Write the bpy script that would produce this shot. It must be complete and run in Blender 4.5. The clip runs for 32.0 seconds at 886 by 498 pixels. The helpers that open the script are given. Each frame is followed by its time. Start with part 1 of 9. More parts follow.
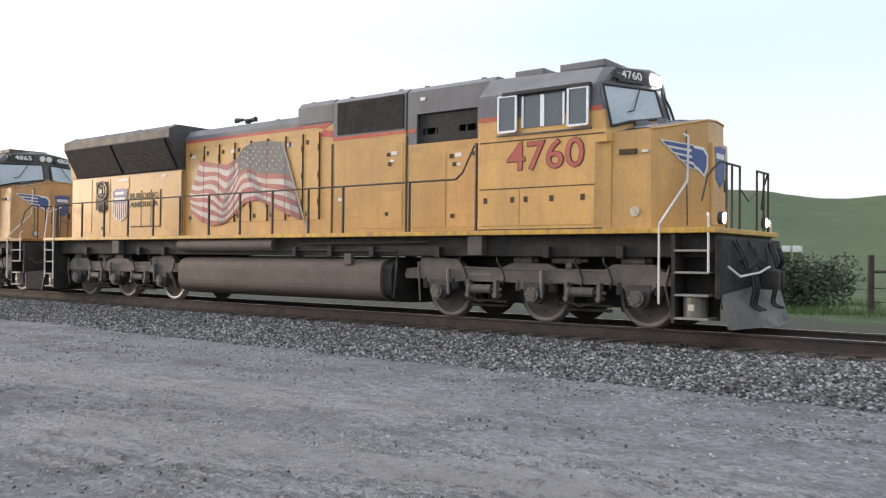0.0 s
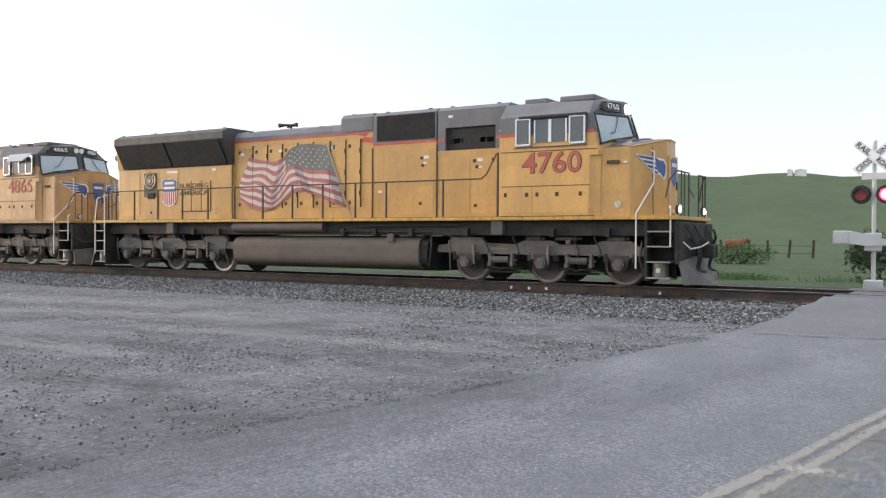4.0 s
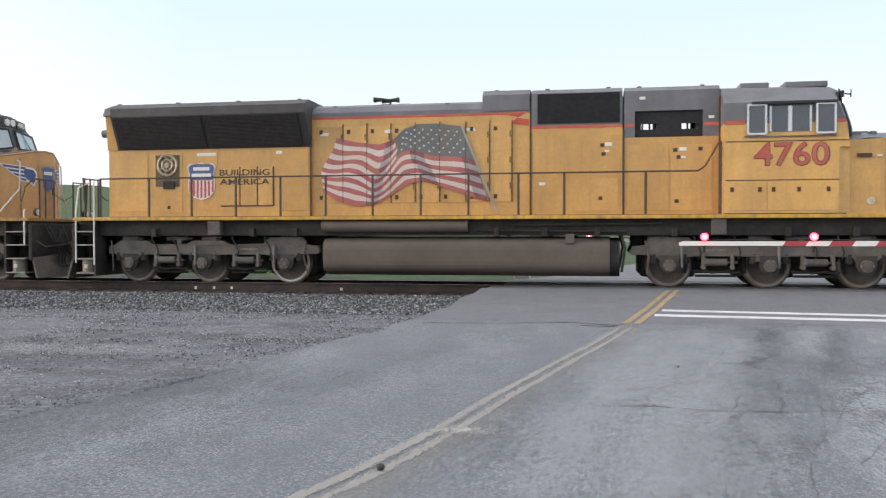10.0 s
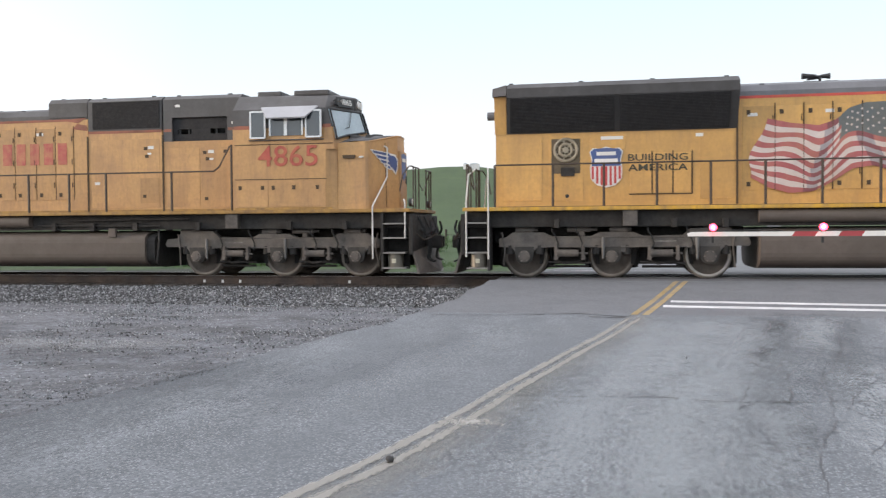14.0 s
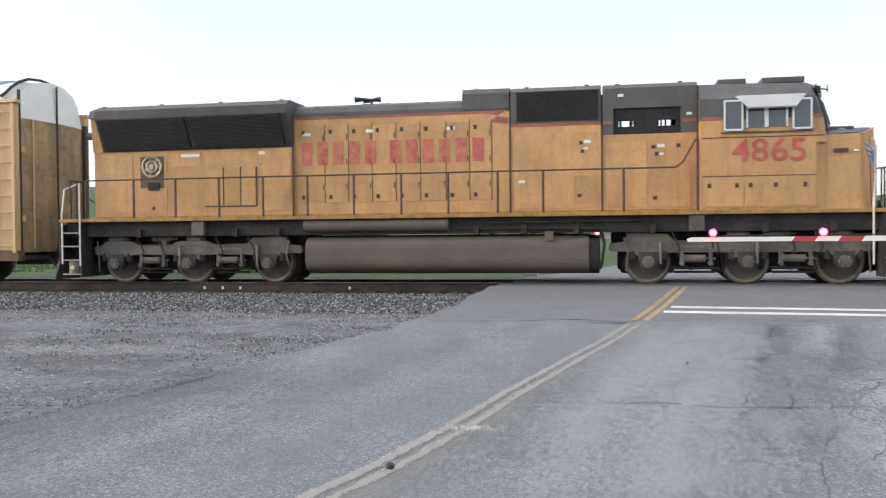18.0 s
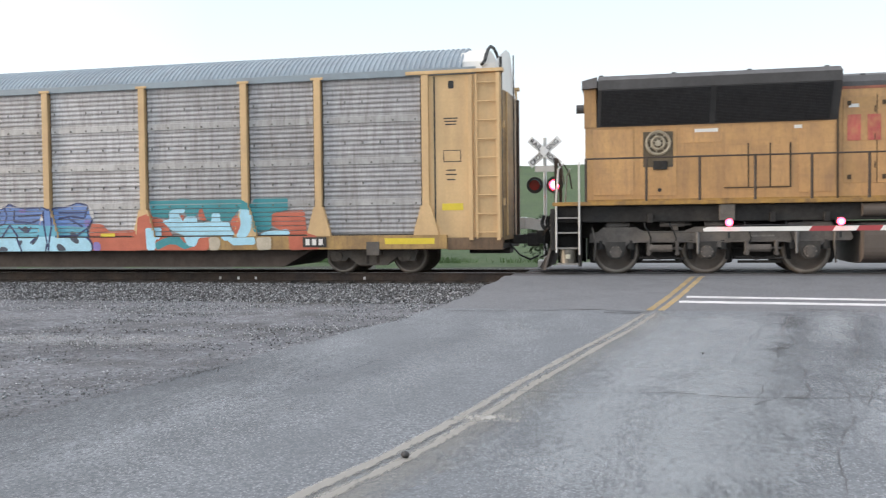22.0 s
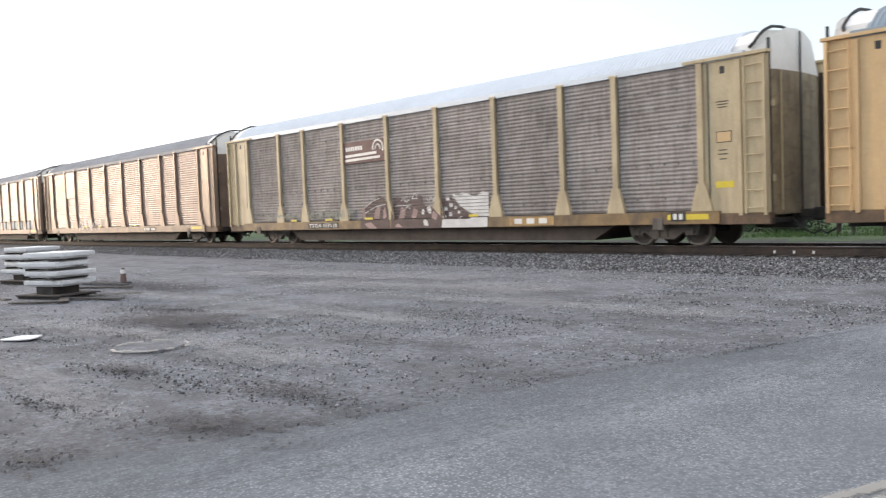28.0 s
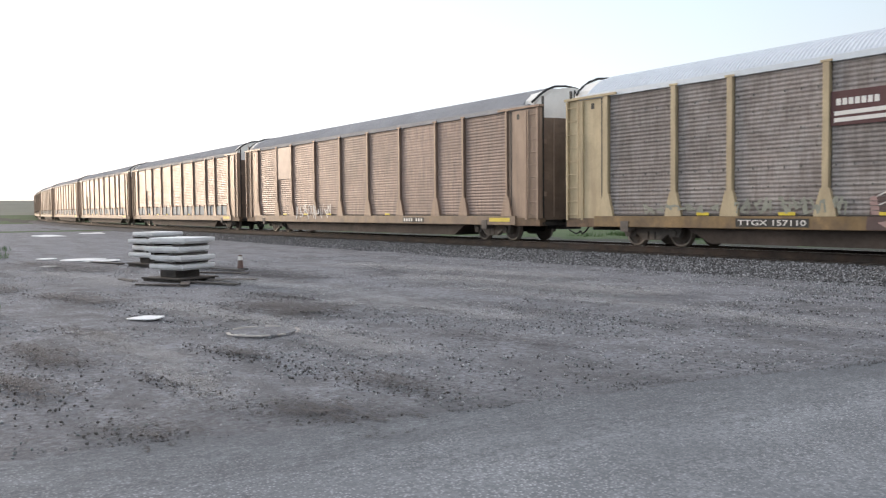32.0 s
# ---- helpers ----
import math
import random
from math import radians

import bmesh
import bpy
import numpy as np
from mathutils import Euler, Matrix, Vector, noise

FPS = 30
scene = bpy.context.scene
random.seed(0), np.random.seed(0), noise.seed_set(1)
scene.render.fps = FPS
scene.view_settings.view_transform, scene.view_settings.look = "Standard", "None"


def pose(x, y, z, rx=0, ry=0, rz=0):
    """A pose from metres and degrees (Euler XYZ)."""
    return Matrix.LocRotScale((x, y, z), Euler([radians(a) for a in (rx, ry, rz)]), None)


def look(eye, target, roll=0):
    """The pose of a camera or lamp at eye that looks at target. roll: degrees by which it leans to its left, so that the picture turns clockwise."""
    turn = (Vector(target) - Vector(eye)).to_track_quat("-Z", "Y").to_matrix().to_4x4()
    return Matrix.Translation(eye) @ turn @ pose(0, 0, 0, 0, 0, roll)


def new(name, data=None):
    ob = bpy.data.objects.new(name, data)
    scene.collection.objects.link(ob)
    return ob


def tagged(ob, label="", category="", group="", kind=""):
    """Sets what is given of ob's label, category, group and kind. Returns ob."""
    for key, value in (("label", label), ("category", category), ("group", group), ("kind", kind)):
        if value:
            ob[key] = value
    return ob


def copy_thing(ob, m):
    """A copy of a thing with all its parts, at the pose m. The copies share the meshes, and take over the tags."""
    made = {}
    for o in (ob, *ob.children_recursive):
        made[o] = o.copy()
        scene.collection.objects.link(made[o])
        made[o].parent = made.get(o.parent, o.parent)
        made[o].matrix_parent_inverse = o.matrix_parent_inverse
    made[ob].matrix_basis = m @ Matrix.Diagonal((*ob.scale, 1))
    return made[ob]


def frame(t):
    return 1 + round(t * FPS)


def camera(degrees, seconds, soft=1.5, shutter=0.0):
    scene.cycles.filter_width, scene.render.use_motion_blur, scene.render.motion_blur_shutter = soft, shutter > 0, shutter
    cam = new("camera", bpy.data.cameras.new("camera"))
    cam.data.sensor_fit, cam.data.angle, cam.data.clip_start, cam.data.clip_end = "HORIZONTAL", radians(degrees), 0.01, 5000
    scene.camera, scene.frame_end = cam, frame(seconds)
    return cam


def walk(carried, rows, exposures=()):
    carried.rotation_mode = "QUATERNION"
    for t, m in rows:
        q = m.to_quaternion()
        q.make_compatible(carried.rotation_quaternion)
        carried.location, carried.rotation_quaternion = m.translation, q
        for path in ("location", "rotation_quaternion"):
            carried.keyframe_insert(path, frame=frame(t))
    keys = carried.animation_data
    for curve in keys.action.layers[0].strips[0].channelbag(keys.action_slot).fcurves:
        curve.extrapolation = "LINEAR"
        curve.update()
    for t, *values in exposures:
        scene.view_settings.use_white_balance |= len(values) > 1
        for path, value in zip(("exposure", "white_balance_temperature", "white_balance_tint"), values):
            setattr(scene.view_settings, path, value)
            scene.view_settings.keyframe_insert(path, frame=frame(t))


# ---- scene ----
cam = camera(54.72, 32.0, soft=1.25, shutter=0.3)


def aim(x, y, z, yaw, pitch, roll):
    """Camera pose: yaw to the right of +y, pitch up, roll, in degrees."""
    return pose(x, y, z, 90 + pitch, 0, -yaw) @ pose(0, 0, 0, 0, 0, roll)


# seconds, place, yaw, pitch, roll
walk(cam, [(t, aim(x, y, z, a, p, r)) for t, x, y, z, a, p, r in [
    (0, -8.936, -14.174, 1.120, -37.996, 0.685, 0.526),
    (0.5, -7.882, -15.149, 1.111, -36.725, 0.432, -0.041),
    (1, -6.739, -15.811, 1.103, -36.077, 0.090, -0.244),
    (1.5, -5.544, -16.303, 1.097, -36.409, 0.029, -0.346),
    (2, -4.334, -16.766, 1.096, -36.335, -0.196, 0.032),
    (2.5, -3.144, -17.343, 1.100, -36.123, -0.534, 0.081),
    (3, -2.011, -18.176, 1.112, -35.395, -0.659, 0.362),
    (3.5, -0.972, -19.407, 1.132, -33.556, -0.729, 0.168),
    (4.2, -0.12, -20.62, 1.17, -30.742, -0.927, 0.38),
    (5.5, 0, -21.088, 1.203, -25.087, -1.351, 0.553),
    (6, 0, -21.088, 1.203, -23.241, -1.214, 0.691),
    (6.5, 0, -21.088, 1.203, -20.4, -0.964, 0.56),
    (7, 0, -21.088, 1.203, -17.275, -0.851, 0.433),
    (7.5, 0, -21.088, 1.203, -14.362, -0.958, 0.521),
    (8, 0, -21.088, 1.203, -12.137, -0.955, 0.674),
    (8.5, 0, -21.088, 1.203, -10.768, -1.019, 0.741),
    (9, 0, -21.088, 1.203, -10.484, -0.849, 0.318),
    (9.5, 0, -21.088, 1.203, -10.648, -1.008, -0.006),
    (10, 0, -21.088, 1.203, -10.579, -0.959, -0.048),
    (10.5, 0, -21.088, 1.203, -10.636, -1.028, -0.14),
    (11, 0, -21.088, 1.203, -10.624, -1.053, -0.299),
    (11.5, 0, -21.088, 1.203, -10.658, -1.011, -0.398),
    (12, 0, -21.088, 1.203, -10.858, -0.987, -0.294),
    (12.5, 0, -21.088, 1.203, -11.016, -1.046, -0.287),
    (13, 0, -21.088, 1.203, -11.046, -1.157, -0.478),
    (13.5, 0, -21.088, 1.203, -11.061, -1.363, -0.429),
    (14, 0, -21.088, 1.203, -11.105, -1.477, -0.401),
    (14.5, 0, -21.088, 1.203, -11.069, -1.366, -0.392),
    (16.5, 0, -21.088, 1.203, -11.05, -1.132, -0.374),
    (17, 0, -21.088, 1.203, -11.057, -1.121, -0.393),
    (17.5, 0, -21.088, 1.203, -11.04, -1.008, -0.398),
    (18, 0, -21.088, 1.203, -11.107, -1.073, -0.549),
    (18.5, 0, -21.088, 1.203, -10.998, -1.145, -0.458),
    (19, 0, -21.088, 1.203, -11.205, -1.218, -0.594),
    (19.5, 0, -21.088, 1.203, -11.158, -1.317, -0.486),
    (20, 0, -21.088, 1.203, -11.078, -1.353, -0.414),
    (20.5, 0, -21.088, 1.203, -11.605, -1.294, -0.74),
    (21, 0, -21.088, 1.203, -12.109, -1.405, -0.471),
    (21.5, 0, -21.088, 1.203, -12.109, -1.518, -0.599),
    (22, 0, -21.088, 1.203, -12.091, -1.730, -0.637),
    (22.5, 0, -21.088, 1.203, -12.009, -1.833, -0.573),
    (23, 0, -21.088, 1.203, -12.071, -1.874, -0.315),
    (23.5, 0, -21.088, 1.203, -12.324, -1.851, -0.536),
    (24, 0, -21.088, 1.203, -13.247, -1.842, -0.223),
    (24.5, 0, -21.088, 1.203, -14.035, -1.798, -0.566),
    (25, 0, -21.088, 1.203, -15.179, -1.687, -0.696),
    (25.5, 0, -21.088, 1.203, -17.391, -1.400, -1.117),
    (26, 0, -21.088, 1.203, -23.772, -1.785, -1.38),
    (26.5, 0, -21.088, 1.203, -32.135, -2.309, -1.373),
    (28.5, 0, -21.088, 1.203, -50.125, -2.551, -2.15),
    (29, 0, -21.088, 1.203, -51.498, -2.672, -2.056),
    (29.5, 0, -21.088, 1.203, -53.334, -3.02, -2.515),
    (30, 0, -21.088, 1.203, -55.363, -3.302, -1.735),
    (30.5, 0, -21.088, 1.203, -55.729, -3.594, -1.625),
    (31, 0, -21.088, 1.203, -55.629, -3.492, -0.96),
    (31.5, 0, -21.088, 1.203, -55.197, -3.102, -0.748),
    (32, 0, -21.088, 1.203, -55.103, -2.68, -0.557)
]], exposures=[(0, 0.55, 6500, 17), (9, 0.53, 6500, 16), (13, 0.6, 6500, 16), (20, 0.7, 6500, 15), (24, 0.75, 6500, 14), (26.5, 0.9, 6500, 15), (28.5, 0.52, 6500, 16), (32, 0.35, 6500, 16)])

# ---- light ----
SUN_AZ, SUN_EL = radians(-104), radians(8)   # azimuth from +y towards +x
world = bpy.data.worlds.new("sky")
scene.world = world
world.use_nodes = True
wn = world.node_tree.nodes
wl = world.node_tree.links
sky = wn.new("ShaderNodeTexSky")
sky.sky_type = 'NISHITA'
sky.sun_disc = False
sky.sun_elevation = SUN_EL
sky.sun_rotation = SUN_AZ
sky.air_density, sky.dust_density, sky.ozone_density = 1.0, 3.0, 2.0
# thin cloud: white at the horizon, pale blue above it, brightest overhead
way_up = wn.new("ShaderNodeTexCoord")
split = wn.new("ShaderNodeSeparateXYZ")
wl.new(way_up.outputs["Generated"], split.inputs[0])
veil = wn.new("ShaderNodeValToRGB")
el = veil.color_ramp.elements
el[0].position, el[0].color = 0.0, (0.345, 0.345, 0.342, 1)
el[1].position, el[1].color = 1.0, (0.48, 0.49, 0.51, 1)
for at_z, tone in ((0.10, (0.315, 0.340, 0.345)), (0.25, (0.255, 0.320, 0.345)), (0.40, (0.31, 0.36, 0.385)), (0.62, (0.40, 0.43, 0.45))):
    e = el.new(at_z)
    e.color = (*tone, 1)
wl.new(split.outputs[2], veil.inputs[0])
gain = wn.new("ShaderNodeVectorMath")
gain.operation = 'SCALE'
gain.inputs["Scale"].default_value = 17.5
wl.new(veil.outputs[0], gain.inputs[0])
haze = wn.new("ShaderNodeMix")
haze.data_type = 'RGBA'
haze.inputs[0].default_value = 0.80
wl.new(sky.outputs[0], haze.inputs[6])
wl.new(gain.outputs[0], haze.inputs[7])
# the thin cloud shines brighter towards the low sun
sunward = wn.new("ShaderNodeVectorMath")
sunward.operation = 'DOT_PRODUCT'
sunward.inputs[1].default_value = (math.sin(SUN_AZ), math.cos(SUN_AZ), 0.12)
wl.new(way_up.outputs["Generated"], sunward.inputs[0])
glare = wn.new("ShaderNodeMapRange")
glare.inputs[1].default_value, glare.inputs[2].default_value, glare.inputs[3].default_value, glare.inputs[4].default_value = 0.25, 1.0, 19.0, 31.0
wl.new(sunward.outputs["Value"], glare.inputs[0])
wl.new(glare.outputs[0], gain.inputs["Scale"])
wl.new(haze.outputs[2], wn["Background"].inputs["Color"])
wn["Background"].inputs["Strength"].default_value = 0.13
lamp = bpy.data.lights.new("sun", 'SUN')
lamp.energy, lamp.angle, lamp.color = 1.5, radians(12), (1.0, 0.80, 0.58)
sun = new("sun", lamp)
sun_from = Vector((math.sin(SUN_AZ) * math.cos(SUN_EL), math.cos(SUN_AZ) * math.cos(SUN_EL), math.sin(SUN_EL)))
sun.matrix_world = look(sun_from * 100, (0, 0, 0))

# ---- materials ----
MATS = {}


def mat(name, col, rough=0.6, metal=0.0, scale=1.5, amount=0.15, fine=0.08, grime=None, grime_amount=0.0,
        streak=(1, 1, 1), bump=0.0, bump_scale=30.0, spec=0.5, glow=None, smear=None):
    """A painted or weathered surface: broad and fine variation, streaked grime, fine relief."""
    if name in MATS:
        return MATS[name]
    m = bpy.data.materials.new(name)
    m.use_nodes = True
    nt = m.node_tree
    n, l = nt.nodes, nt.links
    b = n["Principled BSDF"]
    b.inputs["Roughness"].default_value, b.inputs["Metallic"].default_value = rough, metal
    b.inputs["Specular IOR Level"].default_value = spec
    tc = n.new("ShaderNodeTexCoord")
    oi = n.new("ShaderNodeObjectInfo")
    mul = n.new("ShaderNodeMath")
    mul.operation = 'MULTIPLY'
    mul.inputs[1].default_value = 37.0
    l.new(oi.outputs["Random"], mul.inputs[0])
    add = n.new("ShaderNodeVectorMath")
    add.operation = 'ADD'
    l.new(tc.outputs["Object"], add.inputs[0])
    l.new(mul.outputs[0], add.inputs[1])
    base = None

    def noise_node(s, detail=4.0, vec=None, rgh=0.6):
        t = n.new("ShaderNodeTexNoise")
        t.inputs["Scale"].default_value, t.inputs["Detail"].default_value = s, detail
        t.inputs["Roughness"].default_value = rgh
        l.new(vec or add.outputs[0], t.inputs["Vector"])
        return t

    def ramp(src, lo, hi, a, c):
        r = n.new("ShaderNodeMapRange")
        r.inputs[1].default_value, r.inputs[2].default_value = lo, hi
        r.inputs[3].default_value, r.inputs[4].default_value = a, c
        l.new(src, r.inputs[0])
        return r.outputs[0]

    broad = ramp(noise_node(scale).outputs["Fac"], 0.3, 0.7, 1 - amount, 1 + amount)
    small = ramp(noise_node(scale * 18, 3).outputs["Fac"], 0.3, 0.7, 1 - fine, 1 + fine)
    k = n.new("ShaderNodeMath")
    k.operation = 'MULTIPLY'
    l.new(broad, k.inputs[0]), l.new(small, k.inputs[1])
    sc = n.new("ShaderNodeVectorMath")
    sc.operation = 'SCALE'
    sc.inputs[0].default_value = col[:3]
    l.new(k.outputs[0], sc.inputs["Scale"])
    base = sc.outputs[0]
    if grime:
        mp = n.new("ShaderNodeMapping")
        mp.inputs["Scale"].default_value = streak
        l.new(add.outputs[0], mp.inputs["Vector"])
        g = ramp(noise_node(1.6, 4, mp.outputs[0], 0.55).outputs["Fac"], 0.42, 0.75, 0, grime_amount)
        mx = n.new("ShaderNodeMix")
        mx.data_type = 'RGBA'
        l.new(g, mx.inputs[0]), l.new(base, mx.inputs[6])
        mx.inputs[7].default_value = (*grime, 1)
        base = mx.outputs[2]
    if smear:
        # drips and scuffs of two sizes, and a shade of its own for every sheet
        for way, lo, hi, k in (((7.0, 1, 0.9), 0.50, 0.68, smear[1]), ((22.0, 1, 5.0), 0.54, 0.66, smear[1] * 0.8), ((0.9, 1, 6.0), 0.52, 0.70, smear[1] * 0.7)):
            mp = n.new("ShaderNodeMapping")
            mp.inputs["Scale"].default_value = way
            l.new(add.outputs[0], mp.inputs["Vector"])
            g = ramp(noise_node(1.0, 5, mp.outputs[0], 0.6).outputs["Fac"], lo, hi, 0, k)
            mx = n.new("ShaderNodeMix")
            mx.data_type = 'RGBA'
            l.new(g, mx.inputs[0]), l.new(base, mx.inputs[6])
            mx.inputs[7].default_value = (*smear[0], 1)
            base = mx.outputs[2]
        sc = n.new("ShaderNodeVectorMath")
        sc.operation = 'SCALE'
        l.new(base, sc.inputs[0])
        l.new(ramp(oi.outputs["Random"], 0, 1, 0.90, 1.10), sc.inputs["Scale"])
        base = sc.outputs[0]
    l.new(base, b.inputs["Base Color"])
    if rough > 0.2:
        l.new(ramp(noise_node(scale * 5).outputs["Fac"], 0.3, 0.7, rough * 0.85, min(1, rough * 1.15)), b.inputs["Roughness"])
    if bump:
        bp = n.new("ShaderNodeBump")
        bp.inputs["Strength"].default_value, bp.inputs["Distance"].default_value = 1.0, bump
        l.new(noise_node(bump_scale, 5, rgh=0.65).outputs["Fac"], bp.inputs["Height"])
        l.new(bp.outputs[0], b.inputs["Normal"])
    if glow:
        b.inputs["Emission Color"].default_value = (*glow[:3], 1)
        b.inputs["Emission Strength"].default_value = glow[3]
    m.diffuse_color = (*col[:3], 1)
    MATS[name] = m
    return m


DUST = (0.20, 0.15, 0.11)
SOOT = (0.05, 0.045, 0.04)
yellow = mat("yellow_paint", (0.605, 0.340, 0.103), 0.36, 0, 0.8, 0.09, 0.06, (0.32, 0.195, 0.09), 0.38, (1.4, 1.4, 0.45), smear=((0.30, 0.17, 0.08), 0.2))
yellow_old = mat("faded_yellow_paint", (0.515, 0.293, 0.118), 0.55, 0, 0.7, 0.10, 0.07, (0.23, 0.125, 0.075), 0.42, (1.1, 1.1, 0.45), smear=((0.24, 0.135, 0.085), 0.3))
stripe_yellow = mat("sill_stripe_paint", (0.66, 0.37, 0.04), 0.45, 0, 1, 0.15, 0.05, DUST, 0.65, (3, 1, 1), smear=((0.17, 0.10, 0.05), 0.4))
grey_paint = mat("grey_paint", (0.16, 0.16, 0.17), 0.55, 0, 0.8, 0.14, 0.06, SOOT, 0.4, (1, 1, 0.5))
sooty_grey = mat("sooty_grey_paint", (0.065, 0.062, 0.062), 0.6, 0, 0.8, 0.2, 0.1, (0.03, 0.026, 0.024), 0.6, (1, 1, 0.5))
red_paint = mat("red_paint", (0.50, 0.055, 0.05), 0.5, 0, 1, 0.15, 0.05, (0.5, 0.22, 0.12), 0.3)
red_faded = mat("faded_red_paint", (0.50, 0.075, 0.055), 0.6, 0, 1, 0.2, 0.06, (0.55, 0.28, 0.10), 0.5)
white_paint = mat("white_paint", (0.72, 0.70, 0.66), 0.5, 0, 1, 0.06, 0.03, DUST, 0.15)
blue_paint = mat("blue_paint", (0.06, 0.10, 0.25), 0.5, 0, 1, 0.1, 0.05, DUST, 0.2)
flag_red = mat("flag_red_paint", (0.37, 0.105, 0.105), 0.55, 0, 1, 0.18, 0.06, (0.55, 0.33, 0.14), 0.25)
flag_white = mat("flag_white_paint", (0.57, 0.49, 0.455), 0.55, 0, 1, 0.12, 0.05, (0.55, 0.36, 0.16), 0.3)
flag_blue = mat("flag_blue_paint", (0.115, 0.13, 0.132), 0.55, 0, 1, 0.18, 0.06, (0.40, 0.27, 0.12), 0.2)
black_mesh = mat("black_grille", (0.012, 0.012, 0.014), 0.75, 0, 2, 0.2, 0.2, bump=0.01, bump_scale=60)
dark_line = mat("dark_seam", (0.07, 0.045, 0.025), 0.8, 0, 2, 0.2)
rail_paint = mat("dark_handrail_paint", (0.056, 0.040, 0.030), 0.6, 0, 3, 0.2)
bright_rail = mat("light_grab_iron_paint", (0.60, 0.58, 0.55), 0.45, 0, 3, 0.1)
# dusty steel; its paler patches also paint in the highlights on the trucks
truck_grey = mat("dusty_highlight_truck_steel", (0.088, 0.077, 0.069), 0.75, 0, 2.5, 0.3, 0.2, (0.22, 0.182, 0.15), 0.6, bump=0.01, bump_scale=25)
tank_grey = mat("dusty_tank_paint", (0.108, 0.085, 0.071), 0.75, 0, 0.7, 0.18, 0.06, (0.09, 0.075, 0.06), 0.6, (0.5, 0.5, 1.5))
under_black = mat("black_underframe", (0.019, 0.017, 0.016), 0.8, 0, 2, 0.3, 0.15, (0.075, 0.063, 0.052), 0.45)
wheel_steel = mat("wheel_steel", (0.125, 0.102, 0.086), 0.7, 0.15, 3, 0.25, 0.1, (0.07, 0.05, 0.04), 0.5)
tread_steel = mat("worn_tread_steel", (0.23, 0.195, 0.165), 0.5, 0.3, 3, 0.2, 0.1, (0.10, 0.075, 0.06), 0.5)
rim_steel = mat("bright_rim_steel", (0.48, 0.44, 0.40), 0.4, 0.6, 3, 0.15)
cab_glass = mat("cab_glass", (0.045, 0.055, 0.065), 0.06, 0, 1, 0.05, spec=1.0)
# pale base colour paints the sky's reflection into the windscreens
screen_glass = mat("sky_tinted_windscreen_glass", (0.32, 0.38, 0.41), 0.05, 0, 1, 0.1, spec=1.0)
steel_frame = mat("aluminium_frame", (0.66, 0.66, 0.66), 0.35, 0.6, 2, 0.08)
lamp_white = mat("lit_headlight", (0.9, 0.9, 0.85), 0.3, glow=(1.0, 0.93, 0.80, 28.0))
lamp_red = mat("lit_red_lens", (0.8, 0.02, 0.03), 0.3, glow=(1.0, 0.03, 0.06, 11.0))
lamp_core = mat("lit_red_lens_core", (0.9, 0.5, 0.5), 0.3, glow=(1.0, 0.45, 0.5, 7.0))
dead_red = mat("unlit_red_lens", (0.30, 0.03, 0.03), 0.2, 0, 3, 0.1)
black_paint = mat("black_paint", (0.018, 0.018, 0.018), 0.55, 0, 2, 0.15)
rubber = mat("black_rubber_hose", (0.02, 0.02, 0.02), 0.7, 0, 3, 0.15)
galv = mat("galvanised_panel", (0.385, 0.378, 0.385), 0.55, 0.25, 0.5, 0.14, 0.08, (0.215, 0.20, 0.19), 0.5, (4.5, 1, 0.55), smear=((0.17, 0.155, 0.14), 0.42))
galv_roof = mat("galvanised_roof", (0.245, 0.295, 0.33), 0.6, 0.1, 0.4, 0.08, 0.04, (0.20, 0.20, 0.21), 0.35, (2, 1, 1))
roof_dark = mat("dull_grey_roof", (0.30, 0.30, 0.31), 0.7, 0.1, 0.4, 0.1, 0.05)
galv_white = mat("bright_galvanised_roof", (0.57, 0.61, 0.65), 0.5, 0.2, 0.4, 0.06, 0.03)
brown_panel = mat("weathered_brown_panel", (0.258, 0.228, 0.212), 0.75, 0.1, 0.6, 0.30, 0.14, (0.36, 0.34, 0.325), 0.65, (2.6, 1, 0.9), smear=((0.13, 0.105, 0.095), 0.4))
pink_panel = mat("weathered_tan_panel", (0.245, 0.175, 0.145), 0.46, 0.12, 0.4, 0.22, 0.1, (0.16, 0.125, 0.115), 0.6, (2.6, 1, 0.8), spec=0.5, smear=((0.12, 0.088, 0.075), 0.45))
rack_tan = mat("orange_tan_rack_paint", (0.60, 0.405, 0.205), 0.55, 0, 0.9, 0.10, 0.05, (0.36, 0.235, 0.13), 0.42, (2, 2, 0.4))
rack_cream = mat("pale_yellow_rack_paint", (0.49, 0.395, 0.245), 0.55, 0, 0.9, 0.14, 0.06, (0.26, 0.19, 0.12), 0.55, (2, 2, 0.4))
rack_dull = mat("dull_tan_rack_paint", (0.29, 0.205, 0.15), 0.45, 0.1, 0.9, 0.14, 0.06, (0.14, 0.09, 0.065), 0.65, (2, 2, 0.4), spec=0.5)
rack_sill = mat("dirty_rack_sill_paint", (0.45, 0.28, 0.10), 0.65, 0, 1.0, 0.15, 0.08, (0.14, 0.09, 0.06), 0.8, (0.8, 1, 1), smear=((0.13, 0.08, 0.055), 0.4))
sign_brown = mat("brown_sign_paint", (0.085, 0.03, 0.03), 0.6, 0, 1, 0.15)
spray_orange = mat("orange_red_spray", (0.46, 0.12, 0.07), 0.6, 0, 2, 0.15, 0.1)
spray_teal = mat("teal_spray", (0.035, 0.23, 0.26), 0.6, 0, 2, 0.15, 0.1)
spray_sky = mat("light_blue_spray", (0.36, 0.62, 0.74), 0.6, 0, 2, 0.12, 0.1)
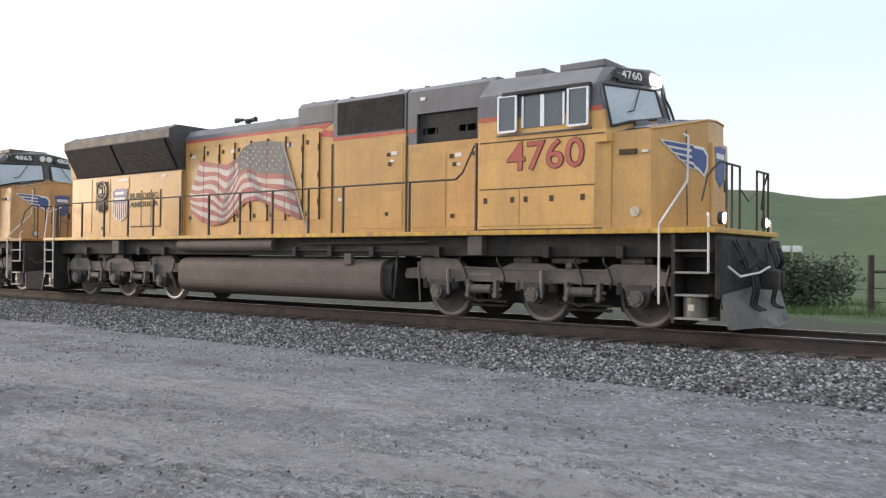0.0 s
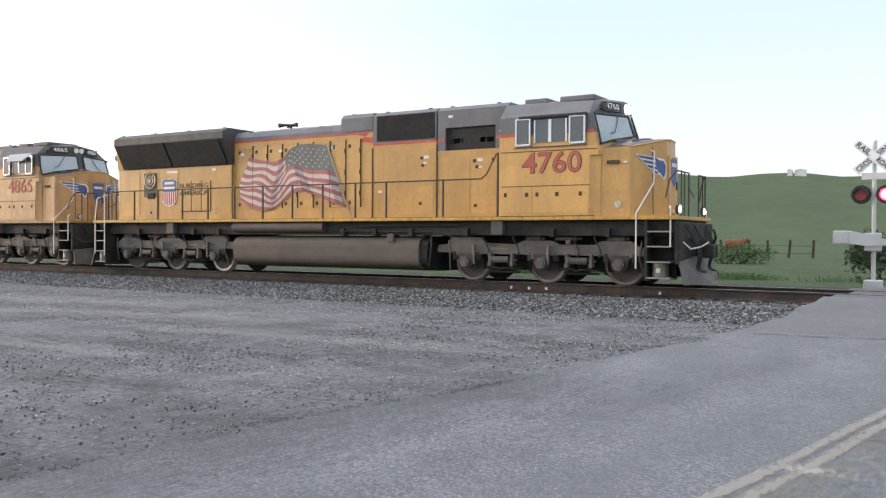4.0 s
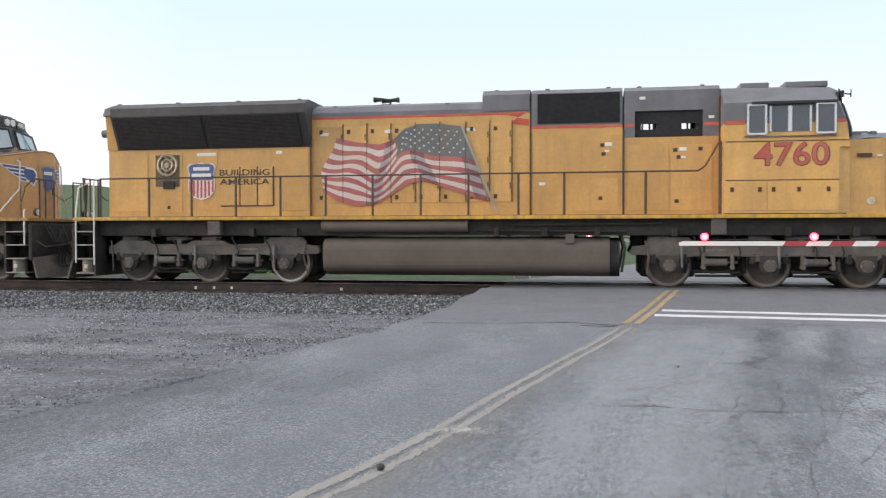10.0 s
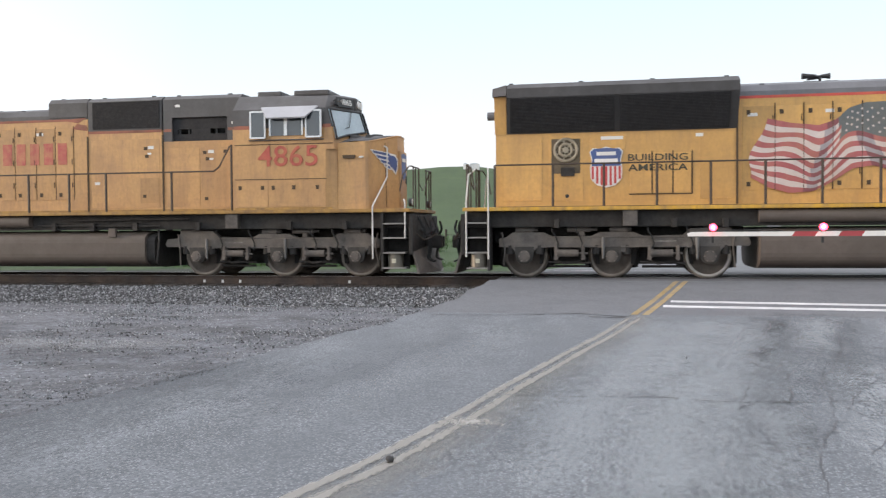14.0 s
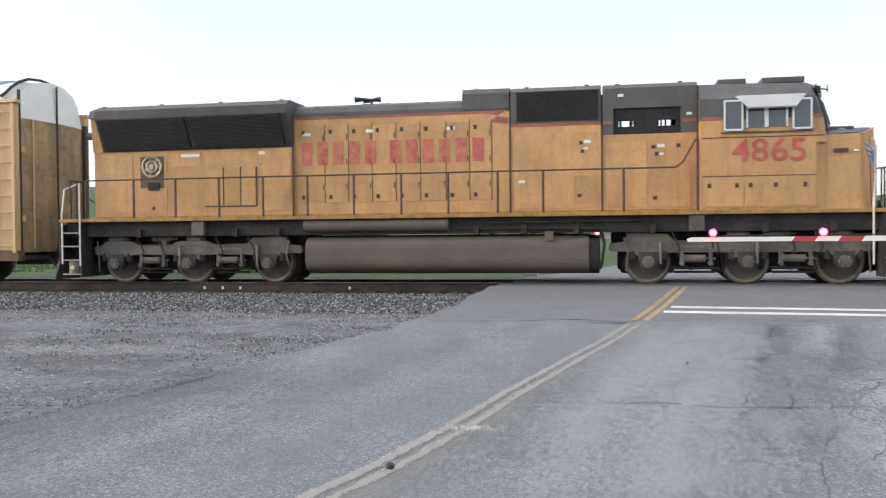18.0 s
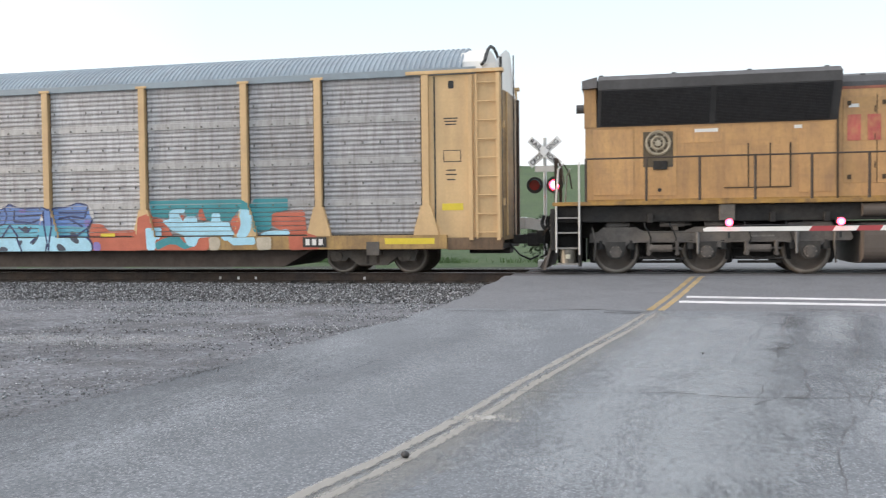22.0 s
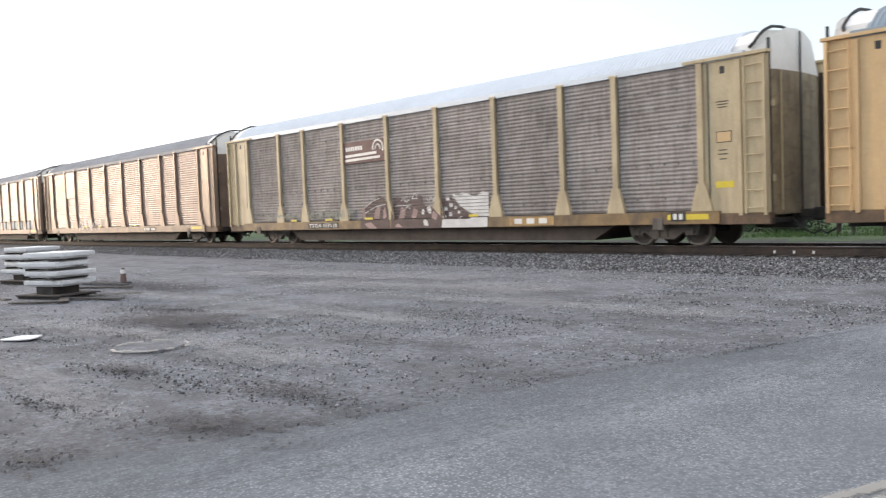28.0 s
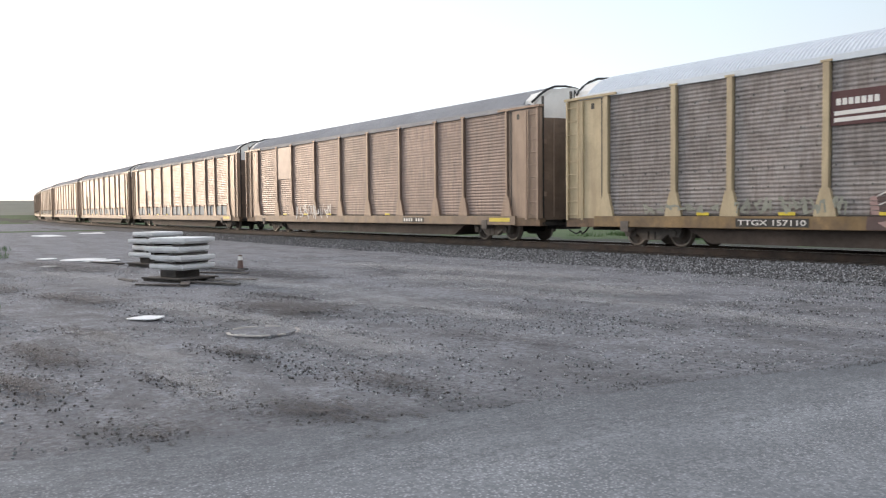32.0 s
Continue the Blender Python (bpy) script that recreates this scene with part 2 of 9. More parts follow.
spray_cyan = mat("cyan_spray", (0.11, 0.36, 0.47), 0.6, 0, 2, 0.2, 0.1)
spray_blue = mat("blue_spray", (0.12, 0.21, 0.45), 0.6, 0, 2, 0.2, 0.1)
spray_white = mat("white_spray", (0.60, 0.58, 0.56), 0.6, 0, 2, 0.15, 0.1)
spray_green = mat("pale_green_spray", (0.27, 0.275, 0.225), 0.7, 0, 2, 0.2, 0.1)
sticker_yellow = mat("yellow_sticker", (0.65, 0.50, 0.04), 0.5, 0, 2, 0.08)
rail_rust = mat("rusty_rail_steel", (0.044, 0.036, 0.034), 0.8, 0.2, 3, 0.25, 0.15, (0.12, 0.075, 0.05), 0.5)
rail_head = mat("polished_rail_head", (0.42, 0.40, 0.38), 0.3, 0.9, 2, 0.1)
tie_wood = mat("weathered_tie_timber", (0.058, 0.049, 0.043), 0.9, 0, 4, 0.3, 0.2)
pole_wood = mat("dark_pole_timber", (0.045, 0.036, 0.030), 0.9, 0, 3, 0.25, 0.2)
leaf = mat("dark_green_leaf", (0.05, 0.075, 0.038), 0.8, 0, 2, 0.35, 0.3)
leaf_light = mat("fresh_green_blade", (0.055, 0.115, 0.030), 0.8, 0, 1, 0.35, 0.3)
cow_brown = mat("brown_hide", (0.20, 0.075, 0.035), 0.85, 0, 4, 0.2, 0.1)
slab_white = mat("white_panel_paint", (0.66, 0.66, 0.66), 0.55, 0, 1, 0.08, 0.05, DUST, 0.3)
cone_orange = mat("dusty_orange_plastic", (0.13, 0.075, 0.06), 0.5, 0, 3, 0.1)
sign_yellow = mat("amber_sign_sheet", (0.62, 0.30, 0.05), 0.45, 0, 2, 0.08)
yellow_line = mat("yellow_road_paint", (0.39, 0.275, 0.12), 0.8, 0, 1.2, 0.2, 0.2, (0.25, 0.225, 0.185), 0.8, (2, 2, 2), smear=((0.24, 0.22, 0.19), 0.35))
white_line = mat("white_road_paint", (0.66, 0.66, 0.66), 0.75, 0, 1.2, 0.12, 0.1, (0.25, 0.25, 0.25), 0.5, (2, 2, 2))
tar = mat("dark_tar_seam", (0.085, 0.086, 0.092), 0.7, 0, 3, 0.2, 0.2)
sheeting = mat("white_sign_sheeting", (0.88, 0.88, 0.87), 0.4, 0, 2, 0.04)
old_stripe = mat("worn_brown_sill_stripe", (0.36, 0.20, 0.05), 0.6, 0, 1, 0.2, 0.08, (0.12, 0.07, 0.04), 0.8, (3, 1, 1))
old_red = mat("bleached_red_paint", (0.43, 0.085, 0.062), 0.65, 0, 2, 0.2, 0.1, (0.46, 0.24, 0.10), 0.4)
flag_fold = mat("flag_fold_shade", (0.33, 0.30, 0.30), 0.55, 0, 2, 0.2, 0.06)
flag_fold_red = mat("flag_fold_red_shade", (0.22, 0.075, 0.078), 0.55, 0, 2, 0.2, 0.06)
stone = mat("ballast_stone", (0.20, 0.195, 0.19), 0.9, 0, 2, 0.25, 0.2)

# ---- mesh helpers ----
def mesh_of(bm, name, mats, smooth=False):
    me = bpy.data.meshes.new(name)
    bmesh.ops.recalc_face_normals(bm, faces=bm.faces)
    bm.to_mesh(me)
    bm.free()
    for m in mats if isinstance(mats, (list, tuple)) else [mats]:
        me.materials.append(m)
    if smooth:
        me.polygons.foreach_set("use_smooth", [True] * len(me.polygons))
    return me


def part(name, bm, mats, parent=None, label="", smooth=False):
    """One mesh object from a bmesh (or a ready mesh), under a thing or a part."""
    me = bm if isinstance(bm, bpy.types.Mesh) else mesh_of(bm, name, mats, smooth)
    ob = new(name, me)
    if parent:
        ob.parent = parent
    if label:
        tagged(ob, label)
    return ob


def thing(name, label, category, group="", at=None):
    ob = new(name)
    ob.empty_display_size = 0.3
    if at:
        ob.matrix_basis = at
    return tagged(ob, label, category, group)


def solid(bm, a, b, mi=0):
    """Joins two equal rings of points to a closed body."""
    va, vb = [bm.verts.new(p) for p in a], [bm.verts.new(p) for p in b]
    n = len(va)
    fs = [bm.faces.new(va), bm.faces.new(vb[::-1])]
    for i in range(n):
        fs.append(bm.faces.new((va[i], vb[i], vb[(i + 1) % n], va[(i + 1) % n])))
    for f in fs:
        f.material_index = mi
    return fs


def box(bm, x0, x1, y0, y1, z0, z1, bev=0.0, mi=0):
    fs = solid(bm, [(x0, y0, z0), (x1, y0, z0), (x1, y1, z0), (x0, y1, z0)], [(x0, y0, z1), (x1, y0, z1), (x1, y1, z1), (x0, y1, z1)], mi)
    if bev:
        es = list({e for f in fs for e in f.edges})
        r = bmesh.ops.bevel(bm, geom=es, offset=bev, segments=2, profile=0.6, affect='EDGES')
        for f in r["faces"]:
            f.material_index = mi


def extrude_x(bm, prof, x0, x1, mi=0):
    solid(bm, [(x0, y, z) for y, z in prof], [(x1, y, z) for y, z in prof], mi)


def extrude_y(bm, prof, y0, y1, mi=0):
    solid(bm, [(x, y0, z) for x, z in prof], [(x, y1, z) for x, z in prof], mi)


def extrude_z(bm, prof, z0, z1, mi=0):
    solid(bm, [(x, y, z0) for x, y in prof], [(x, y, z1) for x, y in prof], mi)


def rod(bm, p, q, r, seg=8, r2=None, mi=0):
    p, q = Vector(p), Vector(q)
    d = (q - p).normalized()
    u = d.orthogonal().normalized()
    v = d.cross(u)
    ring = [(math.cos(a) * u + math.sin(a) * v) for a in [2 * math.pi * i / seg for i in range(seg)]]
    solid(bm, [p + k * r for k in ring], [q + k * (r if r2 is None else r2) for k in ring], mi)


def pipe(bm, pts, r, seg=6, mi=0):
    for a, b in zip(pts, pts[1:]):
        rod(bm, a, b, r, seg, mi=mi)


def eased(pts, n=4):
    """A smooth way through the points of a hose or cable."""
    p = [Vector(q) for q in (pts[0], *pts, pts[-1])]
    out = []
    for a, b, c, d in zip(p, p[1:], p[2:], p[3:]):
        for i in range(n):
            t = i / n
            out.append(0.5 * (2 * b + (c - a) * t + (2 * a - 5 * b + 4 * c - d) * t ** 2 + (3 * b - a - 3 * c + d) * t ** 3))
    return out + [p[-1]]


def hose(bm, pts, r, seg=6):
    """One continuous tube along a smooth way."""
    way = eased(pts)
    rings = []
    for i, p in enumerate(way):
        t = (way[min(len(way) - 1, i + 1)] - way[max(0, i - 1)]).normalized()
        u = t.cross(Vector((0.31, 0.87, 0.38))).normalized()
        v = t.cross(u)
        rings.append([bm.verts.new(p + (u * math.cos(a) + v * math.sin(a)) * r) for a in (2 * math.pi * k / seg for k in range(seg))])
    for a, b in zip(rings, rings[1:]):
        for k in range(seg):
            bm.faces.new((a[k], a[(k + 1) % seg], b[(k + 1) % seg], b[k]))
    bm.faces.new(rings[0][::-1])
    bm.faces.new(rings[-1])


def made(f, *a, **k):
    bm = bmesh.new()
    f(bm, *a, **k)
    return bm


def poly(bm, pts, mi=0):
    f = bm.faces.new([bm.verts.new(p) for p in pts])
    f.material_index = mi
    return f


def decal(bm, pts, y, mi=0, depth=0.004):
    """A flat painted shape on a side facing -y: outline in x and z."""
    solid(bm, [(x, y, z) for x, z in pts], [(x, y + depth, z) for x, z in pts], mi)


def lettering(name, body, width, height, material, parent, m, label="", slim=False, weight=0.012):
    """Raised letters of a given size; m: pose of their lower left corner, letters in its x-y plane."""
    cu = bpy.data.curves.new(name, 'FONT')
    cu.body = body
    cu.extrude = 0.004
    cu.offset = 0.010 if slim else weight
    cu.resolution_u = 3
    tmp = bpy.data.objects.new(name, cu)
    scene.collection.objects.link(tmp)
    dg = bpy.context.evaluated_depsgraph_get()
    me = bpy.data.meshes.new_from_object(tmp.evaluated_get(dg))
    bpy.data.objects.remove(tmp)
    bpy.data.curves.remove(cu)
    xs = [v.co.x for v in me.vertices]
    ys = [v.co.y for v in me.vertices]
    x0, y0 = min(xs), min(ys)
    sx, sy = width / (max(xs) - x0), height / (max(ys) - y0)
    for v in me.vertices:
        v.co = m @ Vector(((v.co.x - x0) * sx, (v.co.y - y0) * sy, v.co.z))
    me.materials.clear()
    me.materials.append(material)
    ob = new(name, me)
    if parent:
        ob.parent = parent
    if label:
        tagged(ob, label)
    return ob


def side(x, y, z):
    """Pose for letters on a wall that faces -y."""
    return pose(x, y, z, 90, 0, 0)


# ---- the line of the track: straight past the crossing, a wide curve far to the left ----
BEND_AT, BEND_R, BEND_END = -30.0, 1060.0, -330.0


def on_track(s, off=0.0):
    """Place and heading (degrees) at s metres along the line, off metres to its far side."""
    a = max(0.0, BEND_AT - max(s, BEND_END)) / BEND_R
    x, y = (s, 0.0) if s >= BEND_AT else (BEND_AT - BEND_R * math.sin(a), BEND_R * (1 - math.cos(a)))
    if s < BEND_END:
        x, y = x - (BEND_END - s) * math.cos(a), y + (BEND_END - s) * math.sin(a)
    return x + off * math.sin(a), y + off * math.cos(a), -math.degrees(a)


def along_track(bm, prof, s0, s1, step, mi=0):
    """Sweeps a closed y-z outline along the line."""
    n = max(1, int(round((s1 - s0) / step)))
    rings = []
    for i in range(n + 1):
        s = s0 + (s1 - s0) * i / n
        rings.append([bm.verts.new((*on_track(s, y)[:2], z)) for y, z in prof])
    m = len(prof)
    for a, b in zip(rings, rings[1:]):
        for k in range(m):
            bm.faces.new((a[k], b[k], b[(k + 1) % m], a[(k + 1) % m])).material_index = mi
    bm.faces.new(rings[0][::-1])
    bm.faces.new(rings[-1])


# ---- ground ----
def ground_material(name, cols, scales, rough=0.95, bump=0.02, bump_scale=9.0, stretch=(1, 1, 1), specks=None, edge=(0.11, 0.11), drawn=False):
    """Earth, gravel or asphalt: three scales of mixed colours and relief. specks: colour, amount."""
    m = bpy.data.materials.new(name)
    m.use_nodes = True
    n, l = m.node_tree.nodes, m.node_tree.links
    b = n["Principled BSDF"]
    b.inputs["Roughness"].default_value = rough
    b.inputs["Specular IOR Level"].default_value = 0.25
    tc = n.new("ShaderNodeTexCoord")
    mp = n.new("ShaderNodeMapping")
    mp.inputs["Scale"].default_value = stretch
    l.new(tc.outputs["Object"], mp.inputs["Vector"])
    fine = mp.outputs[0] if drawn else tc.outputs["Object"]
    base = None
    for i, (c, s) in enumerate(zip(cols[1:], scales)):
        t = n.new("ShaderNodeTexNoise")
        t.inputs["Scale"].default_value, t.inputs["Detail"].default_value, t.inputs["Roughness"].default_value = s, 6.0, 0.65
        l.new(mp.outputs[0] if i == 0 else fine, t.inputs["Vector"])
        r = n.new("ShaderNodeMapRange")
        r.inputs[1].default_value, r.inputs[2].default_value = 0.5 - edge[min(i, 1)], 0.52 + edge[min(i, 1)]
        l.new(t.outputs["Fac"], r.inputs[0])
        mx = n.new("ShaderNodeMix")
        mx.data_type = 'RGBA'
        l.new(r.outputs[0], mx.inputs[0])
        if base is None:
            mx.inputs[6].default_value = (*cols[0], 1)
        else:
            l.new(base, mx.inputs[6])
        mx.inputs[7].default_value = (*c, 1)
        base = mx.outputs[2]
    if specks:
        v = n.new("ShaderNodeTexVoronoi")
        v.inputs["Scale"].default_value = specks[2]
        l.new(fine, v.inputs["Vector"])
        r = n.new("ShaderNodeMapRange")
        r.inputs[1].default_value, r.inputs[2].default_value = 0.08, 0.42
        r.inputs[3].default_value, r.inputs[4].default_value = specks[1], 0.0
        l.new(v.outputs["Distance"], r.inputs[0])
        t = n.new("ShaderNodeTexNoise")
        t.inputs["Scale"].default_value, t.inputs["Detail"].default_value, t.inputs["Roughness"].default_value = 1.1, 7.0, 0.7
        l.new(mp.outputs[0], t.inputs["Vector"])
        w = n.new("ShaderNodeMapRange")
        w.inputs[1].default_value, w.inputs[2].default_value, w.inputs[3].default_value = 0.40, 0.62, 0.30
        l.new(t.outputs["Fac"], w.inputs[0])
        k = n.new("ShaderNodeMath")
        k.operation = 'MULTIPLY'
        l.new(r.outputs[0], k.inputs[0])
        l.new(w.outputs[0], k.inputs[1])
        mx = n.new("ShaderNodeMix")
        mx.data_type = 'RGBA'
        l.new(k.outputs[0], mx.inputs[0])
        l.new(base, mx.inputs[6])
        mx.inputs[7].default_value = (*specks[0], 1)
        base = mx.outputs[2]
    l.new(base, b.inputs["Base Color"])
    if bump:
        t = n.new("ShaderNodeTexNoise")
        t.inputs["Scale"].default_value, t.inputs["Detail"].default_value, t.inputs["Roughness"].default_value = bump_scale, 8.0, 0.7
        l.new(fine, t.inputs["Vector"])
        bp = n.new("ShaderNodeBump")
        bp.inputs["Distance"].default_value = bump
        l.new(t.outputs["Fac"], bp.inputs["Height"])
        l.new(bp.outputs[0], b.inputs["Normal"])
    return m


dirt = ground_material("gravelly_dirt", [(0.180, 0.186, 0.204), (0.094, 0.094, 0.099), (0.238, 0.246, 0.268), (0.122, 0.123, 0.130)], [0.42, 1.7, 13.0],
                       bump=0.05, bump_scale=9.0, stretch=(0.5, 2.3, 1), specks=((0.40, 0.40, 0.41), 0.5, 20.0), edge=(0.055, 0.08))
# weedy verge, with the shade beyond the train put into its dark colours
verge = ground_material("shaded_weedy_verge", [(0.050, 0.052, 0.040), (0.034, 0.034, 0.030), (0.058, 0.066, 0.040), (0.070, 0.068, 0.060)], [0.3, 1.6, 9.0], bump=0.06, bump_scale=6.0)
grass = ground_material("green_grass", [(0.050, 0.086, 0.036), (0.070, 0.112, 0.042), (0.039, 0.064, 0.031), (0.080, 0.108, 0.050)], [0.012, 0.06, 0.9], bump=0.15, bump_scale=2.0)
# far left hillside: distance haze put into the base colours as paler green-grey
hazy_slope = ground_material("haze_pale_hillside", [(0.135, 0.142, 0.110), (0.165, 0.165, 0.135), (0.105, 0.115, 0.090), (0.15, 0.15, 0.12)], [0.012, 0.06, 0.9], bump=0.1, bump_scale=2.0)
asphalt = ground_material("worn_asphalt", [(0.170, 0.181, 0.194), (0.222, 0.235, 0.249), (0.160, 0.171, 0.183), (0.132, 0.141, 0.152)], [0.28, 1.3, 26.0],
                          bump=0.006, bump_scale=60.0, stretch=(1.35, 0.40, 1), specks=((0.52, 0.53, 0.545), 0.68, 38.0), edge=(0.11, 0.06))
ballast_mat = ground_material("ballast_bed", [(0.080, 0.076, 0.073), (0.055, 0.051, 0.049), (0.115, 0.110, 0.107), (0.145, 0.139, 0.136)], [0.6, 5.0, 16.0],
                              bump=0.06, bump_scale=14.0, specks=((0.30, 0.29, 0.285), 0.6, 12.0))
concrete = ground_material("crossing_panel", [(0.125, 0.125, 0.13), (0.165, 0.165, 0.17), (0.10, 0.10, 0.105), (0.17, 0.17, 0.175)], [0.5, 2.5, 30.0], bump=0.01, bump_scale=40.0)

GROUND = -0.35
# skyline: azimuth from the track's normal, elevation, in degrees
SKYLINE = [(-180, 0.3), (-110, 0.5), (-86, 0.75), (-80, 0.72), (-75, 0.55), (-60, 1.2), (-45, 2.3), (-36, 2.9), (-32.6, 2.85), (-30.1, 2.5), (-28, 3.45), (-25, 3.9), (-22.5, 4.15),
           (-20.4, 4.25), (-18, 4.15), (-16.2, 3.85), (-14.7, 3.65), (-13.2, 3.6), (-11, 3.75), (-9.1, 3.75), (-6.5, 3.45), (-2.5, 3.5), (0.5, 3.2), (4.4, 2.94), (6.4, 2.46), (8, 1.53),
           (9.0, 1.2), (10.5, 1.2), (11.9, 1.24), (14, 1.4), (16.2, 1.9), (18, 2.1), (26, 2.6), (45, 1.8), (80, 0.8), (180, 0.3)]


def skyline(a):
    for (a0, e0), (a1, e1) in zip(SKYLINE, SKYLINE[1:]):
        if a0 <= a <= a1:
            k = (a - a0) / (a1 - a0)
            return e0 + (e1 - e0) * (k * k * (3 - 2 * k) * 0.5 + k * 0.5)
    return 0.3


def ground_sheet():
    """One sheet round the standpoint: level yard and fields, then hills up to the horizon."""
    cx, cy = 0.0, -21.0
    radii = [0.0] + [0.8 * 1.075 ** i for i in range(112)]
    radii = [r for r in radii if r < 2400] + [2400]
    steps = 540
    verts, faces = [(cx, cy, GROUND)], []
    for r in radii[1:]:
        for i in range(steps):
            a = 360.0 * i / steps - 180
            x, y = cx + r * math.sin(radians(a)), cy + r * math.cos(radians(a))
            z = GROUND
            if r < 60 and y < -3:
                z += 0.035 * noise.noise((x * 0.35, y * 0.35, 0)) + 0.012 * noise.noise((x * 1.7, y * 1.7, 3)) - 0.02
            if y > 3:
                top = math.tan(radians(skyline(a))) * 900 + 1.2
                k = min(1, max(0, (r - 150) / 750))
                k = k * k * (3 - 2 * k)
                z += k * (top - GROUND) + (k * (1 - k)) * 16 * noise.noise((x * 0.006, y * 0.006, 1))
                if r > 900:
                    z -= (r - 900) * 0.05
            else:
                z += min(1, max(0, (r - 300) / 900)) * (math.tan(radians(skyline(a))) * 1200)
            verts.append((x, y, z))
    for i in range(steps):
        faces.append((0, 1 + (i + 1) % steps, 1 + i))
    for k in range(len(radii) - 2):
        o, p = 1 + k * steps, 1 + (k + 1) * steps
        for i in range(steps):
            j = (i + 1) % steps
            faces.append((o + i, o + j, p + j, p + i))
    me = bpy.data.meshes.new("ground")
    me.from_pydata(verts, [], faces)
    me.materials.append(dirt), me.materials.append(grass), me.materials.append(verge), me.materials.append(hazy_slope)
    idx = []
    for f in me.polygons:
        c = f.center
        far = math.hypot(c.x, c.y + 21)
        # 3: far left slopes with painted haze, 2: verge, 1: grass, 0: dirt
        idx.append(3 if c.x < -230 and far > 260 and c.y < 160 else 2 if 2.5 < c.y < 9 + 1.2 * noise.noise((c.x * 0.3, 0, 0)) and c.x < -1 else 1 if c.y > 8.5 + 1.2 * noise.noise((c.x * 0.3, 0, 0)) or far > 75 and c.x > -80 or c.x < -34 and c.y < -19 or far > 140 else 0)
    me.polygons.foreach_set("material_index", idx)
    me.polygons.foreach_set("use_smooth", [True] * len(idx))
    me.update()
    return tagged(new("ground", me), "grey gravelly dirt yard with green fields and hills", "ground", kind="structure")


ground_sheet()


def road_left(y):
    return np.interp(y, [-60, -21, -16, -13, -9.4, -6.5, -3, 3, 8, 17, 40, 75, 160, 700], [-13, -6.0, -5.0, -4.45, -3.75, -3.05, -2.75, -2.4, -2.2, 0.0, 5.0, 11.5, 30.7, 122.5])


def road_right(y):
    return np.interp(y, [-60, -21, -10, -4, 2, 6, 12, 30, 51, 75, 160, 700], [6, 8.0, 9.0, 10.0, 10.5, 18.0, 26.0, 25.0, 20.0, 18.0, 33.6, 129.0])


def road_z(y):
    return float(np.interp(y, [-60, -14, -9, -5, -2.2, 2.2, 5, 10, 40], [-0.335, -0.335, -0.30, -0.16, -0.012, -0.012, -0.14, -0.31, -0.325]))


def ground_at(a, r):
    top = math.tan(radians(skyline(a))) * 900 + 1.2
    k = min(1, max(0, (r - 150) / 750))
    k = k * k * (3 - 2 * k)
    x, y = r * math.sin(radians(a)), -21 + r * math.cos(radians(a))
    return x, y, GROUND + k * (top - GROUND) + (k * (1 - k)) * 16 * noise.noise((x * 0.006, y * 0.006, 1))


def road_strip(name, y0, y1, step, inset_l, inset_r, lift, material, label, ragged=0.0):
    verts, faces = [], []
    ys = list(np.arange(y0, y1 + 1e-6, step))
    cols = 14
    for y in ys:
        l = road_left(y) + inset_l + ragged * (noise.noise((0, y * 0.9, 0)) + 0.6 * noise.noise((4, y * 3.1, 0)))
        r = road_right(y) - inset_r
        for c in range(cols + 1):
            x = l + (r - l) * c / cols
            az = math.degrees(math.atan2(x, y + 21))
            up = ground_at(az, math.hypot(x, y + 21))[2] - GROUND + min(0.8, (y - 100) * 0.01) if y > 100 else 0.0
            verts.append((x, y, road_z(y) + lift + up))
    for i in range(len(ys) - 1):
        for c in range(cols):
            o = i * (cols + 1) + c
            faces.append((o, o + 1, o + cols + 2, o + cols + 1))
    me = bpy.data.meshes.new(name)
    bm = bmesh.new()
    for v in verts:
        bm.verts.new(v)
    bm.verts.ensure_lookup_table()
    for f in faces:
        bm.faces.new([bm.verts[i] for i in f])
    ext = bmesh.ops.extrude_face_region(bm, geom=[e for e in bm.edges if e.is_boundary])
    for g in ext["geom"]:
        if isinstance(g, bmesh.types.BMVert):
            g.co.z -= 0.5
    bm.to_mesh(me)
    bm.free()
    me.materials.append(material)
    return tagged(new(name, me), label, "road", kind="structure")


apron = ground_material("newer_asphalt", [(0.148, 0.153, 0.163), (0.190, 0.195, 0.205), (0.122, 0.127, 0.137), (0.19, 0.195, 0.205)], [0.3, 1.6, 24.0],
                        bump=0.012, bump_scale=45.0, stretch=(0.5, 1.2, 1), specks=((0.36, 0.36, 0.37), 0.45, 36.0))
road_strip("road", -50, -7.0, 0.25, 0, 0, 0, asphalt, "cracked grey asphalt road up to the railway crossing", 0.13)
road_strip("road_apron", -7.0, -1.75, 0.25, 0, 0, 0.002, apron, "darker newer asphalt next to the track", 0.10)
road_strip("road_far", 1.75, 700, 2.5, 0, 0, 0, ground_material("bleached_asphalt", [(0.16, 0.162, 0.165), (0.205, 0.207, 0.21), (0.13, 0.132, 0.135), (0.19, 0.192, 0.195)], [0.12, 0.8, 20.0], bump=0.012, bump_scale=30.0, stretch=(0.5, 1.5, 1)), "grey asphalt road beyond the railway crossing", 0.1)


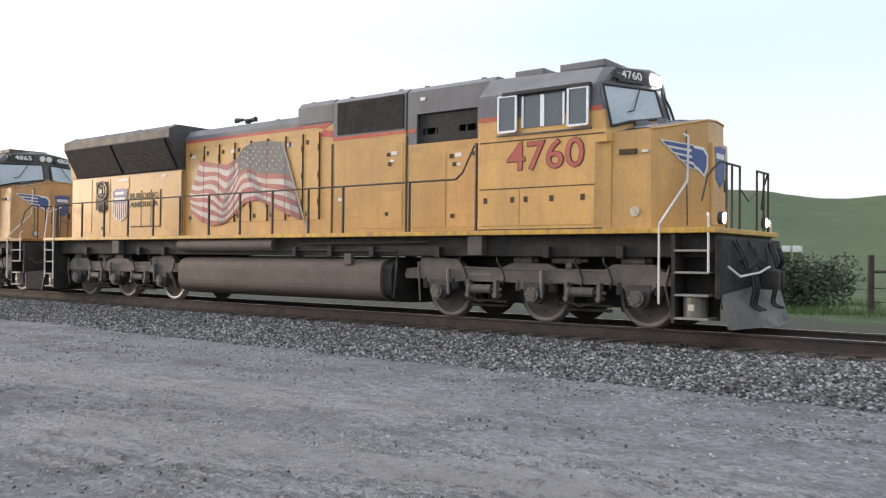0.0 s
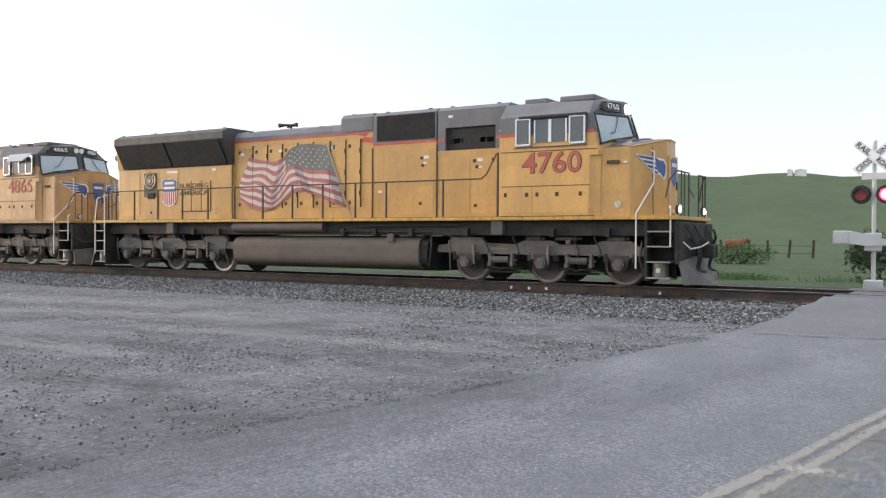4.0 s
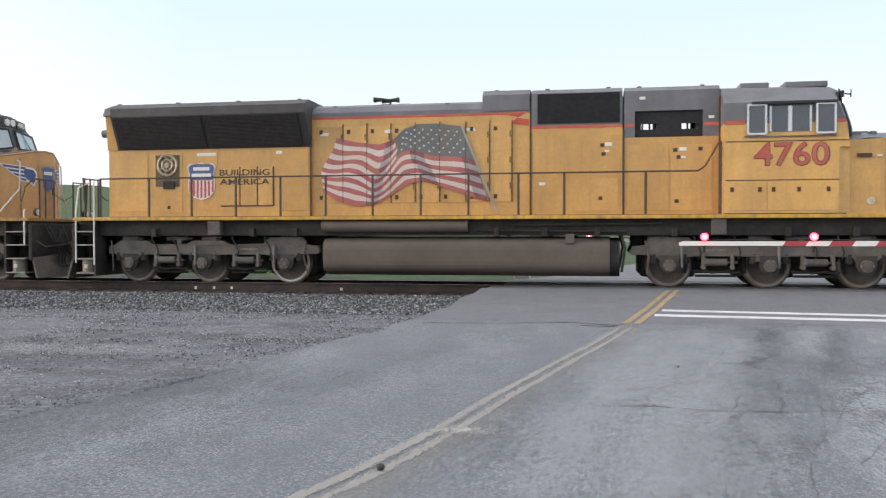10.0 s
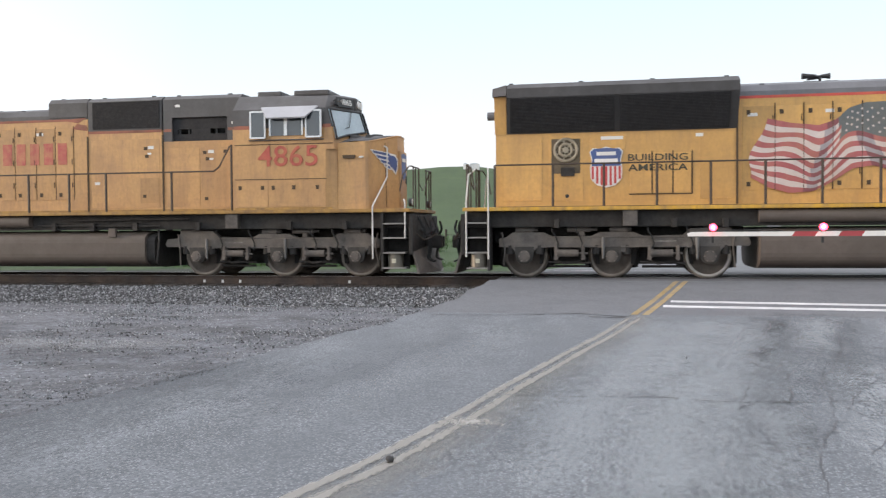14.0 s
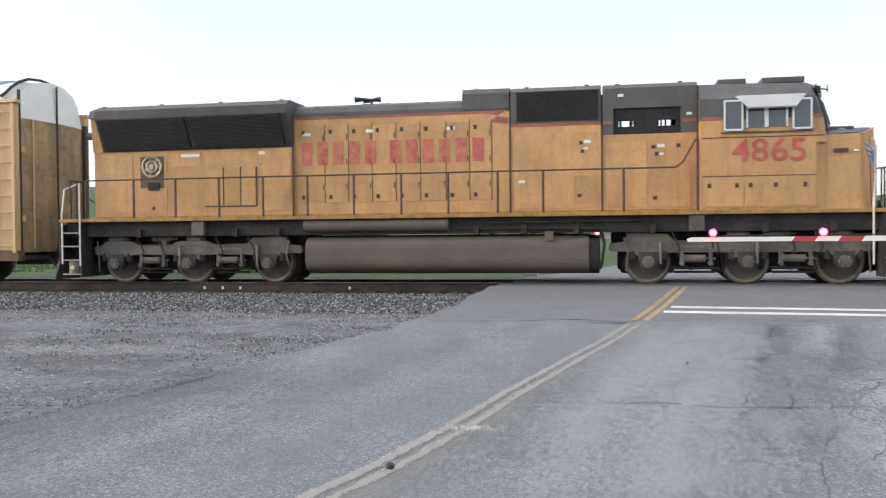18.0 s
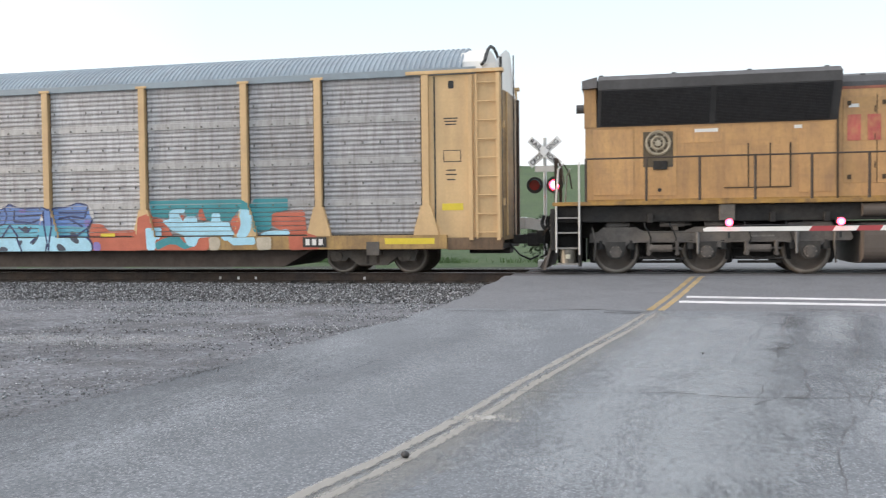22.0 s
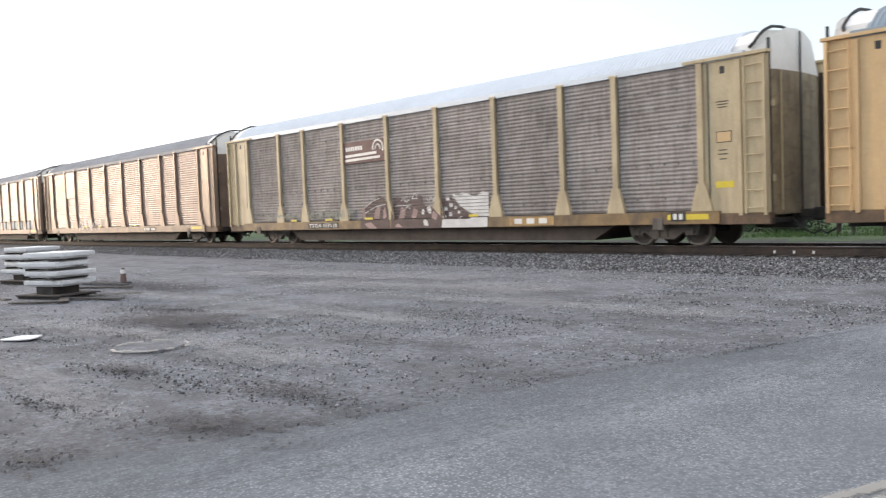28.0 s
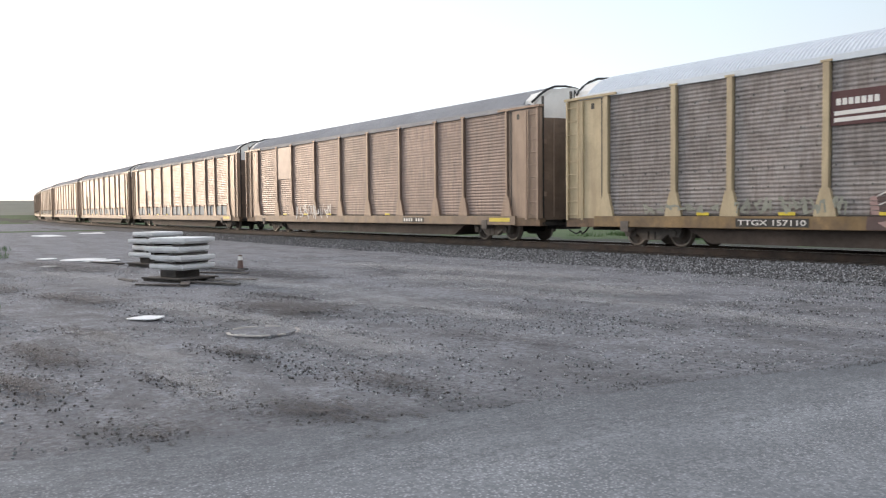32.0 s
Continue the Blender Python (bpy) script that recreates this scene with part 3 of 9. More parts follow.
def crossing():
    """Flush panels between and beside the rails."""
    ob = tagged(part("crossing", made(box, -2.4, 10.2, -0.66, 0.66, -0.35, -0.012, 0.008), concrete), "grey crossing panels laid flush between the rails", "crossing", kind="structure")
    for y0, y1 in ((-1.745, -0.81), (0.81, 1.745)):
        part("panel", made(box, -2.6, 10.2, y0, y1, -0.35, -0.010, 0.008), concrete, ob)


crossing()


def ballast_bed():
    bm = bmesh.new()
    xs = list(np.arange(-400, -120, 4.0)) + list(np.arange(-120, 60.1, 1.0))
    ys = [-5.2, -4.6, -4.0, -3.4, -2.9, -2.4, -2.0, -1.6, -1.3, -0.9, -0.5, 0, 0.5, 0.9, 1.3, 1.6, 2.0, 2.4, 2.9, 3.4, 4.2, 5.0]
    zs = [-0.41, -0.375, -0.355, -0.335, -0.315, -0.295, -0.275, -0.256, -0.240, -0.232, -0.230, -0.230, -0.230, -0.232, -0.240, -0.256, -0.275, -0.295, -0.32, -0.345, -0.37, -0.41]
    grid = []
    for x in xs:
        row = []
        for y, z in zip(ys, zs):
            w = 0.02 * noise.noise((x * 1.3, y * 1.3, 5))
            yy = y + 0.25 * noise.noise((x * 0.35, y, 9)) * (abs(y) > 3)
            if -2.4 < x < 10:
                z = min(z, -0.42)
            px, py, _ = on_track(x, yy)
            row.append(bm.verts.new((px, py, z + w)))
        grid.append(row)
    for a, b in zip(grid, grid[1:]):
        for i in range(len(ys) - 1):
            bm.faces.new((a[i], a[i + 1], b[i + 1], b[i])).material_index = 1 if -1.7 < ys[i] else 0
    # darker bed from just before the near rail to the far side
    dark_bed = ground_material("dark_track_bed", [(0.045, 0.040, 0.037), (0.030, 0.027, 0.026), (0.060, 0.054, 0.050), (0.080, 0.074, 0.070)], [0.6, 5.0, 16.0], bump=0.05, bump_scale=16.0)
    return tagged(part("ballast", bm, [ballast_mat, dark_bed], smooth=True), "low bed of dark grey crushed stone under the track", "ballast", kind="structure")


ballast_bed()


def rails():
    prof = [(-0.07, -0.22), (0.07, -0.22), (0.07, -0.205), (0.012, -0.18), (0.012, -0.045), (0.037, -0.035), (0.037, -0.006), (0.028, 0.0), (-0.028, 0.0), (-0.037, -0.006), (-0.037, -0.035), (-0.012, -0.045), (-0.012, -0.18), (-0.07, -0.205)]
    track = thing("railway_track", "single railway track with rusty rails on timber ties", "track")
    tagged(track, kind="structure")
    for y in (-0.7545, 0.7545):
        r = part("rail", made(along_track, [(y + a, b) for a, b in prof], -600, 240, 12), rail_rust, track, "rusty steel rail")
        part("rail_head", made(along_track, [(y - 0.024, -0.001), (y + 0.024, -0.001), (y + 0.024, 0.0025), (y - 0.024, 0.0025)], -600, 240, 12), rail_head, r, "polished running surface")
    tie = mesh_of(made(box, -0.115, 0.115, -1.28, 1.28, -0.38, -0.212, 0.012), "tie", tie_wood)
    for i in range(-92, 60):
        x = i * 0.52 + random.uniform(-0.02, 0.02)
        if -2.5 < x < 10.3:
            continue
        t = part("tie", tie, None, track)
        px, py, turn = on_track(x, random.uniform(-0.03, 0.03))
        t.matrix_basis = pose(px, py, random.uniform(-0.008, 0.004), 0, 0, turn)
    for x in (-10.22, -9.72, -9.24, -6.35):
        part("paint_mark", made(box, x - 0.03, x + 0.03, -0.775, -0.7675, -0.175, -0.105), white_line, track, "whitish paint mark on the rail web")


rails()

# ---- locomotives ----
TRAIN, WHEELS = [], []


def wheel_mesh(r, w=0.13, rim=None):
    """A railway wheel with tread, flange, rim, dished web and hub, lying on the y axis; outer face towards -y."""
    bm = bmesh.new()
    ring = [(0.0, -0.10), (0.10, -0.10), (0.12, -0.05), (r * 0.45, 0.0), (r * 0.80, -0.02), (r * 0.84, -w / 2), (r * 0.985, -w / 2), (r, -w / 2 + 0.015), (r + 0.004, w / 2 - 0.03), (r + 0.028, w / 2 - 0.02), (r + 0.028, w / 2), (r * 0.8, w / 2), (r * 0.5, 0.06), (0.0, 0.06)]
    seg = 36
    cols = []
    for i in range(seg):
        a = 2 * math.pi * i / seg
        cols.append([bm.verts.new((p * math.cos(a), q, p * math.sin(a))) for p, q in ring[1:-1]])
    for a, b in zip(cols, cols[1:] + cols[:1]):
        for k in range(len(a) - 1):
            f = bm.faces.new((a[k], b[k], b[k + 1], a[k + 1]))
            f.material_index = 1 if k in (4, 5, 6, 7) else 0
            f.smooth = True
    bm.faces.new([c[0] for c in cols])
    bm.faces.new([c[-1] for c in cols][::-1])
    # chalk marks and casting lugs that show the turning
    for a in (0.4, 2.5, 4.6):
        x, z = r * 0.62 * math.cos(a), r * 0.62 * math.sin(a)
        rod(bm, (x, -0.03, z), (x, 0.0, z), 0.035, 6)
    return mesh_of(bm, "wheel", [wheel_steel, rim or tread_steel])


WHEEL_BIG = wheel_mesh(0.51)
WHEEL_BRIGHT = wheel_mesh(0.51, rim=rim_steel)
WHEEL_SMALL = wheel_mesh(0.42)
AXLE = mesh_of(made(rod, (0, -0.68, 0), (0, 0.68, 0), 0.09, 12), "axle", under_black)


def wheelset(parent, x, r, mesh):
    ax = part("wheelset", AXLE, None, parent)
    ax.location = (x, 0, r)
    for sgn in (-1, 1):
        w = part("wheel", mesh, None, ax)
        w.matrix_basis = pose(0, sgn * 0.755, 0, 0, 0, 0 if sgn < 0 else 180)
    WHEELS.append((ax, x, r))


def loco_truck(loco, cx, flip):
    """A three-axle truck: side frames, round journal boxes, dampers, brake cylinders with hangers, sand pipes, cables."""
    d = -1 if flip else 1
    truck = part("truck", made(box, cx - 2.3, cx + 2.3, -0.55, 0.55, 0.55, 0.85, 0.03), under_black, loco, "dusty three-axle truck")
    for sgn in (-1, 1):
        y0, y1 = sorted((sgn * 1.02, sgn * 1.19))
        out = [(-2.95, 0.80), (-2.90, 0.93), (-2.62, 0.96), (-2.50, 1.15), (-1.66, 1.14), (-1.5, 0.99), (-0.62, 0.97), (-0.42, 1.06), (0.35, 1.06), (0.55, 0.97), (1.45, 0.97), (1.62, 1.06), (2.35, 1.06), (2.50, 0.95), (2.66, 0.92), (2.66, 0.72),
               (2.5, 0.72), (2.36, 0.70), (2.28, 0.60), (1.86, 0.60), (1.78, 0.70), (1.55, 0.71), (0.55, 0.71), (0.30, 0.69), (0.22, 0.60), (-0.22, 0.60), (-0.30, 0.70), (-0.55, 0.71), (-1.55, 0.71), (-1.78, 0.69), (-1.86, 0.60), (-2.28, 0.60), (-2.36, 0.70), (-2.5, 0.74), (-2.9, 0.74)]
        bm = bmesh.new()
        extrude_y(bm, [(cx + d * a, z) for a, z in out][::d], y0, y1)
        part("side_frame", bm, truck_grey, truck)
        bm = bmesh.new()
        box(bm, cx - 1.55, cx + 1.55, *sorted((sgn * 1.185, sgn * 1.205)), 0.935, 0.962, 0.006)
        box(bm, cx - 1.55, cx + 1.55, *sorted((sgn * 1.185, sgn * 1.205)), 0.715, 0.74, 0.006)
        part("frame_rib", bm, truck_grey, truck)
        for a in (-2.07, 0.08, 2.07):
            x = cx + d * a
            bm = bmesh.new()
            yo = sgn * 1.29
            extrude_y(bm, [(x + u, z) for u, z in ((-0.22, 0.73), (0.22, 0.73), (0.21, 0.52), (0.17, 0.40), (0.08, 0.34), (-0.08, 0.34), (-0.17, 0.40), (-0.21, 0.52))], *sorted((sgn * 1.08, sgn * 1.215)))
            jb = part("journal_box", bm, mat("oily_truck_steel", (0.042, 0.037, 0.033), 0.75, 0, 3, 0.3, 0.15, (0.09, 0.075, 0.06), 0.5), truck)
            bm = bmesh.new()
            rod(bm, (x, sgn * 1.21, 0.51), (x, yo, 0.51), 0.135, 18)
            rod(bm, (x, yo, 0.51), (x, sgn * 1.315, 0.51), 0.085, 12)
            part("bearing_cap", bm, truck_grey, jb)
            for k in range(6):
                b = k * math.pi / 3
                part("bolt", made(rod, (x + 0.12 * math.cos(b), yo, 0.51 + 0.12 * math.sin(b)), (x + 0.12 * math.cos(b), sgn * 1.305, 0.51 + 0.12 * math.sin(b)), 0.017, 6), tread_steel, jb)
            part("spring_pocket", made(rod, (x - 0.34, sgn * 1.10, 0.56), (x - 0.34, sgn * 1.10, 0.76), 0.10, 10), under_black, jb)
            part("spring_pocket", made(rod, (x + 0.34, sgn * 1.10, 0.56), (x + 0.34, sgn * 1.10, 0.76), 0.10, 10), under_black, jb)
        for a in (0.27, -1.80):
            x = cx + d * a
            bm = bmesh.new()
            rod(bm, (x, sgn * 1.25, 0.46), (x, sgn * 1.25, 0.72), 0.030, 8)
            rod(bm, (x, sgn * 1.25, 0.70), (x, sgn * 1.25, 0.94), 0.042, 8)
            part("axle_damper", bm, mat("grey_damper_paint", (0.13, 0.125, 0.12), 0.6, 0, 3, 0.2), truck)
        for a in (-1.05, 1.05):
            x = cx + d * a
            bm = bmesh.new()
            rod(bm, (x - 0.22, sgn * 1.20, 0.58), (x + 0.22, sgn * 1.20, 0.58), 0.085, 12)
            rod(bm, (x - 0.27, sgn * 1.20, 0.58), (x - 0.22, sgn * 1.20, 0.58), 0.105, 12)
            rod(bm, (x + 0.22, sgn * 1.20, 0.58), (x + 0.44, sgn * 1.20, 0.57), 0.028, 8)
            bc = part("brake_cylinder", bm, truck_grey, truck)
            for u in (-0.29, 0.33):
                bm = bmesh.new()
                box(bm, x + u - 0.035, x + u + 0.035, *sorted((sgn * 1.13, sgn * 1.27)), 0.44, 0.75, 0.012)
                rod(bm, (x + u, sgn * 1.10, 0.47), (x + u, sgn * 1.29, 0.47), 0.05, 10)
                part("brake_hanger", bm, truck_grey, bc)
            for u in (-0.62, 0.62):
                bm = bmesh.new()
                extrude_y(bm, [(x + u - 0.06, 0.70), (x + u + 0.06, 0.70), (x + u * 1.06 + 0.04, 0.32), (x + u * 1.06 - 0.04, 0.32)], *sorted((sgn * 0.72, sgn * 0.84)))
                part("brake_shoe", bm, under_black, truck)
            bm = bmesh.new()
            pipe(bm, [(x - 0.5, sgn * 1.1, 0.37), (x + 0.5, sgn * 1.1, 0.35)], 0.025)
            pipe(bm, [(x - 0.45, sgn * 1.0, 0.27), (x + 0.45, sgn * 1.0, 0.27)], 0.03)
            pipe(bm, [(x - 0.3, sgn * 1.12, 0.44), (x - 0.1, sgn * 1.16, 0.33), (x + 0.3, sgn * 1.12, 0.40)], 0.018)
            part("brake_rod", bm, under_black, truck)
        for a, r, l in ((-2.25, 0.07, 0.30), (-0.12, 0.10, 0.24), (0.75, 0.06, 0.34), (2.02, 0.09, 0.26)):
            x = cx + d * a
            bm = bmesh.new()
            rod(bm, (x - l, sgn * 1.10, 1.12), (x + l * 0.6, sgn * 1.10, 1.12), r, 12)
            rod(bm, (x + l * 0.6, sgn * 1.10, 1.12), (x + l, sgn * 1.10, 1.12), r * 0.5, 8)
            box(bm, x - 0.06, x + 0.06, *sorted((sgn * 1.02, sgn * 1.16)), 0.98, 1.08, 0.01)
            part("bolster_damper", bm, truck_grey, truck)
        bm = bmesh.new()
        pipe(bm, [(cx - 2.6, sgn * 1.18, 1.06), (cx - 2.52, sgn * 1.25, 0.70), (cx - 2.56, sgn * 1.16, 0.3)], 0.022)
        part("sand_pipe", bm, truck_grey, truck)
        bm = bmesh.new()
        pipe(bm, [(cx + 2.6, sgn * 1.18, 1.06), (cx + 2.56, sgn * 1.25, 0.70), (cx + 2.62, sgn * 1.12, 0.26)], 0.022)
        part("sand_pipe", bm, truck_grey, truck)
        for a in (-1.55, -0.7, 0.9, 1.45):
            x = cx + d * a
            bm = bmesh.new()
            pipe(bm, [(x, sgn * 1.22, 1.30), (x + 0.03, sgn * 1.27, 1.08), (x + 0.10, sgn * 1.24, 0.98), (x + 0.16, sgn * 1.22, 0.80), (x + 0.12, sgn * 1.21, 0.66)], 0.017)
            part("air_cable", bm, rubber, truck)
        part("frame_notice", made(box, cx - d * 1.1 - 0.25, cx - d * 1.1 + 0.25, *sorted((sgn * 1.19, sgn * 1.193)), 0.83, 0.87), mat("faded_stencil_paint", (0.16, 0.145, 0.13), 0.8, 0, 9, 0.4), truck)
        for a in (-0.6, 0.6):
            bm = bmesh.new()
            for k in range(6):
                z = 0.70 + k * 0.035
                rod(bm, (cx + a, sgn * 0.97, z), (cx + a, sgn * 0.97, z + 0.02), 0.10, 10)
            part("spring", bm, under_black, truck)
    for a in (-2.07, 0.08 * d, 2.07):
        part("traction_motor", made(box, cx + a - 0.62, cx + a + 0.62, -0.62, 0.62, 0.22, 0.95, 0.08), under_black, truck)
        near_tank = abs(cx + a) < 5 and flip and loco.name == "locomotive"
        wheelset(loco, cx + a, 0.51, WHEEL_BRIGHT if near_tank else WHEEL_BIG)
    part("bolster", made(box, cx - 2.9, cx + 2.9, -0.5, 0.5, 0.80, 1.18, 0.04), under_black, truck)
    part("motor_shield", made(box, cx - 2.75, cx + 2.75, -0.45, 0.45, 0.30, 0.9, 0.04), under_black, truck)


def steps(loco, x0, x1, name):
    """A side stair well with four treads and bright grab irons, both sides."""
    for sgn in (-1, 1):
        well = part("stair_well", made(box, x0, x1, *sorted((sgn * 0.98, sgn * 1.02)), 0.2, 1.55), under_black, loco)
        e = x0 if abs(x0) < abs(x1) else x1
        part("stair_side", made(box, e - 0.03, e + 0.03, *sorted((sgn * 1.0, sgn * 1.50)), 0.18, 1.55), under_black, well)
        for z in (0.22, 0.58, 0.93, 1.27):
            part("tread", made(box, x0, x1, *sorted((sgn * 1.05, sgn * 1.5)), z, z + 0.035, 0.006), mat("worn_tread_edge", (0.26, 0.245, 0.23), 0.6, 0.3, 4, 0.2), well)
        ez = max(x0, x1, key=abs)
        k = 1 if ez > 0 else -1
        bm = bmesh.new()
        pipe(bm, [(9.20, sgn * 1.53, 0.45), (9.20, sgn * 1.53, 1.70), (9.40, sgn * 0.90, 2.42), (9.40, sgn * 0.86, 3.14), (9.32, sgn * 0.86, 3.18)] if name == "front" else
             [(e, sgn * 1.52, 0.45), (e, sgn * 1.52, 2.55)], 0.02)
        part("grab_iron", bm, bright_rail, well, "light painted grab iron")
        bm = bmesh.new()
        pipe(bm, [(ez, sgn * 1.5, 0.95), (ez, sgn * 1.5, 1.80), (ez - k * 0.04, sgn * 1.42, 1.86)] if name == "front" else [(ez, sgn * 1.5, 0.5), (ez, sgn * 1.5, 1.75), (ez - k * 0.05, sgn * 1.45, 2.4), (ez - k * 0.15, sgn * 1.1, 2.55)], 0.02)
        part("grab_iron", bm, bright_rail, well, "light painted grab iron")
        drum = part("sand_drum", made(rod, ((x0 + x1) / 2, sgn * 1.28, 0.26), ((x0 + x1) / 2, sgn * 1.28, 0.57), 0.19, 16), mat("dull_drum_paint", (0.15, 0.135, 0.11), 0.45, 0.3, 3, 0.3), well)
        part("drum_plate", made(box, (x0 + x1) / 2 - 0.05, (x0 + x1) / 2 + 0.05, *sorted((sgn * 1.46, sgn * 1.478)), 0.36, 0.46, 0.01), mat("dull_lamp_lens", (0.5, 0.47, 0.36), 0.3), drum)


def end_gear(loco, x, d):
    """Coupler, air hoses, pilot plate and cut lever at one end. d: +1 front, -1 rear."""
    bm = bmesh.new()
    box(bm, *sorted((x - d * 0.35, x + d * 0.18)), -0.09, 0.09, 0.74, 0.95, 0.02)
    box(bm, *sorted((x + d * 0.12, x + d * 0.42)), -0.17, 0.05, 0.68, 1.0, 0.05)
    box(bm, *sorted((x + d * 0.2, x + d * 0.44)), 0.06, 0.17, 0.70, 0.98, 0.04)
    part("coupler", bm, under_black, loco)
    part("pilot_plate", made(box, *sorted((x - d * 0.12, x - d * 0.02)), -1.45, 1.45, 0.55, 1.5, 0.02), under_black, loco)
    for y in (-0.95, -0.8, 0.8, 0.95, -0.2):
        part("jumper_cable", made(hose, [(x - d * 0.03, y, 1.48), (x + d * 0.09, y * 0.92, 1.22), (x + d * 0.16, y * 0.85, 1.02), (x + d * 0.26, y * 0.72, 1.16), (x + d * 0.22, y * 0.66, 1.36)], 0.022), rubber, loco)
    bm = bmesh.new()
    fr = [(x, -1.42, 0.62), (x + d * 0.02, 0, 0.72), (x, 1.42, 0.62)]
    lo = [(x + d * 0.14, -1.45, 0.10), (x + d * 0.42, 0, 0.10), (x + d * 0.14, 1.45, 0.10)]
    a = fr + lo[::-1]
    solid(bm, a, [(p[0] - d * 0.05, p[1], p[2]) for p in a])
    part("snow_plow", bm, truck_grey if d < 0 or loco.name != "locomotive" else mat("scuffed_plow_paint", (0.085, 0.080, 0.078), 0.65, 0.1, 2, 0.3, 0.2, (0.20, 0.19, 0.185), 0.5), loco)
    for y in (-0.62, -0.48, -0.36, 0.40, 0.55):
        h = bmesh.new()
        pts = [(x - d * 0.02, y, 1.15), (x + d * 0.12, y, 1.0), (x + d * 0.2, y - 0.02, 0.72), (x + d * 0.16, y, 0.45), (x + d * 0.30, y + 0.05, 0.36)]
        hose(h, pts, 0.022)
        part("air_hose", h, rubber, loco)
    bm = bmesh.new()
    pipe(bm, [(x + d * 0.05, -1.35, 1.05), (x + d * 0.18, -1.2, 0.9), (x + d * 0.18, -0.3, 0.95), (x + d * 0.28, -0.1, 1.05)], 0.018)
    part("cut_lever", bm, bright_rail if d > 0 and loco.name == "locomotive" else rail_paint, loco)
    for y in (-0.78, 0.78):
        part("railing_post", made(pipe, [(x - d * 0.1, y, 1.64), (x - d * 0.1, y, 2.64)], 0.02), rail_paint, loco)
    bm = bmesh.new()
    for y in (-1.02, -0.42, 0.42, 1.02):
        pipe(bm, [(x - d * 0.1, y, 1.64), (x - d * 0.1, y, 2.66)], 0.02)
    for s in (-1, 1):
        pipe(bm, [(x - d * 0.1, s * 1.02, 2.66), (x - d * 0.16, s * 1.18, 2.66), (x - d * 0.28, s * 1.34, 2.45), (x - d * 0.34, s * 1.42, 2.05)], 0.018)
    for s in (-1, 1):
        pipe(bm, [(x - d * 0.1, s * 1.02, 2.65), (x - d * 0.1, s * 0.42, 2.65)], 0.02)
    pipe(bm, [(x - d * 0.1, -0.42, 2.3), (x - d * 0.1, 0, 2.12), (x - d * 0.1, 0.42, 2.3)], 0.012)
    part("end_railing", bm, rail_paint, loco)


def wave_flag(loco, y):
    """A waving striped flag painted on the hood, its blue field by the staff."""
    bm = bmesh.new()
    nu, rows = 52, 13
    us_b, zb = [0, 0.1, 0.2, 0.32, 0.42, 0.52, 0.62, 0.75, 0.88, 1], [2.26, 2.02, 1.90, 1.93, 2.14, 2.42, 2.48, 2.32, 2.12, 1.98]
    us_t, zt = [0, 0.16, 0.35, 0.47, 0.55, 0.66, 0.8, 1], [3.56, 3.45, 3.38, 3.50, 3.74, 3.85, 3.86, 3.78]

    def p(u, v):
        bottom = float(np.interp(u, us_b, zb))
        top = float(np.interp(u, us_t, zt))
        mid = math.sin(math.pi * v) * (0.105 * math.sin(u * 17.0 - 1.0 - 1.5 * v) * (1 - 0.6 * u) - 0.13 * math.exp(-((u - 0.36) / 0.10) ** 2))
        x = (-3.72 - 0.10 * math.sin(3 * v) + 0.40 * v) * (1 - u) + (0.42 - 0.67 * v) * u + (1 - u) * 0.06 * math.sin(v * 8 + 1) + 0.05 * math.sin(v * 3.1) * math.sin(u * 7)
        return (x, y, bottom + (top - bottom) * v + mid)
    for r in range(rows):
        for i in range(nu):
            u0, u1, v0, v1 = i / nu, (i + 1) / nu, r / rows, (r + 1) / rows
            canton = u0 >= 0.47 + 0.05 * (1 - r / 13) and r >= 7
            fold = abs(u0 - 0.30 - 0.14 * v0) < 0.035 or abs(u0 - 0.66 + 0.05 * v0) < 0.05 and v0 < 0.5 or abs(u0 - 0.96) < 0.05 and v0 < 0.5
            poly(bm, [p(u0, v0), p(u1, v0), p(u1, v1), p(u0, v1)], 2 if canton else ((4 if fold else 0) if r % 2 == 0 else (3 if fold else 1)))
    bmesh.ops.remove_doubles(bm, verts=bm.verts, dist=0.0005)
    fl = part("flag_decal", bm, [flag_red, flag_white, flag_blue, flag_fold, flag_fold_red], loco, "faded waving striped flag painted on the hood doors")
    for r in range(6):
        for i in range(7):
            u, v = 0.54 + 0.064 * i + (0.030 if r % 2 else 0), 0.60 + 0.062 * r
            c = p(u, v)
            pts = []
            for k in range(10):
                a, rr = math.pi / 2 + k * math.pi / 5, 0.034 if k % 2 == 0 else 0.015
                pts.append((c[0] + rr * math.cos(a), c[2] + rr * math.sin(a)))
            part("star", made(decal, pts, y - 0.006, 0, 0.003), flag_white, fl)
    staff = bmesh.new()
    decal(staff, [(-0.25, 3.80), (-0.20, 3.80), (0.66, 1.72), (0.60, 1.72)], y - 0.006)
    part("flag_staff_decal", staff, mat("flag_staff_paint", (0.38, 0.34, 0.28), 0.6, 0, 1, 0.2), fl)


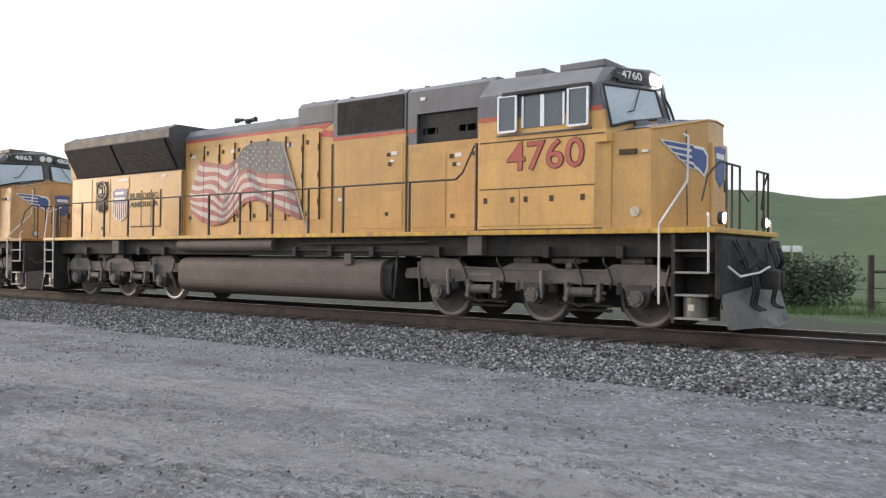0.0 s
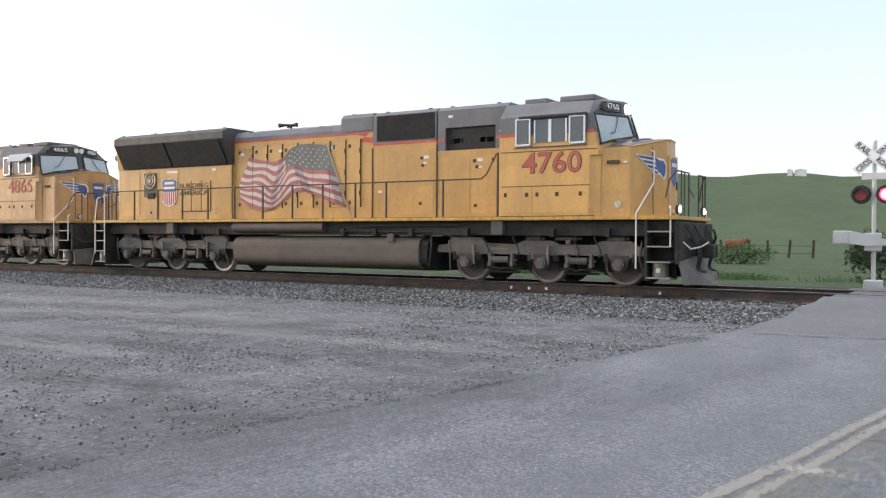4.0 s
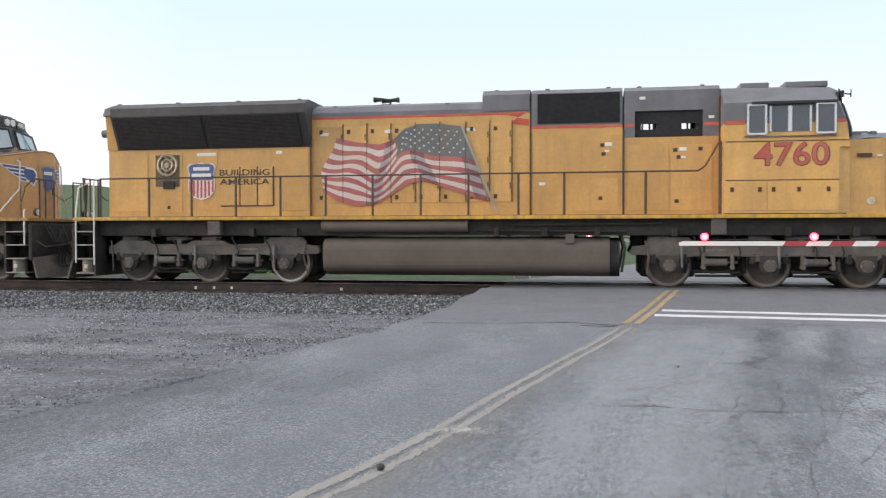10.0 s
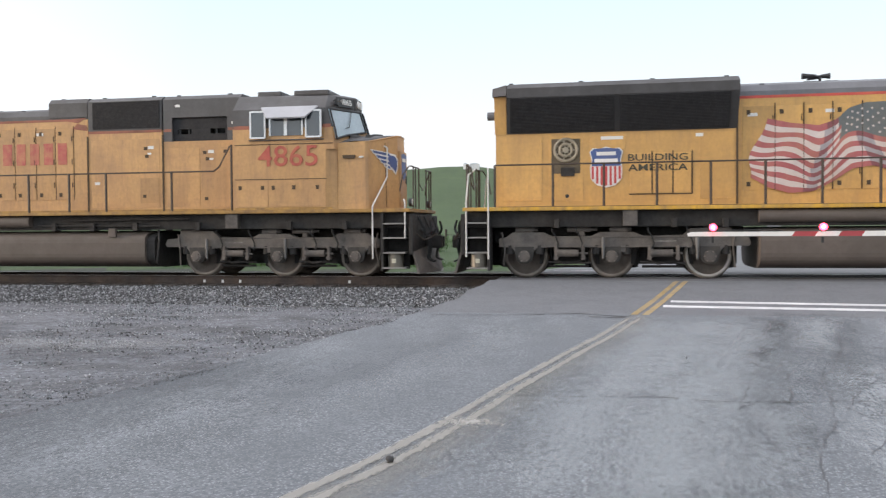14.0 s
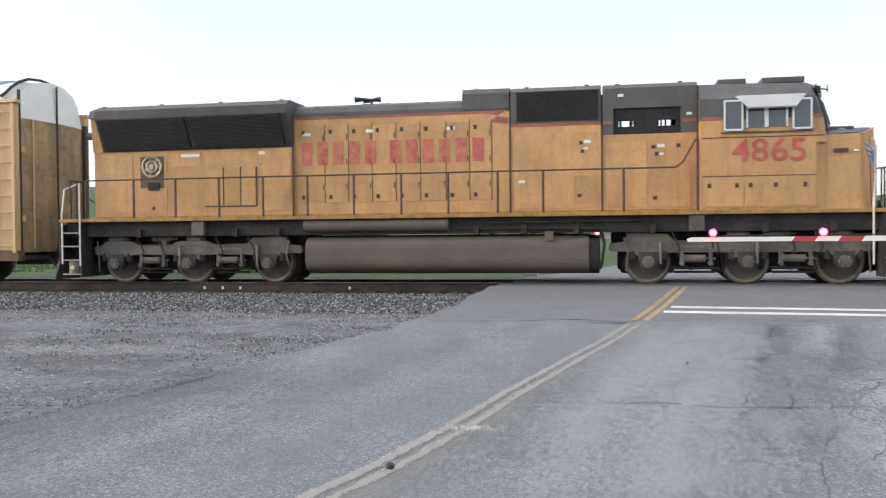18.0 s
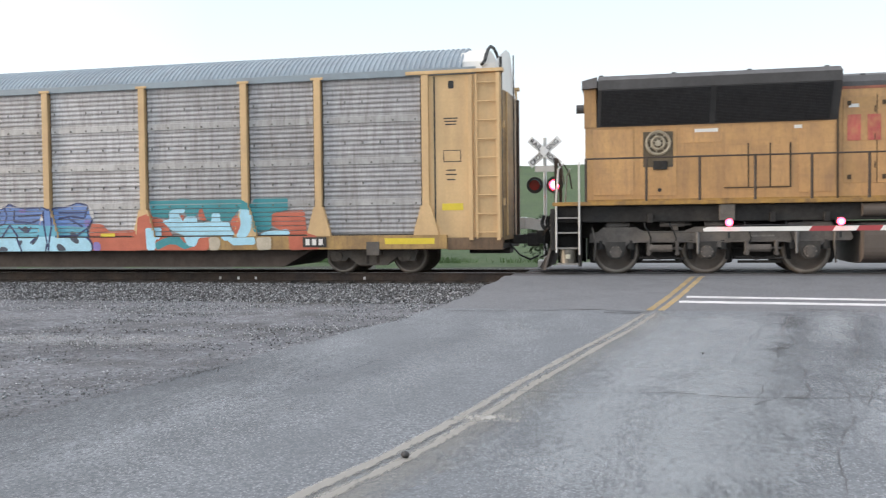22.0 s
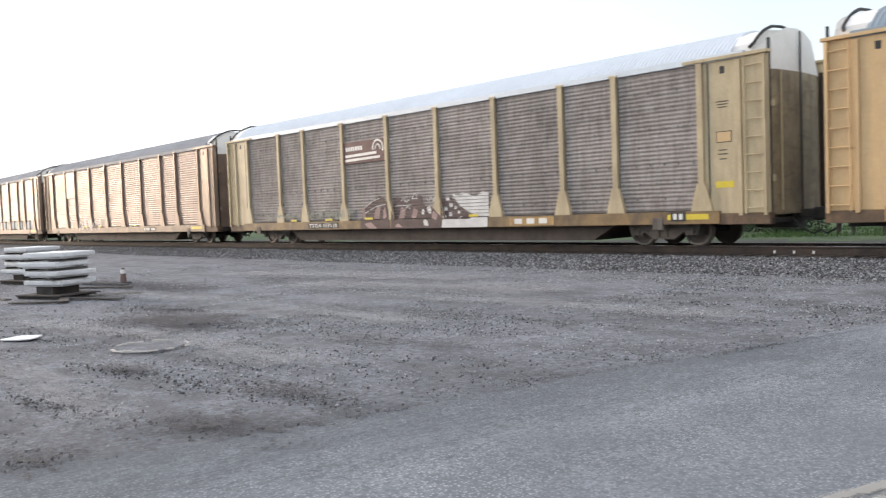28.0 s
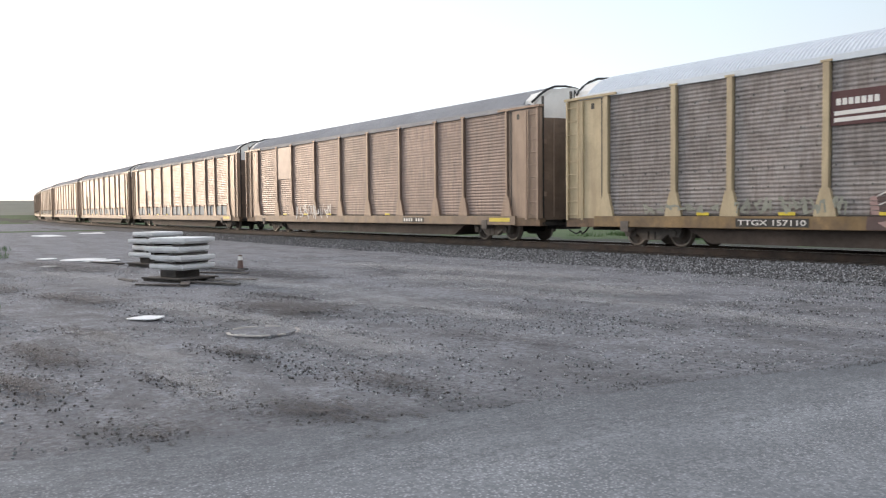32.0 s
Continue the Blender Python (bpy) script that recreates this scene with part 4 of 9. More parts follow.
def shield(parent, cx, z0, w, h, y):
    """A heraldic shield: white edge, blue chief with plain white bars, red and white stripes."""
    def outline(g):
        a, b, k = w / 2 + g, z0 - g, h + 2 * g
        return [(cx, b), (cx + a * 0.55, b + 0.06 * k), (cx + a * 0.92, b + 0.22 * k), (cx + a * 0.95, b + 0.5 * k), (cx + a * 0.86, b + 0.66 * k), (cx + a, b + 0.88 * k), (cx + a * 0.8, b + k * 0.97), (cx + a * 0.4, b + k * 0.95), (cx, b + k),
                (cx - a * 0.4, b + k * 0.95), (cx - a * 0.8, b + k * 0.97), (cx - a, b + 0.88 * k), (cx - a * 0.86, b + 0.66 * k), (cx - a * 0.95, b + 0.5 * k), (cx - a * 0.92, b + 0.22 * k), (cx - a * 0.55, b + 0.06 * k)]
    bm = bmesh.new()
    decal(bm, outline(0), y)
    sh = part("shield_decal", bm, white_paint, parent, "shield emblem with blue top and red and white stripes")
    bm = bmesh.new()
    a, t = w / 2 * 0.93, z0 + h * 0.53
    decal(bm, [(cx - a * 0.93, t), (cx + a * 0.93, t), (cx + a * 0.88, z0 + h * 0.68), (cx + a, z0 + h * 0.87), (cx + a * 0.8, z0 + h * 0.945), (cx, z0 + h * 0.97), (cx - a * 0.8, z0 + h * 0.945), (cx - a, z0 + h * 0.87), (cx - a * 0.88, z0 + h * 0.68)], y - 0.004)
    part("blue_chief", bm, blue_paint, sh)
    bm = bmesh.new()
    n = 13
    for i in range(n):
        if i % 2 == 0:
            u0, u1 = -a * 0.93 + 2 * a * 0.93 * i / n, -a * 0.93 + 2 * a * 0.93 * (i + 1) / n
            m_ = max(abs(u0), abs(u1)) / a
            lo = z0 + h * (0.05 + 0.20 * m_ ** 3)
            decal(bm, [(cx + u0, lo), (cx + u1, lo), (cx + u1, t - 0.01), (cx + u0, t - 0.01)], y - 0.004)
    part("red_stripes", bm, red_paint, sh)
    for k, zz in ((0.62, 0.83), (0.74, 0.66)):
        bm = bmesh.new()
        decal(bm, [(cx - a * k, z0 + h * zz - h * 0.045), (cx + a * k, z0 + h * zz - h * 0.045), (cx + a * k, z0 + h * zz + h * 0.045), (cx - a * k, z0 + h * zz + h * 0.045)], y - 0.008)
        part("white_bar", bm, white_paint, sh, "plain white bar for the lettering")


def locomotive(number, paint, decorated, label):
    """A six-axle road diesel, nose towards +x; rails at z = 0."""
    lo = thing("locomotive", label, "locomotive", "locomotives at the head of the train")
    pm = paint
    roof_paint = grey_paint if decorated else mat("old_dark_grey_paint", (0.088, 0.084, 0.083), 0.6, 0, 0.8, 0.2, 0.08, (0.05, 0.04, 0.035), 0.5, (1, 1, 0.5))
    line_red = red_faded if decorated else mat("dull_line_red", (0.30, 0.10, 0.06), 0.65, 0, 1.5, 0.3, 0.1, (0.14, 0.09, 0.06), 0.7)
    # frame
    part("underframe", made(box, -10.05, 10.05, -1.30, 1.30, 1.18, 1.56, 0.03), under_black, lo)
    part("walkway", made(box, -10.1, 10.1, -1.52, 1.52, 1.56, 1.645, 0.012), stripe_yellow if decorated else old_stripe, lo, "worn yellow edge of the walkway")
    for sgn in (-1, 1):
        part("side_sill", made(box, -9.5, 9.4, *sorted((sgn * 1.02, sgn * 1.17)), 1.30, 1.558), under_black, lo)
    # long hood
    low = [(-0.95, 1.645), (0.95, 1.645), (0.95, 4.06), (-0.95, 4.06)]
    cap = [(-0.95, 4.06), (0.95, 4.06), (0.95, 4.18), (0.84, 4.33), (0.55, 4.41), (-0.55, 4.41), (-0.84, 4.33), (-0.95, 4.18)]
    part("hood_side", made(extrude_x, low, -3.95, 1.40), pm, lo)
    part("hood_roof", made(extrude_x, cap, -3.95, 1.40), roof_paint, lo)
    part("hood_bulge", made(extrude_x, [(-0.97, 4.12), (0.97, 4.12), (0.97, 4.49), (0.85, 4.61), (-0.85, 4.61), (-0.97, 4.49)], 0.28, 1.40), roof_paint, lo)
    for sgn in (-1, 1):
        part("red_line", made(box, -3.95, 0.9, *sorted((sgn * 0.95, sgn * 0.956)), 4.02, 4.08), line_red, lo, "thin red line under the grey roof")
        bm = bmesh.new()
        decal(bm, [(0.95, 4.08), (1.36, 4.10), (1.10, 3.95), (1.38, 3.90), (1.38, 3.76), (0.95, 3.82), (1.12, 3.97), (0.80, 4.02)], sgn * 0.956 - (0 if sgn > 0 else 0.004))
        part("red_flash", bm, line_red, lo)
    # radiator section, flared at the top
    part("radiator_hood", made(extrude_x, [(-1.02, 1.645), (1.02, 1.645), (1.02, 3.36), (-1.02, 3.36)], -9.38, -3.95), pm, lo)
    bm = bmesh.new()
    top = [(-1.02, 3.36), (1.02, 3.36), (1.46, 4.15), (1.46, 4.36), (1.2, 4.49), (-1.2, 4.49), (-1.46, 4.36), (-1.46, 4.15)]
    solid(bm, [(-9.12 + 0.05 * (abs(y) > 1.1), y, z) for y, z in top], [(-3.952, y, z) for y, z in top])
    part("radiator_top", bm, sooty_grey, lo)
    # the plain hood end behind the radiators, with its dark cap
    part("hood_end", made(extrude_x, [(-1.04, 3.36), (1.04, 3.36), (1.14, 4.22), (-1.14, 4.22)], -9.40, -9.122), pm, lo)
    part("end_cap", made(solid, [(-9.44, y, z) for y, z in ((-1.2, 4.22), (1.2, 4.22), (1.1, 4.42), (-1.1, 4.42))], [(-9.10, y, z) for y, z in ((-1.34, 4.22), (1.34, 4.22), (1.2, 4.485), (-1.2, 4.485))]), sooty_grey, lo)
    for sgn in (-1, 1):
        for x0, x1 in ((-9.03, -6.64), (-6.52, -4.14)):
            bm = bmesh.new()
            e = 0.04 if x0 < -9 else 0.0
            a = [(x0, sgn * 1.055, 3.40), (x1, sgn * 1.055, 3.40), (x1, sgn * 1.462, 4.135), (x0 + e, sgn * 1.462, 4.135)]
            b = [(x, y + sgn * 0.03, z - 0.018) for x, y, z in a]
            solid(bm, a, b)
            for k in range(1, 24):
                z = k / 24
                rod(bm, (x0 + e * z, sgn * (1.085 + 0.407 * z), 3.382 + 0.735 * z), (x1, sgn * (1.085 + 0.407 * z), 3.382 + 0.735 * z), 0.008, 4)
            part("radiator_grille", bm, black_mesh, lo, "black radiator intake screen")
    for x in (-8.3, -6.6, -5.0):
        bm = bmesh.new()
        rod(bm, (x, 0, 4.47), (x, 0, 4.55), 0.65, 24)
        for k in range(8):
            a = k * math.pi / 8
            rod(bm, (x - 0.6 * math.cos(a), -0.6 * math.sin(a), 4.555), (x + 0.6 * math.cos(a), 0.6 * math.sin(a), 4.555), 0.012, 4)
        part("roof_fan", bm, roof_paint, lo)
    for x, z in ((-9.0, 4.49), (-7.4, 4.49), (-5.8, 4.49), (-4.2, 4.49), (-3.4, 4.33), (-0.6, 4.33), (0.6, 4.60), (1.8, 4.59), (3.2, 4.59), (3.9, 4.58), (5.3, 4.58)):
        for sgn in (-1, 1):
            yy = sgn * (1.15 if x < -4 else 0.82)
            part("lifting_lug", made(box, x - 0.05, x + 0.05, *sorted((yy, yy - sgn * 0.06)), z - 0.02, z + 0.035, 0.01), sooty_grey, lo)
    for x in (-2.4, -1.95):
        part("exhaust_stack", made(box, x, x + 0.3, -0.25, 0.25, 4.39, 4.47, 0.02), roof_paint, lo)
    bm = bmesh.new()
    for k, (dx, l) in enumerate(((0, 0.30), (0.1, 0.22), (0.2, 0.34))):
        rod(bm, (-2.2 + dx, -0.5 + 0.1 * k, 4.54), (-2.2 + dx + (l if k % 2 else -l), -0.5 + 0.1 * k, 4.54), 0.03, 8, 0.07)
    rod(bm, (-2.1, -0.42, 4.38), (-2.1, -0.42, 4.54), 0.03, 8)
    part("horn", bm, black_paint, lo)
    # filter and electrical sections
    part("filter_section", made(extrude_x, [(-1.0, 1.645), (1.0, 1.645), (1.0, 3.72), (-1.0, 3.72)], 1.44, 3.52), pm, lo)
    part("filter_top", made(extrude_x, [(-1.0, 3.72), (1.0, 3.72), (1.0, 4.49), (0.85, 4.59), (-0.85, 4.59), (-1.0, 4.49)], 1.44, 3.52), roof_paint, lo)
    part("cabinet_section", made(extrude_x, [(-1.0, 1.645), (1.0, 1.645), (1.0, 3.42), (-1.0, 3.42)], 3.56, 5.66), pm, lo)
    bm = bmesh.new()
    extrude_x(bm, [(-1.0, 4.02), (1.0, 4.02), (1.0, 4.48), (0.85, 4.58), (-0.85, 4.58), (-1.0, 4.48)], 3.56, 5.66)
    for x0, x1 in ((3.56, 3.80), (5.30, 5.66)):
        box(bm, x0, x1, -1.0, 1.0, 3.42, 4.02)
    part("cabinet_top", bm, roof_paint, lo)
    for x in (1.40, 3.52, 5.66):
        part("section_core", made(box, x, x + 0.04, -0.93, 0.93, 1.65, 4.36), black_paint, lo)
    part("fan_base", made(box, 3.80, 5.30, -0.30, 0.30, 3.42, 3.60), black_paint, lo)
    for x in (3.95, 4.2, 4.95, 5.2):
        for y in (-0.9, 0.82):
            part("fan_strut", made(box, x, x + 0.04, y, y + 0.08, 3.42, 4.02), black_paint, lo)
    part("fan_motor", made(box, 4.35, 4.75, -0.6, 0.6, 3.42, 3.96, 0.02), black_paint, lo)
    for sgn in (-1, 1):
        for z0, z1 in ((3.42, 3.60), (3.73, 4.02)) if sgn < 0 else ((3.42, 3.77),):
            part("opening_screen", made(box, 3.80, 5.30, *sorted((sgn * 0.90, sgn * 0.94)), z0, z1), black_mesh, lo, "black screen with a gap that shows daylight")
        for x0, x1 in ((3.80, 3.92), (4.30, 4.82), (5.22, 5.30)):
            part("opening_screen", made(box, x0, x1, *sorted((sgn * 0.90, sgn * 0.94)), *((3.60, 3.73) if sgn < 0 else (3.77, 4.02))), black_mesh, lo)
        bm = bmesh.new()
        box(bm, 1.58, 3.46, *sorted((sgn * 1.0, sgn * 1.02)), 3.78, 4.47)
        for k in range(1, 19):
            box(bm, 1.58, 3.46, *sorted((sgn * 1.02, sgn * 1.03)), 3.78 + k * 0.037, 3.795 + k * 0.037)
        part("filter_grille", bm, black_mesh, lo, "black filter screen")
        for x0, x1 in ((1.44, 3.52), (3.58, 3.78), (5.32, 5.66)):
            part("red_line", made(box, x0, x1, *sorted((sgn * 1.0, sgn * 1.006)), 3.665, 3.735), line_red, lo)
    # doors, seams, latches on the hood
    for sgn in (-1, 1):
        y = sgn * 0.95
        xs = [-3.85, -3.15, -2.55, -1.95, -1.35, -0.75, -0.12, 0.45, 0.98]
        for x0, x1 in zip(xs, xs[1:]):
            d = part("hood_door", made(box, x0 + 0.012, x1 - 0.012, *sorted((y, y + sgn * 0.012)), 1.98, 3.84, 0.004), pm, lo)
            part("door_gap", made(box, x1 - 0.007, x1 + 0.007, *sorted((y, y + sgn * (0.0395 if decorated and sgn < 0 else 0.006))), 1.98, 3.90), dark_line, lo)
            for z in (3.66, 2.06):
                part("latch", made(box, x0 + 0.10, x0 + 0.18, *sorted((y + sgn * 0.012, y + sgn * 0.022)), z, z + 0.10), dark_line, d)
            for z in (2.3, 2.9, 3.5):
                part("hinge", made(box, x1 - 0.055, x1 - 0.035, *sorted((y + sgn * 0.012, y + sgn * 0.024)), z, z + 0.14), dark_line, d)
        y = sgn * 1.02
        for x0, x1, z0, z1 in ((-6.30, -5.82, 1.95, 2.86), (-5.79, -5.36, 1.95, 2.86), (-5.33, -4.95, 1.95, 2.86), (-8.15, -7.35, 1.78, 3.28), (-4.75, -4.02, 1.80, 3.30), (-9.2, -8.3, 1.80, 3.3), (-7.2, -6.4, 2.95, 3.3)):
            part("hood_panel", made(box, x0, x1, *sorted((y, y + sgn * 0.010)), z0, z1, 0.003), pm, lo)
        bm = bmesh.new()
        for x in (-5.82, -5.36, -4.94):
            box(bm, x, x + 0.03, *sorted((y, y + sgn * 0.014)), 1.92, 2.90)
        box(bm, -6.32, -4.94, *sorted((y, y + sgn * 0.014)), 1.91, 1.935)
        part("panel_seam", bm, dark_line, lo)
        # blower behind a small round guard; a dark plate paints the recess's shadow
        bl = part("blower_recess", made(box, -8.08, -7.42, *sorted((y, y + sgn * 0.014)), 2.42, 3.22), mat("recess_shadow_paint", (0.10, 0.075, 0.045), 0.7, 0, 3, 0.3), lo)
        bm = bmesh.new()
        cy = y + sgn * 0.02
        for k in range(14):
            a0, a1 = k * math.pi / 7, (k + 1) * math.pi / 7
            for r in (0.26, 0.14):
                rod(bm, (-7.75 + r * math.cos(a0), cy, 2.96 + r * math.sin(a0)), (-7.75 + r * math.cos(a1), cy, 2.96 + r * math.sin(a1)), 0.035, 6)
            if k % 2 == 0:
                rod(bm, (-7.75, cy, 2.96), (-7.75 + 0.26 * math.cos(a0), cy, 2.96 + 0.26 * math.sin(a0)), 0.018, 4)
        rod(bm, (-7.75, cy, 2.96), (-7.75, cy + sgn * 0.04, 2.96), 0.07, 10)
        part("blower_guard", bm, mat("dull_blower_metal", (0.36, 0.31, 0.23), 0.5, 0.4, 4, 0.2), bl)
        bm = bmesh.new()
        box(bm, -7.86, -7.55, *sorted((y + sgn * 0.014, y + sgn * 0.05)), 2.36, 2.56, 0.01)
        part("blower_motor", bm, under_black, bl)
        part("drain_hole", made(rod, (-7.72, y, 1.9), (-7.72, y + sgn * 0.016, 1.9), 0.045, 10), black_paint, lo)
        y = sgn * 1.0
        for x0, x1, z0, z1 in ((1.52, 3.45, 1.75, 3.5), (3.64, 4.55, 1.75, 3.25), (4.6, 5.5, 1.75, 3.25), (2.9, 3.42, 1.86, 2.5)):
            part("hood_panel", made(box, x0, x1, *sorted((y, y + sgn * 0.008 + (sgn * 0.006 if x0 == 2.9 else 0))), z0, z1, 0.003), pm, lo)
        for x, z in ((3.02, 3.22), (3.05, 3.02), (2.98, 2.0), (4.65, 3.08), (4.72, 2.92), (4.68, 1.92), (5.2, 3.1)):
            part("latch", made(box, x, x + 0.09, *sorted((y + sgn * 0.008, y + sgn * 0.02)), z, z + 0.08), dark_line, lo)
        for x, z, s in ((3.13, 3.24, 0.16), (3.12, 3.1, 0.1), (4.78, 3.1, 0.16), (4.82, 2.93, 0.1), (1.62, 2.35, 0.14), (5.42, 3.82, 0.12), (3.9, 4.28, 0.13), (-9.1, 3.0, 0.0)):
            if s:
                part("notice", made(box, x, x + s, *sorted((y + sgn * 0.012, y + sgn * 0.016)), z, z + s * 0.5), white_paint, lo)
        for x in (-3.98, 1.40, 3.52, 5.64):
            yy = sgn * (1.025 if x < 0 else 1.004)
            part("section_seam", made(box, x, x + 0.045, *sorted((yy, yy + sgn * 0.012)), 1.65, 3.6 if x < 5 else 4.3), dark_line, lo)
    # small white notices near the radiator doors
    for x, z, s in ((-6.95, 3.18, 0.5), (-4.85, 3.2, 0.16), (-3.72, 3.62, 0.2), (-2.1, 3.66, 0.18), (-0.1, 3.66, 0.2)):
        part("notice", made(box, x, x + s, -1.036 if x < -4 else -0.968, -1.031 if x < -4 else -0.963, z, z + 0.075), white_paint, lo)
    # cab, its front swept to a shallow point
    bm = bmesh.new()
    extrude_z(bm, [(5.68, -1.50), (8.05, -1.50), (8.16, -1.44), (8.30, -1.40), (8.30, 1.40), (8.16, 1.44), (8.05, 1.50), (5.68, 1.50)], 1.645, 3.10)
    ring = [(5.68, -1.50), (8.27, -1.50), (8.66, -0.14), (8.66, 0.14), (8.27, 1.50), (5.68, 1.50)]
    up = [(5.68, -1.50), (8.20, -1.50), (8.60, -0.14), (8.60, 0.14), (8.20, 1.50), (5.68, 1.50)]
    solid(bm, [(x, y, 3.08) for x, y in ring], [(x, y, 3.62) for x, y in up])
    part("cab_body", bm, pm, lo)
    bm = bmesh.new()
    a = [(5.68, -1.50, 3.62), (8.20, -1.50, 3.62), (8.60, -0.14, 3.62), (8.60, 0.14, 3.62), (8.20, 1.50, 3.62), (5.68, 1.50, 3.62)]
    b = [(5.68, -1.48, 4.08), (8.03, -1.45, 4.08), (8.45, -0.14, 4.10), (8.45, 0.14, 4.10), (8.03, 1.45, 4.08), (5.68, 1.48, 4.08)]
    c = [(5.68, -1.10, 4.46), (7.97, -1.06, 4.42), (8.38, -0.14, 4.48), (8.38, 0.14, 4.48), (7.97, 1.06, 4.42), (5.68, 1.10, 4.46)]
    d = [(5.68, -0.55, 4.55), (7.85, -0.55, 4.54), (8.10, -0.14, 4.54), (8.10, 0.14, 4.54), (7.85, 0.55, 4.54), (5.68, 0.55, 4.55)]
    rings = [[bm.verts.new(p) for p in q] for q in (a, b, c, d)]
    for p, q in zip(rings, rings[1:]):
        for k in range(6):
            bm.faces.new((p[k], p[(k + 1) % 6], q[(k + 1) % 6], q[k]))
    bm.faces.new(rings[0][::-1])
    bm.faces.new(rings[-1])
    part("cab_top", bm, roof_paint, lo)

    def on_front(y, z, lift=0.0):
        """A point on the swept cab front: the surface leans back and runs forward to the middle."""
        m_ = min(1.0, max(0.0, (1.46 - abs(y)) / 1.32))
        x = np.interp(z, [3.2, 3.62, 4.09, 4.45], [8.255, 8.20, 8.03, 7.97]) + m_ * np.interp(z, [3.2, 3.62, 4.09, 4.45], [0.40, 0.40, 0.42, 0.41])
        return (float(x) + lift, y, z)

    for y in (-0.11, 0.11):
        part("headlight", made(rod, (8.43, y, 4.30), (8.47, y, 4.30), 0.095, 16), lamp_white if decorated else white_paint, lo, "lit headlight" if decorated else "unlit headlight")
    part("headlight_housing", made(box, 8.30, 8.44, -0.26, 0.26, 4.16, 4.44, 0.03), roof_paint, lo)
    for sgn in (-1, 1):
        bm = bmesh.new()
        q = [on_front(sgn * y, z, 0.02) for y, z in ((0.98, 4.16), (0.34, 4.18), (0.34, 4.42), (0.98, 4.40))]
        solid(bm, q, [(x + 0.03, y, z) for x, y, z in q])
        nb = part("number_board", bm, black_paint, lo, "black board with white numerals")
        # numerals turned with the board
        ya, yb = (-0.90, -0.42) if sgn < 0 else (0.42, 0.90)
        pa, pb = Vector(on_front(ya, 4.23, 0.055)), Vector(on_front(yb, 4.23, 0.055))
        run = (pb - pa).normalized()
        tall = (Vector(on_front(ya, 4.38, 0.055)) - pa).normalized()
        face = Matrix((run, tall, run.cross(tall))).transposed().to_4x4()
        lettering("board_number", number, (pb - pa).length, 0.145, white_paint, nb, Matrix.Translation(pa) @ face)
    for x0, x1 in ((6.10, 6.72), (7.05, 7.95)):
        part("roof_hatch", made(box, x0, x1, -0.95, 0.3, 4.46, 4.595, 0.03), roof_paint, lo)
    bm = bmesh.new()
    rod(bm, (8.10, -1.05, 4.30), (8.36, -1.18, 4.24), 0.015, 6)
    rod(bm, (8.36, -1.18, 4.18), (8.36, -1.18, 4.34), 0.012, 6)
    box(bm, 8.16, 8.24, -1.14, -1.02, 4.18, 4.34, 0.02)
    part("mirror", bm, black_paint, lo)
    for sgn in (-1, 1):
        y = sgn * 1.50
        for x0, x1, z0, z1 in ((6.65, 7.03, 3.43, 3.98), (7.07, 7.47, 3.43, 3.98)):
            wdw = part("side_window", made(box, x0, x1, *sorted((y, y + sgn * 0.012)), z0, z1), cab_glass, lo, "dark sliding cab window")
            for q in ((x0 - 0.02, x0 + 0.02, z0, z1), (x1 - 0.02, x1 + 0.02, z0, z1)):
                part("window_frame", made(box, q[0], q[1], *sorted((y, y + sgn * 0.03)), q[2], q[3]), steel_frame, wdw)
        if decorated or sgn > 0:
            part("window_hood", made(box, 6.25, 8.0, *sorted((y, y + sgn * 0.10)), 4.01, 4.08, 0.015), black_paint, lo)
        part("window_ledge", made(box, 6.1, 8.0, *sorted((y, y + sgn * 0.04)), 3.315, 3.34, 0.006), roof_paint, lo)
        for x0, x1 in ((6.18, 6.54), (7.59, 7.95)):
            wd = part("wind_deflector", made(box, x0, x1, *sorted((y + sgn * 0.06, y + sgn * 0.075)), 3.40, 4.0), cab_glass, lo)
            bm = bmesh.new()
            ya, yb = sorted((y + sgn * 0.05, y + sgn * 0.09))
            box(bm, x0 - 0.025, x0 + 0.015, ya, yb, 3.38, 4.02)
            box(bm, x1 - 0.015, x1 + 0.025, ya, yb, 3.38, 4.02)
            box(bm, x0, x1, ya, yb, 3.99, 4.03)
            box(bm, x0, x1, ya, yb, 3.36, 3.40)
            part("deflector_frame", bm, steel_frame, wd, "bright metal window surround")
        part("red_line", made(box, 5.70, 6.12, *sorted((y, y + sgn * 0.006)), 3.60, 3.685), line_red, lo)
        part("red_line", made(box, 7.98, 8.18, *sorted((y - sgn * 0.02, y + sgn * 0.004)), 3.60, 3.685), line_red, lo)
        for x0, x1 in ((5.76, 6.58), (6.60, 8.05)):
            part("locker_door", made(box, x0, x1, *sorted((y, y + sgn * 0.012)), 1.72, 2.36, 0.004), pm, lo)
        for x in (5.82, 6.40, 6.68, 7.20, 7.80):
            part("latch", made(box, x, x + 0.075, *sorted((y + sgn * 0.012, y + sgn * 0.022)), 2.13, 2.23), dark_line, lo)
        part("cab_seam", made(box, 5.72, 8.24, *sorted((y, y + sgn * 0.008)), 3.215, 3.235), dark_line, lo)
        part("cab_seam", made(box, 5.72, 8.06, *sorted((y, y + sgn * 0.008)), 2.375, 2.392), dark_line, lo)
        part("grille_plate", made(box, 8.44, 8.74, *sorted((sgn * 1.35, sgn * 1.40)), 2.86, 2.94), dark_line, lo)
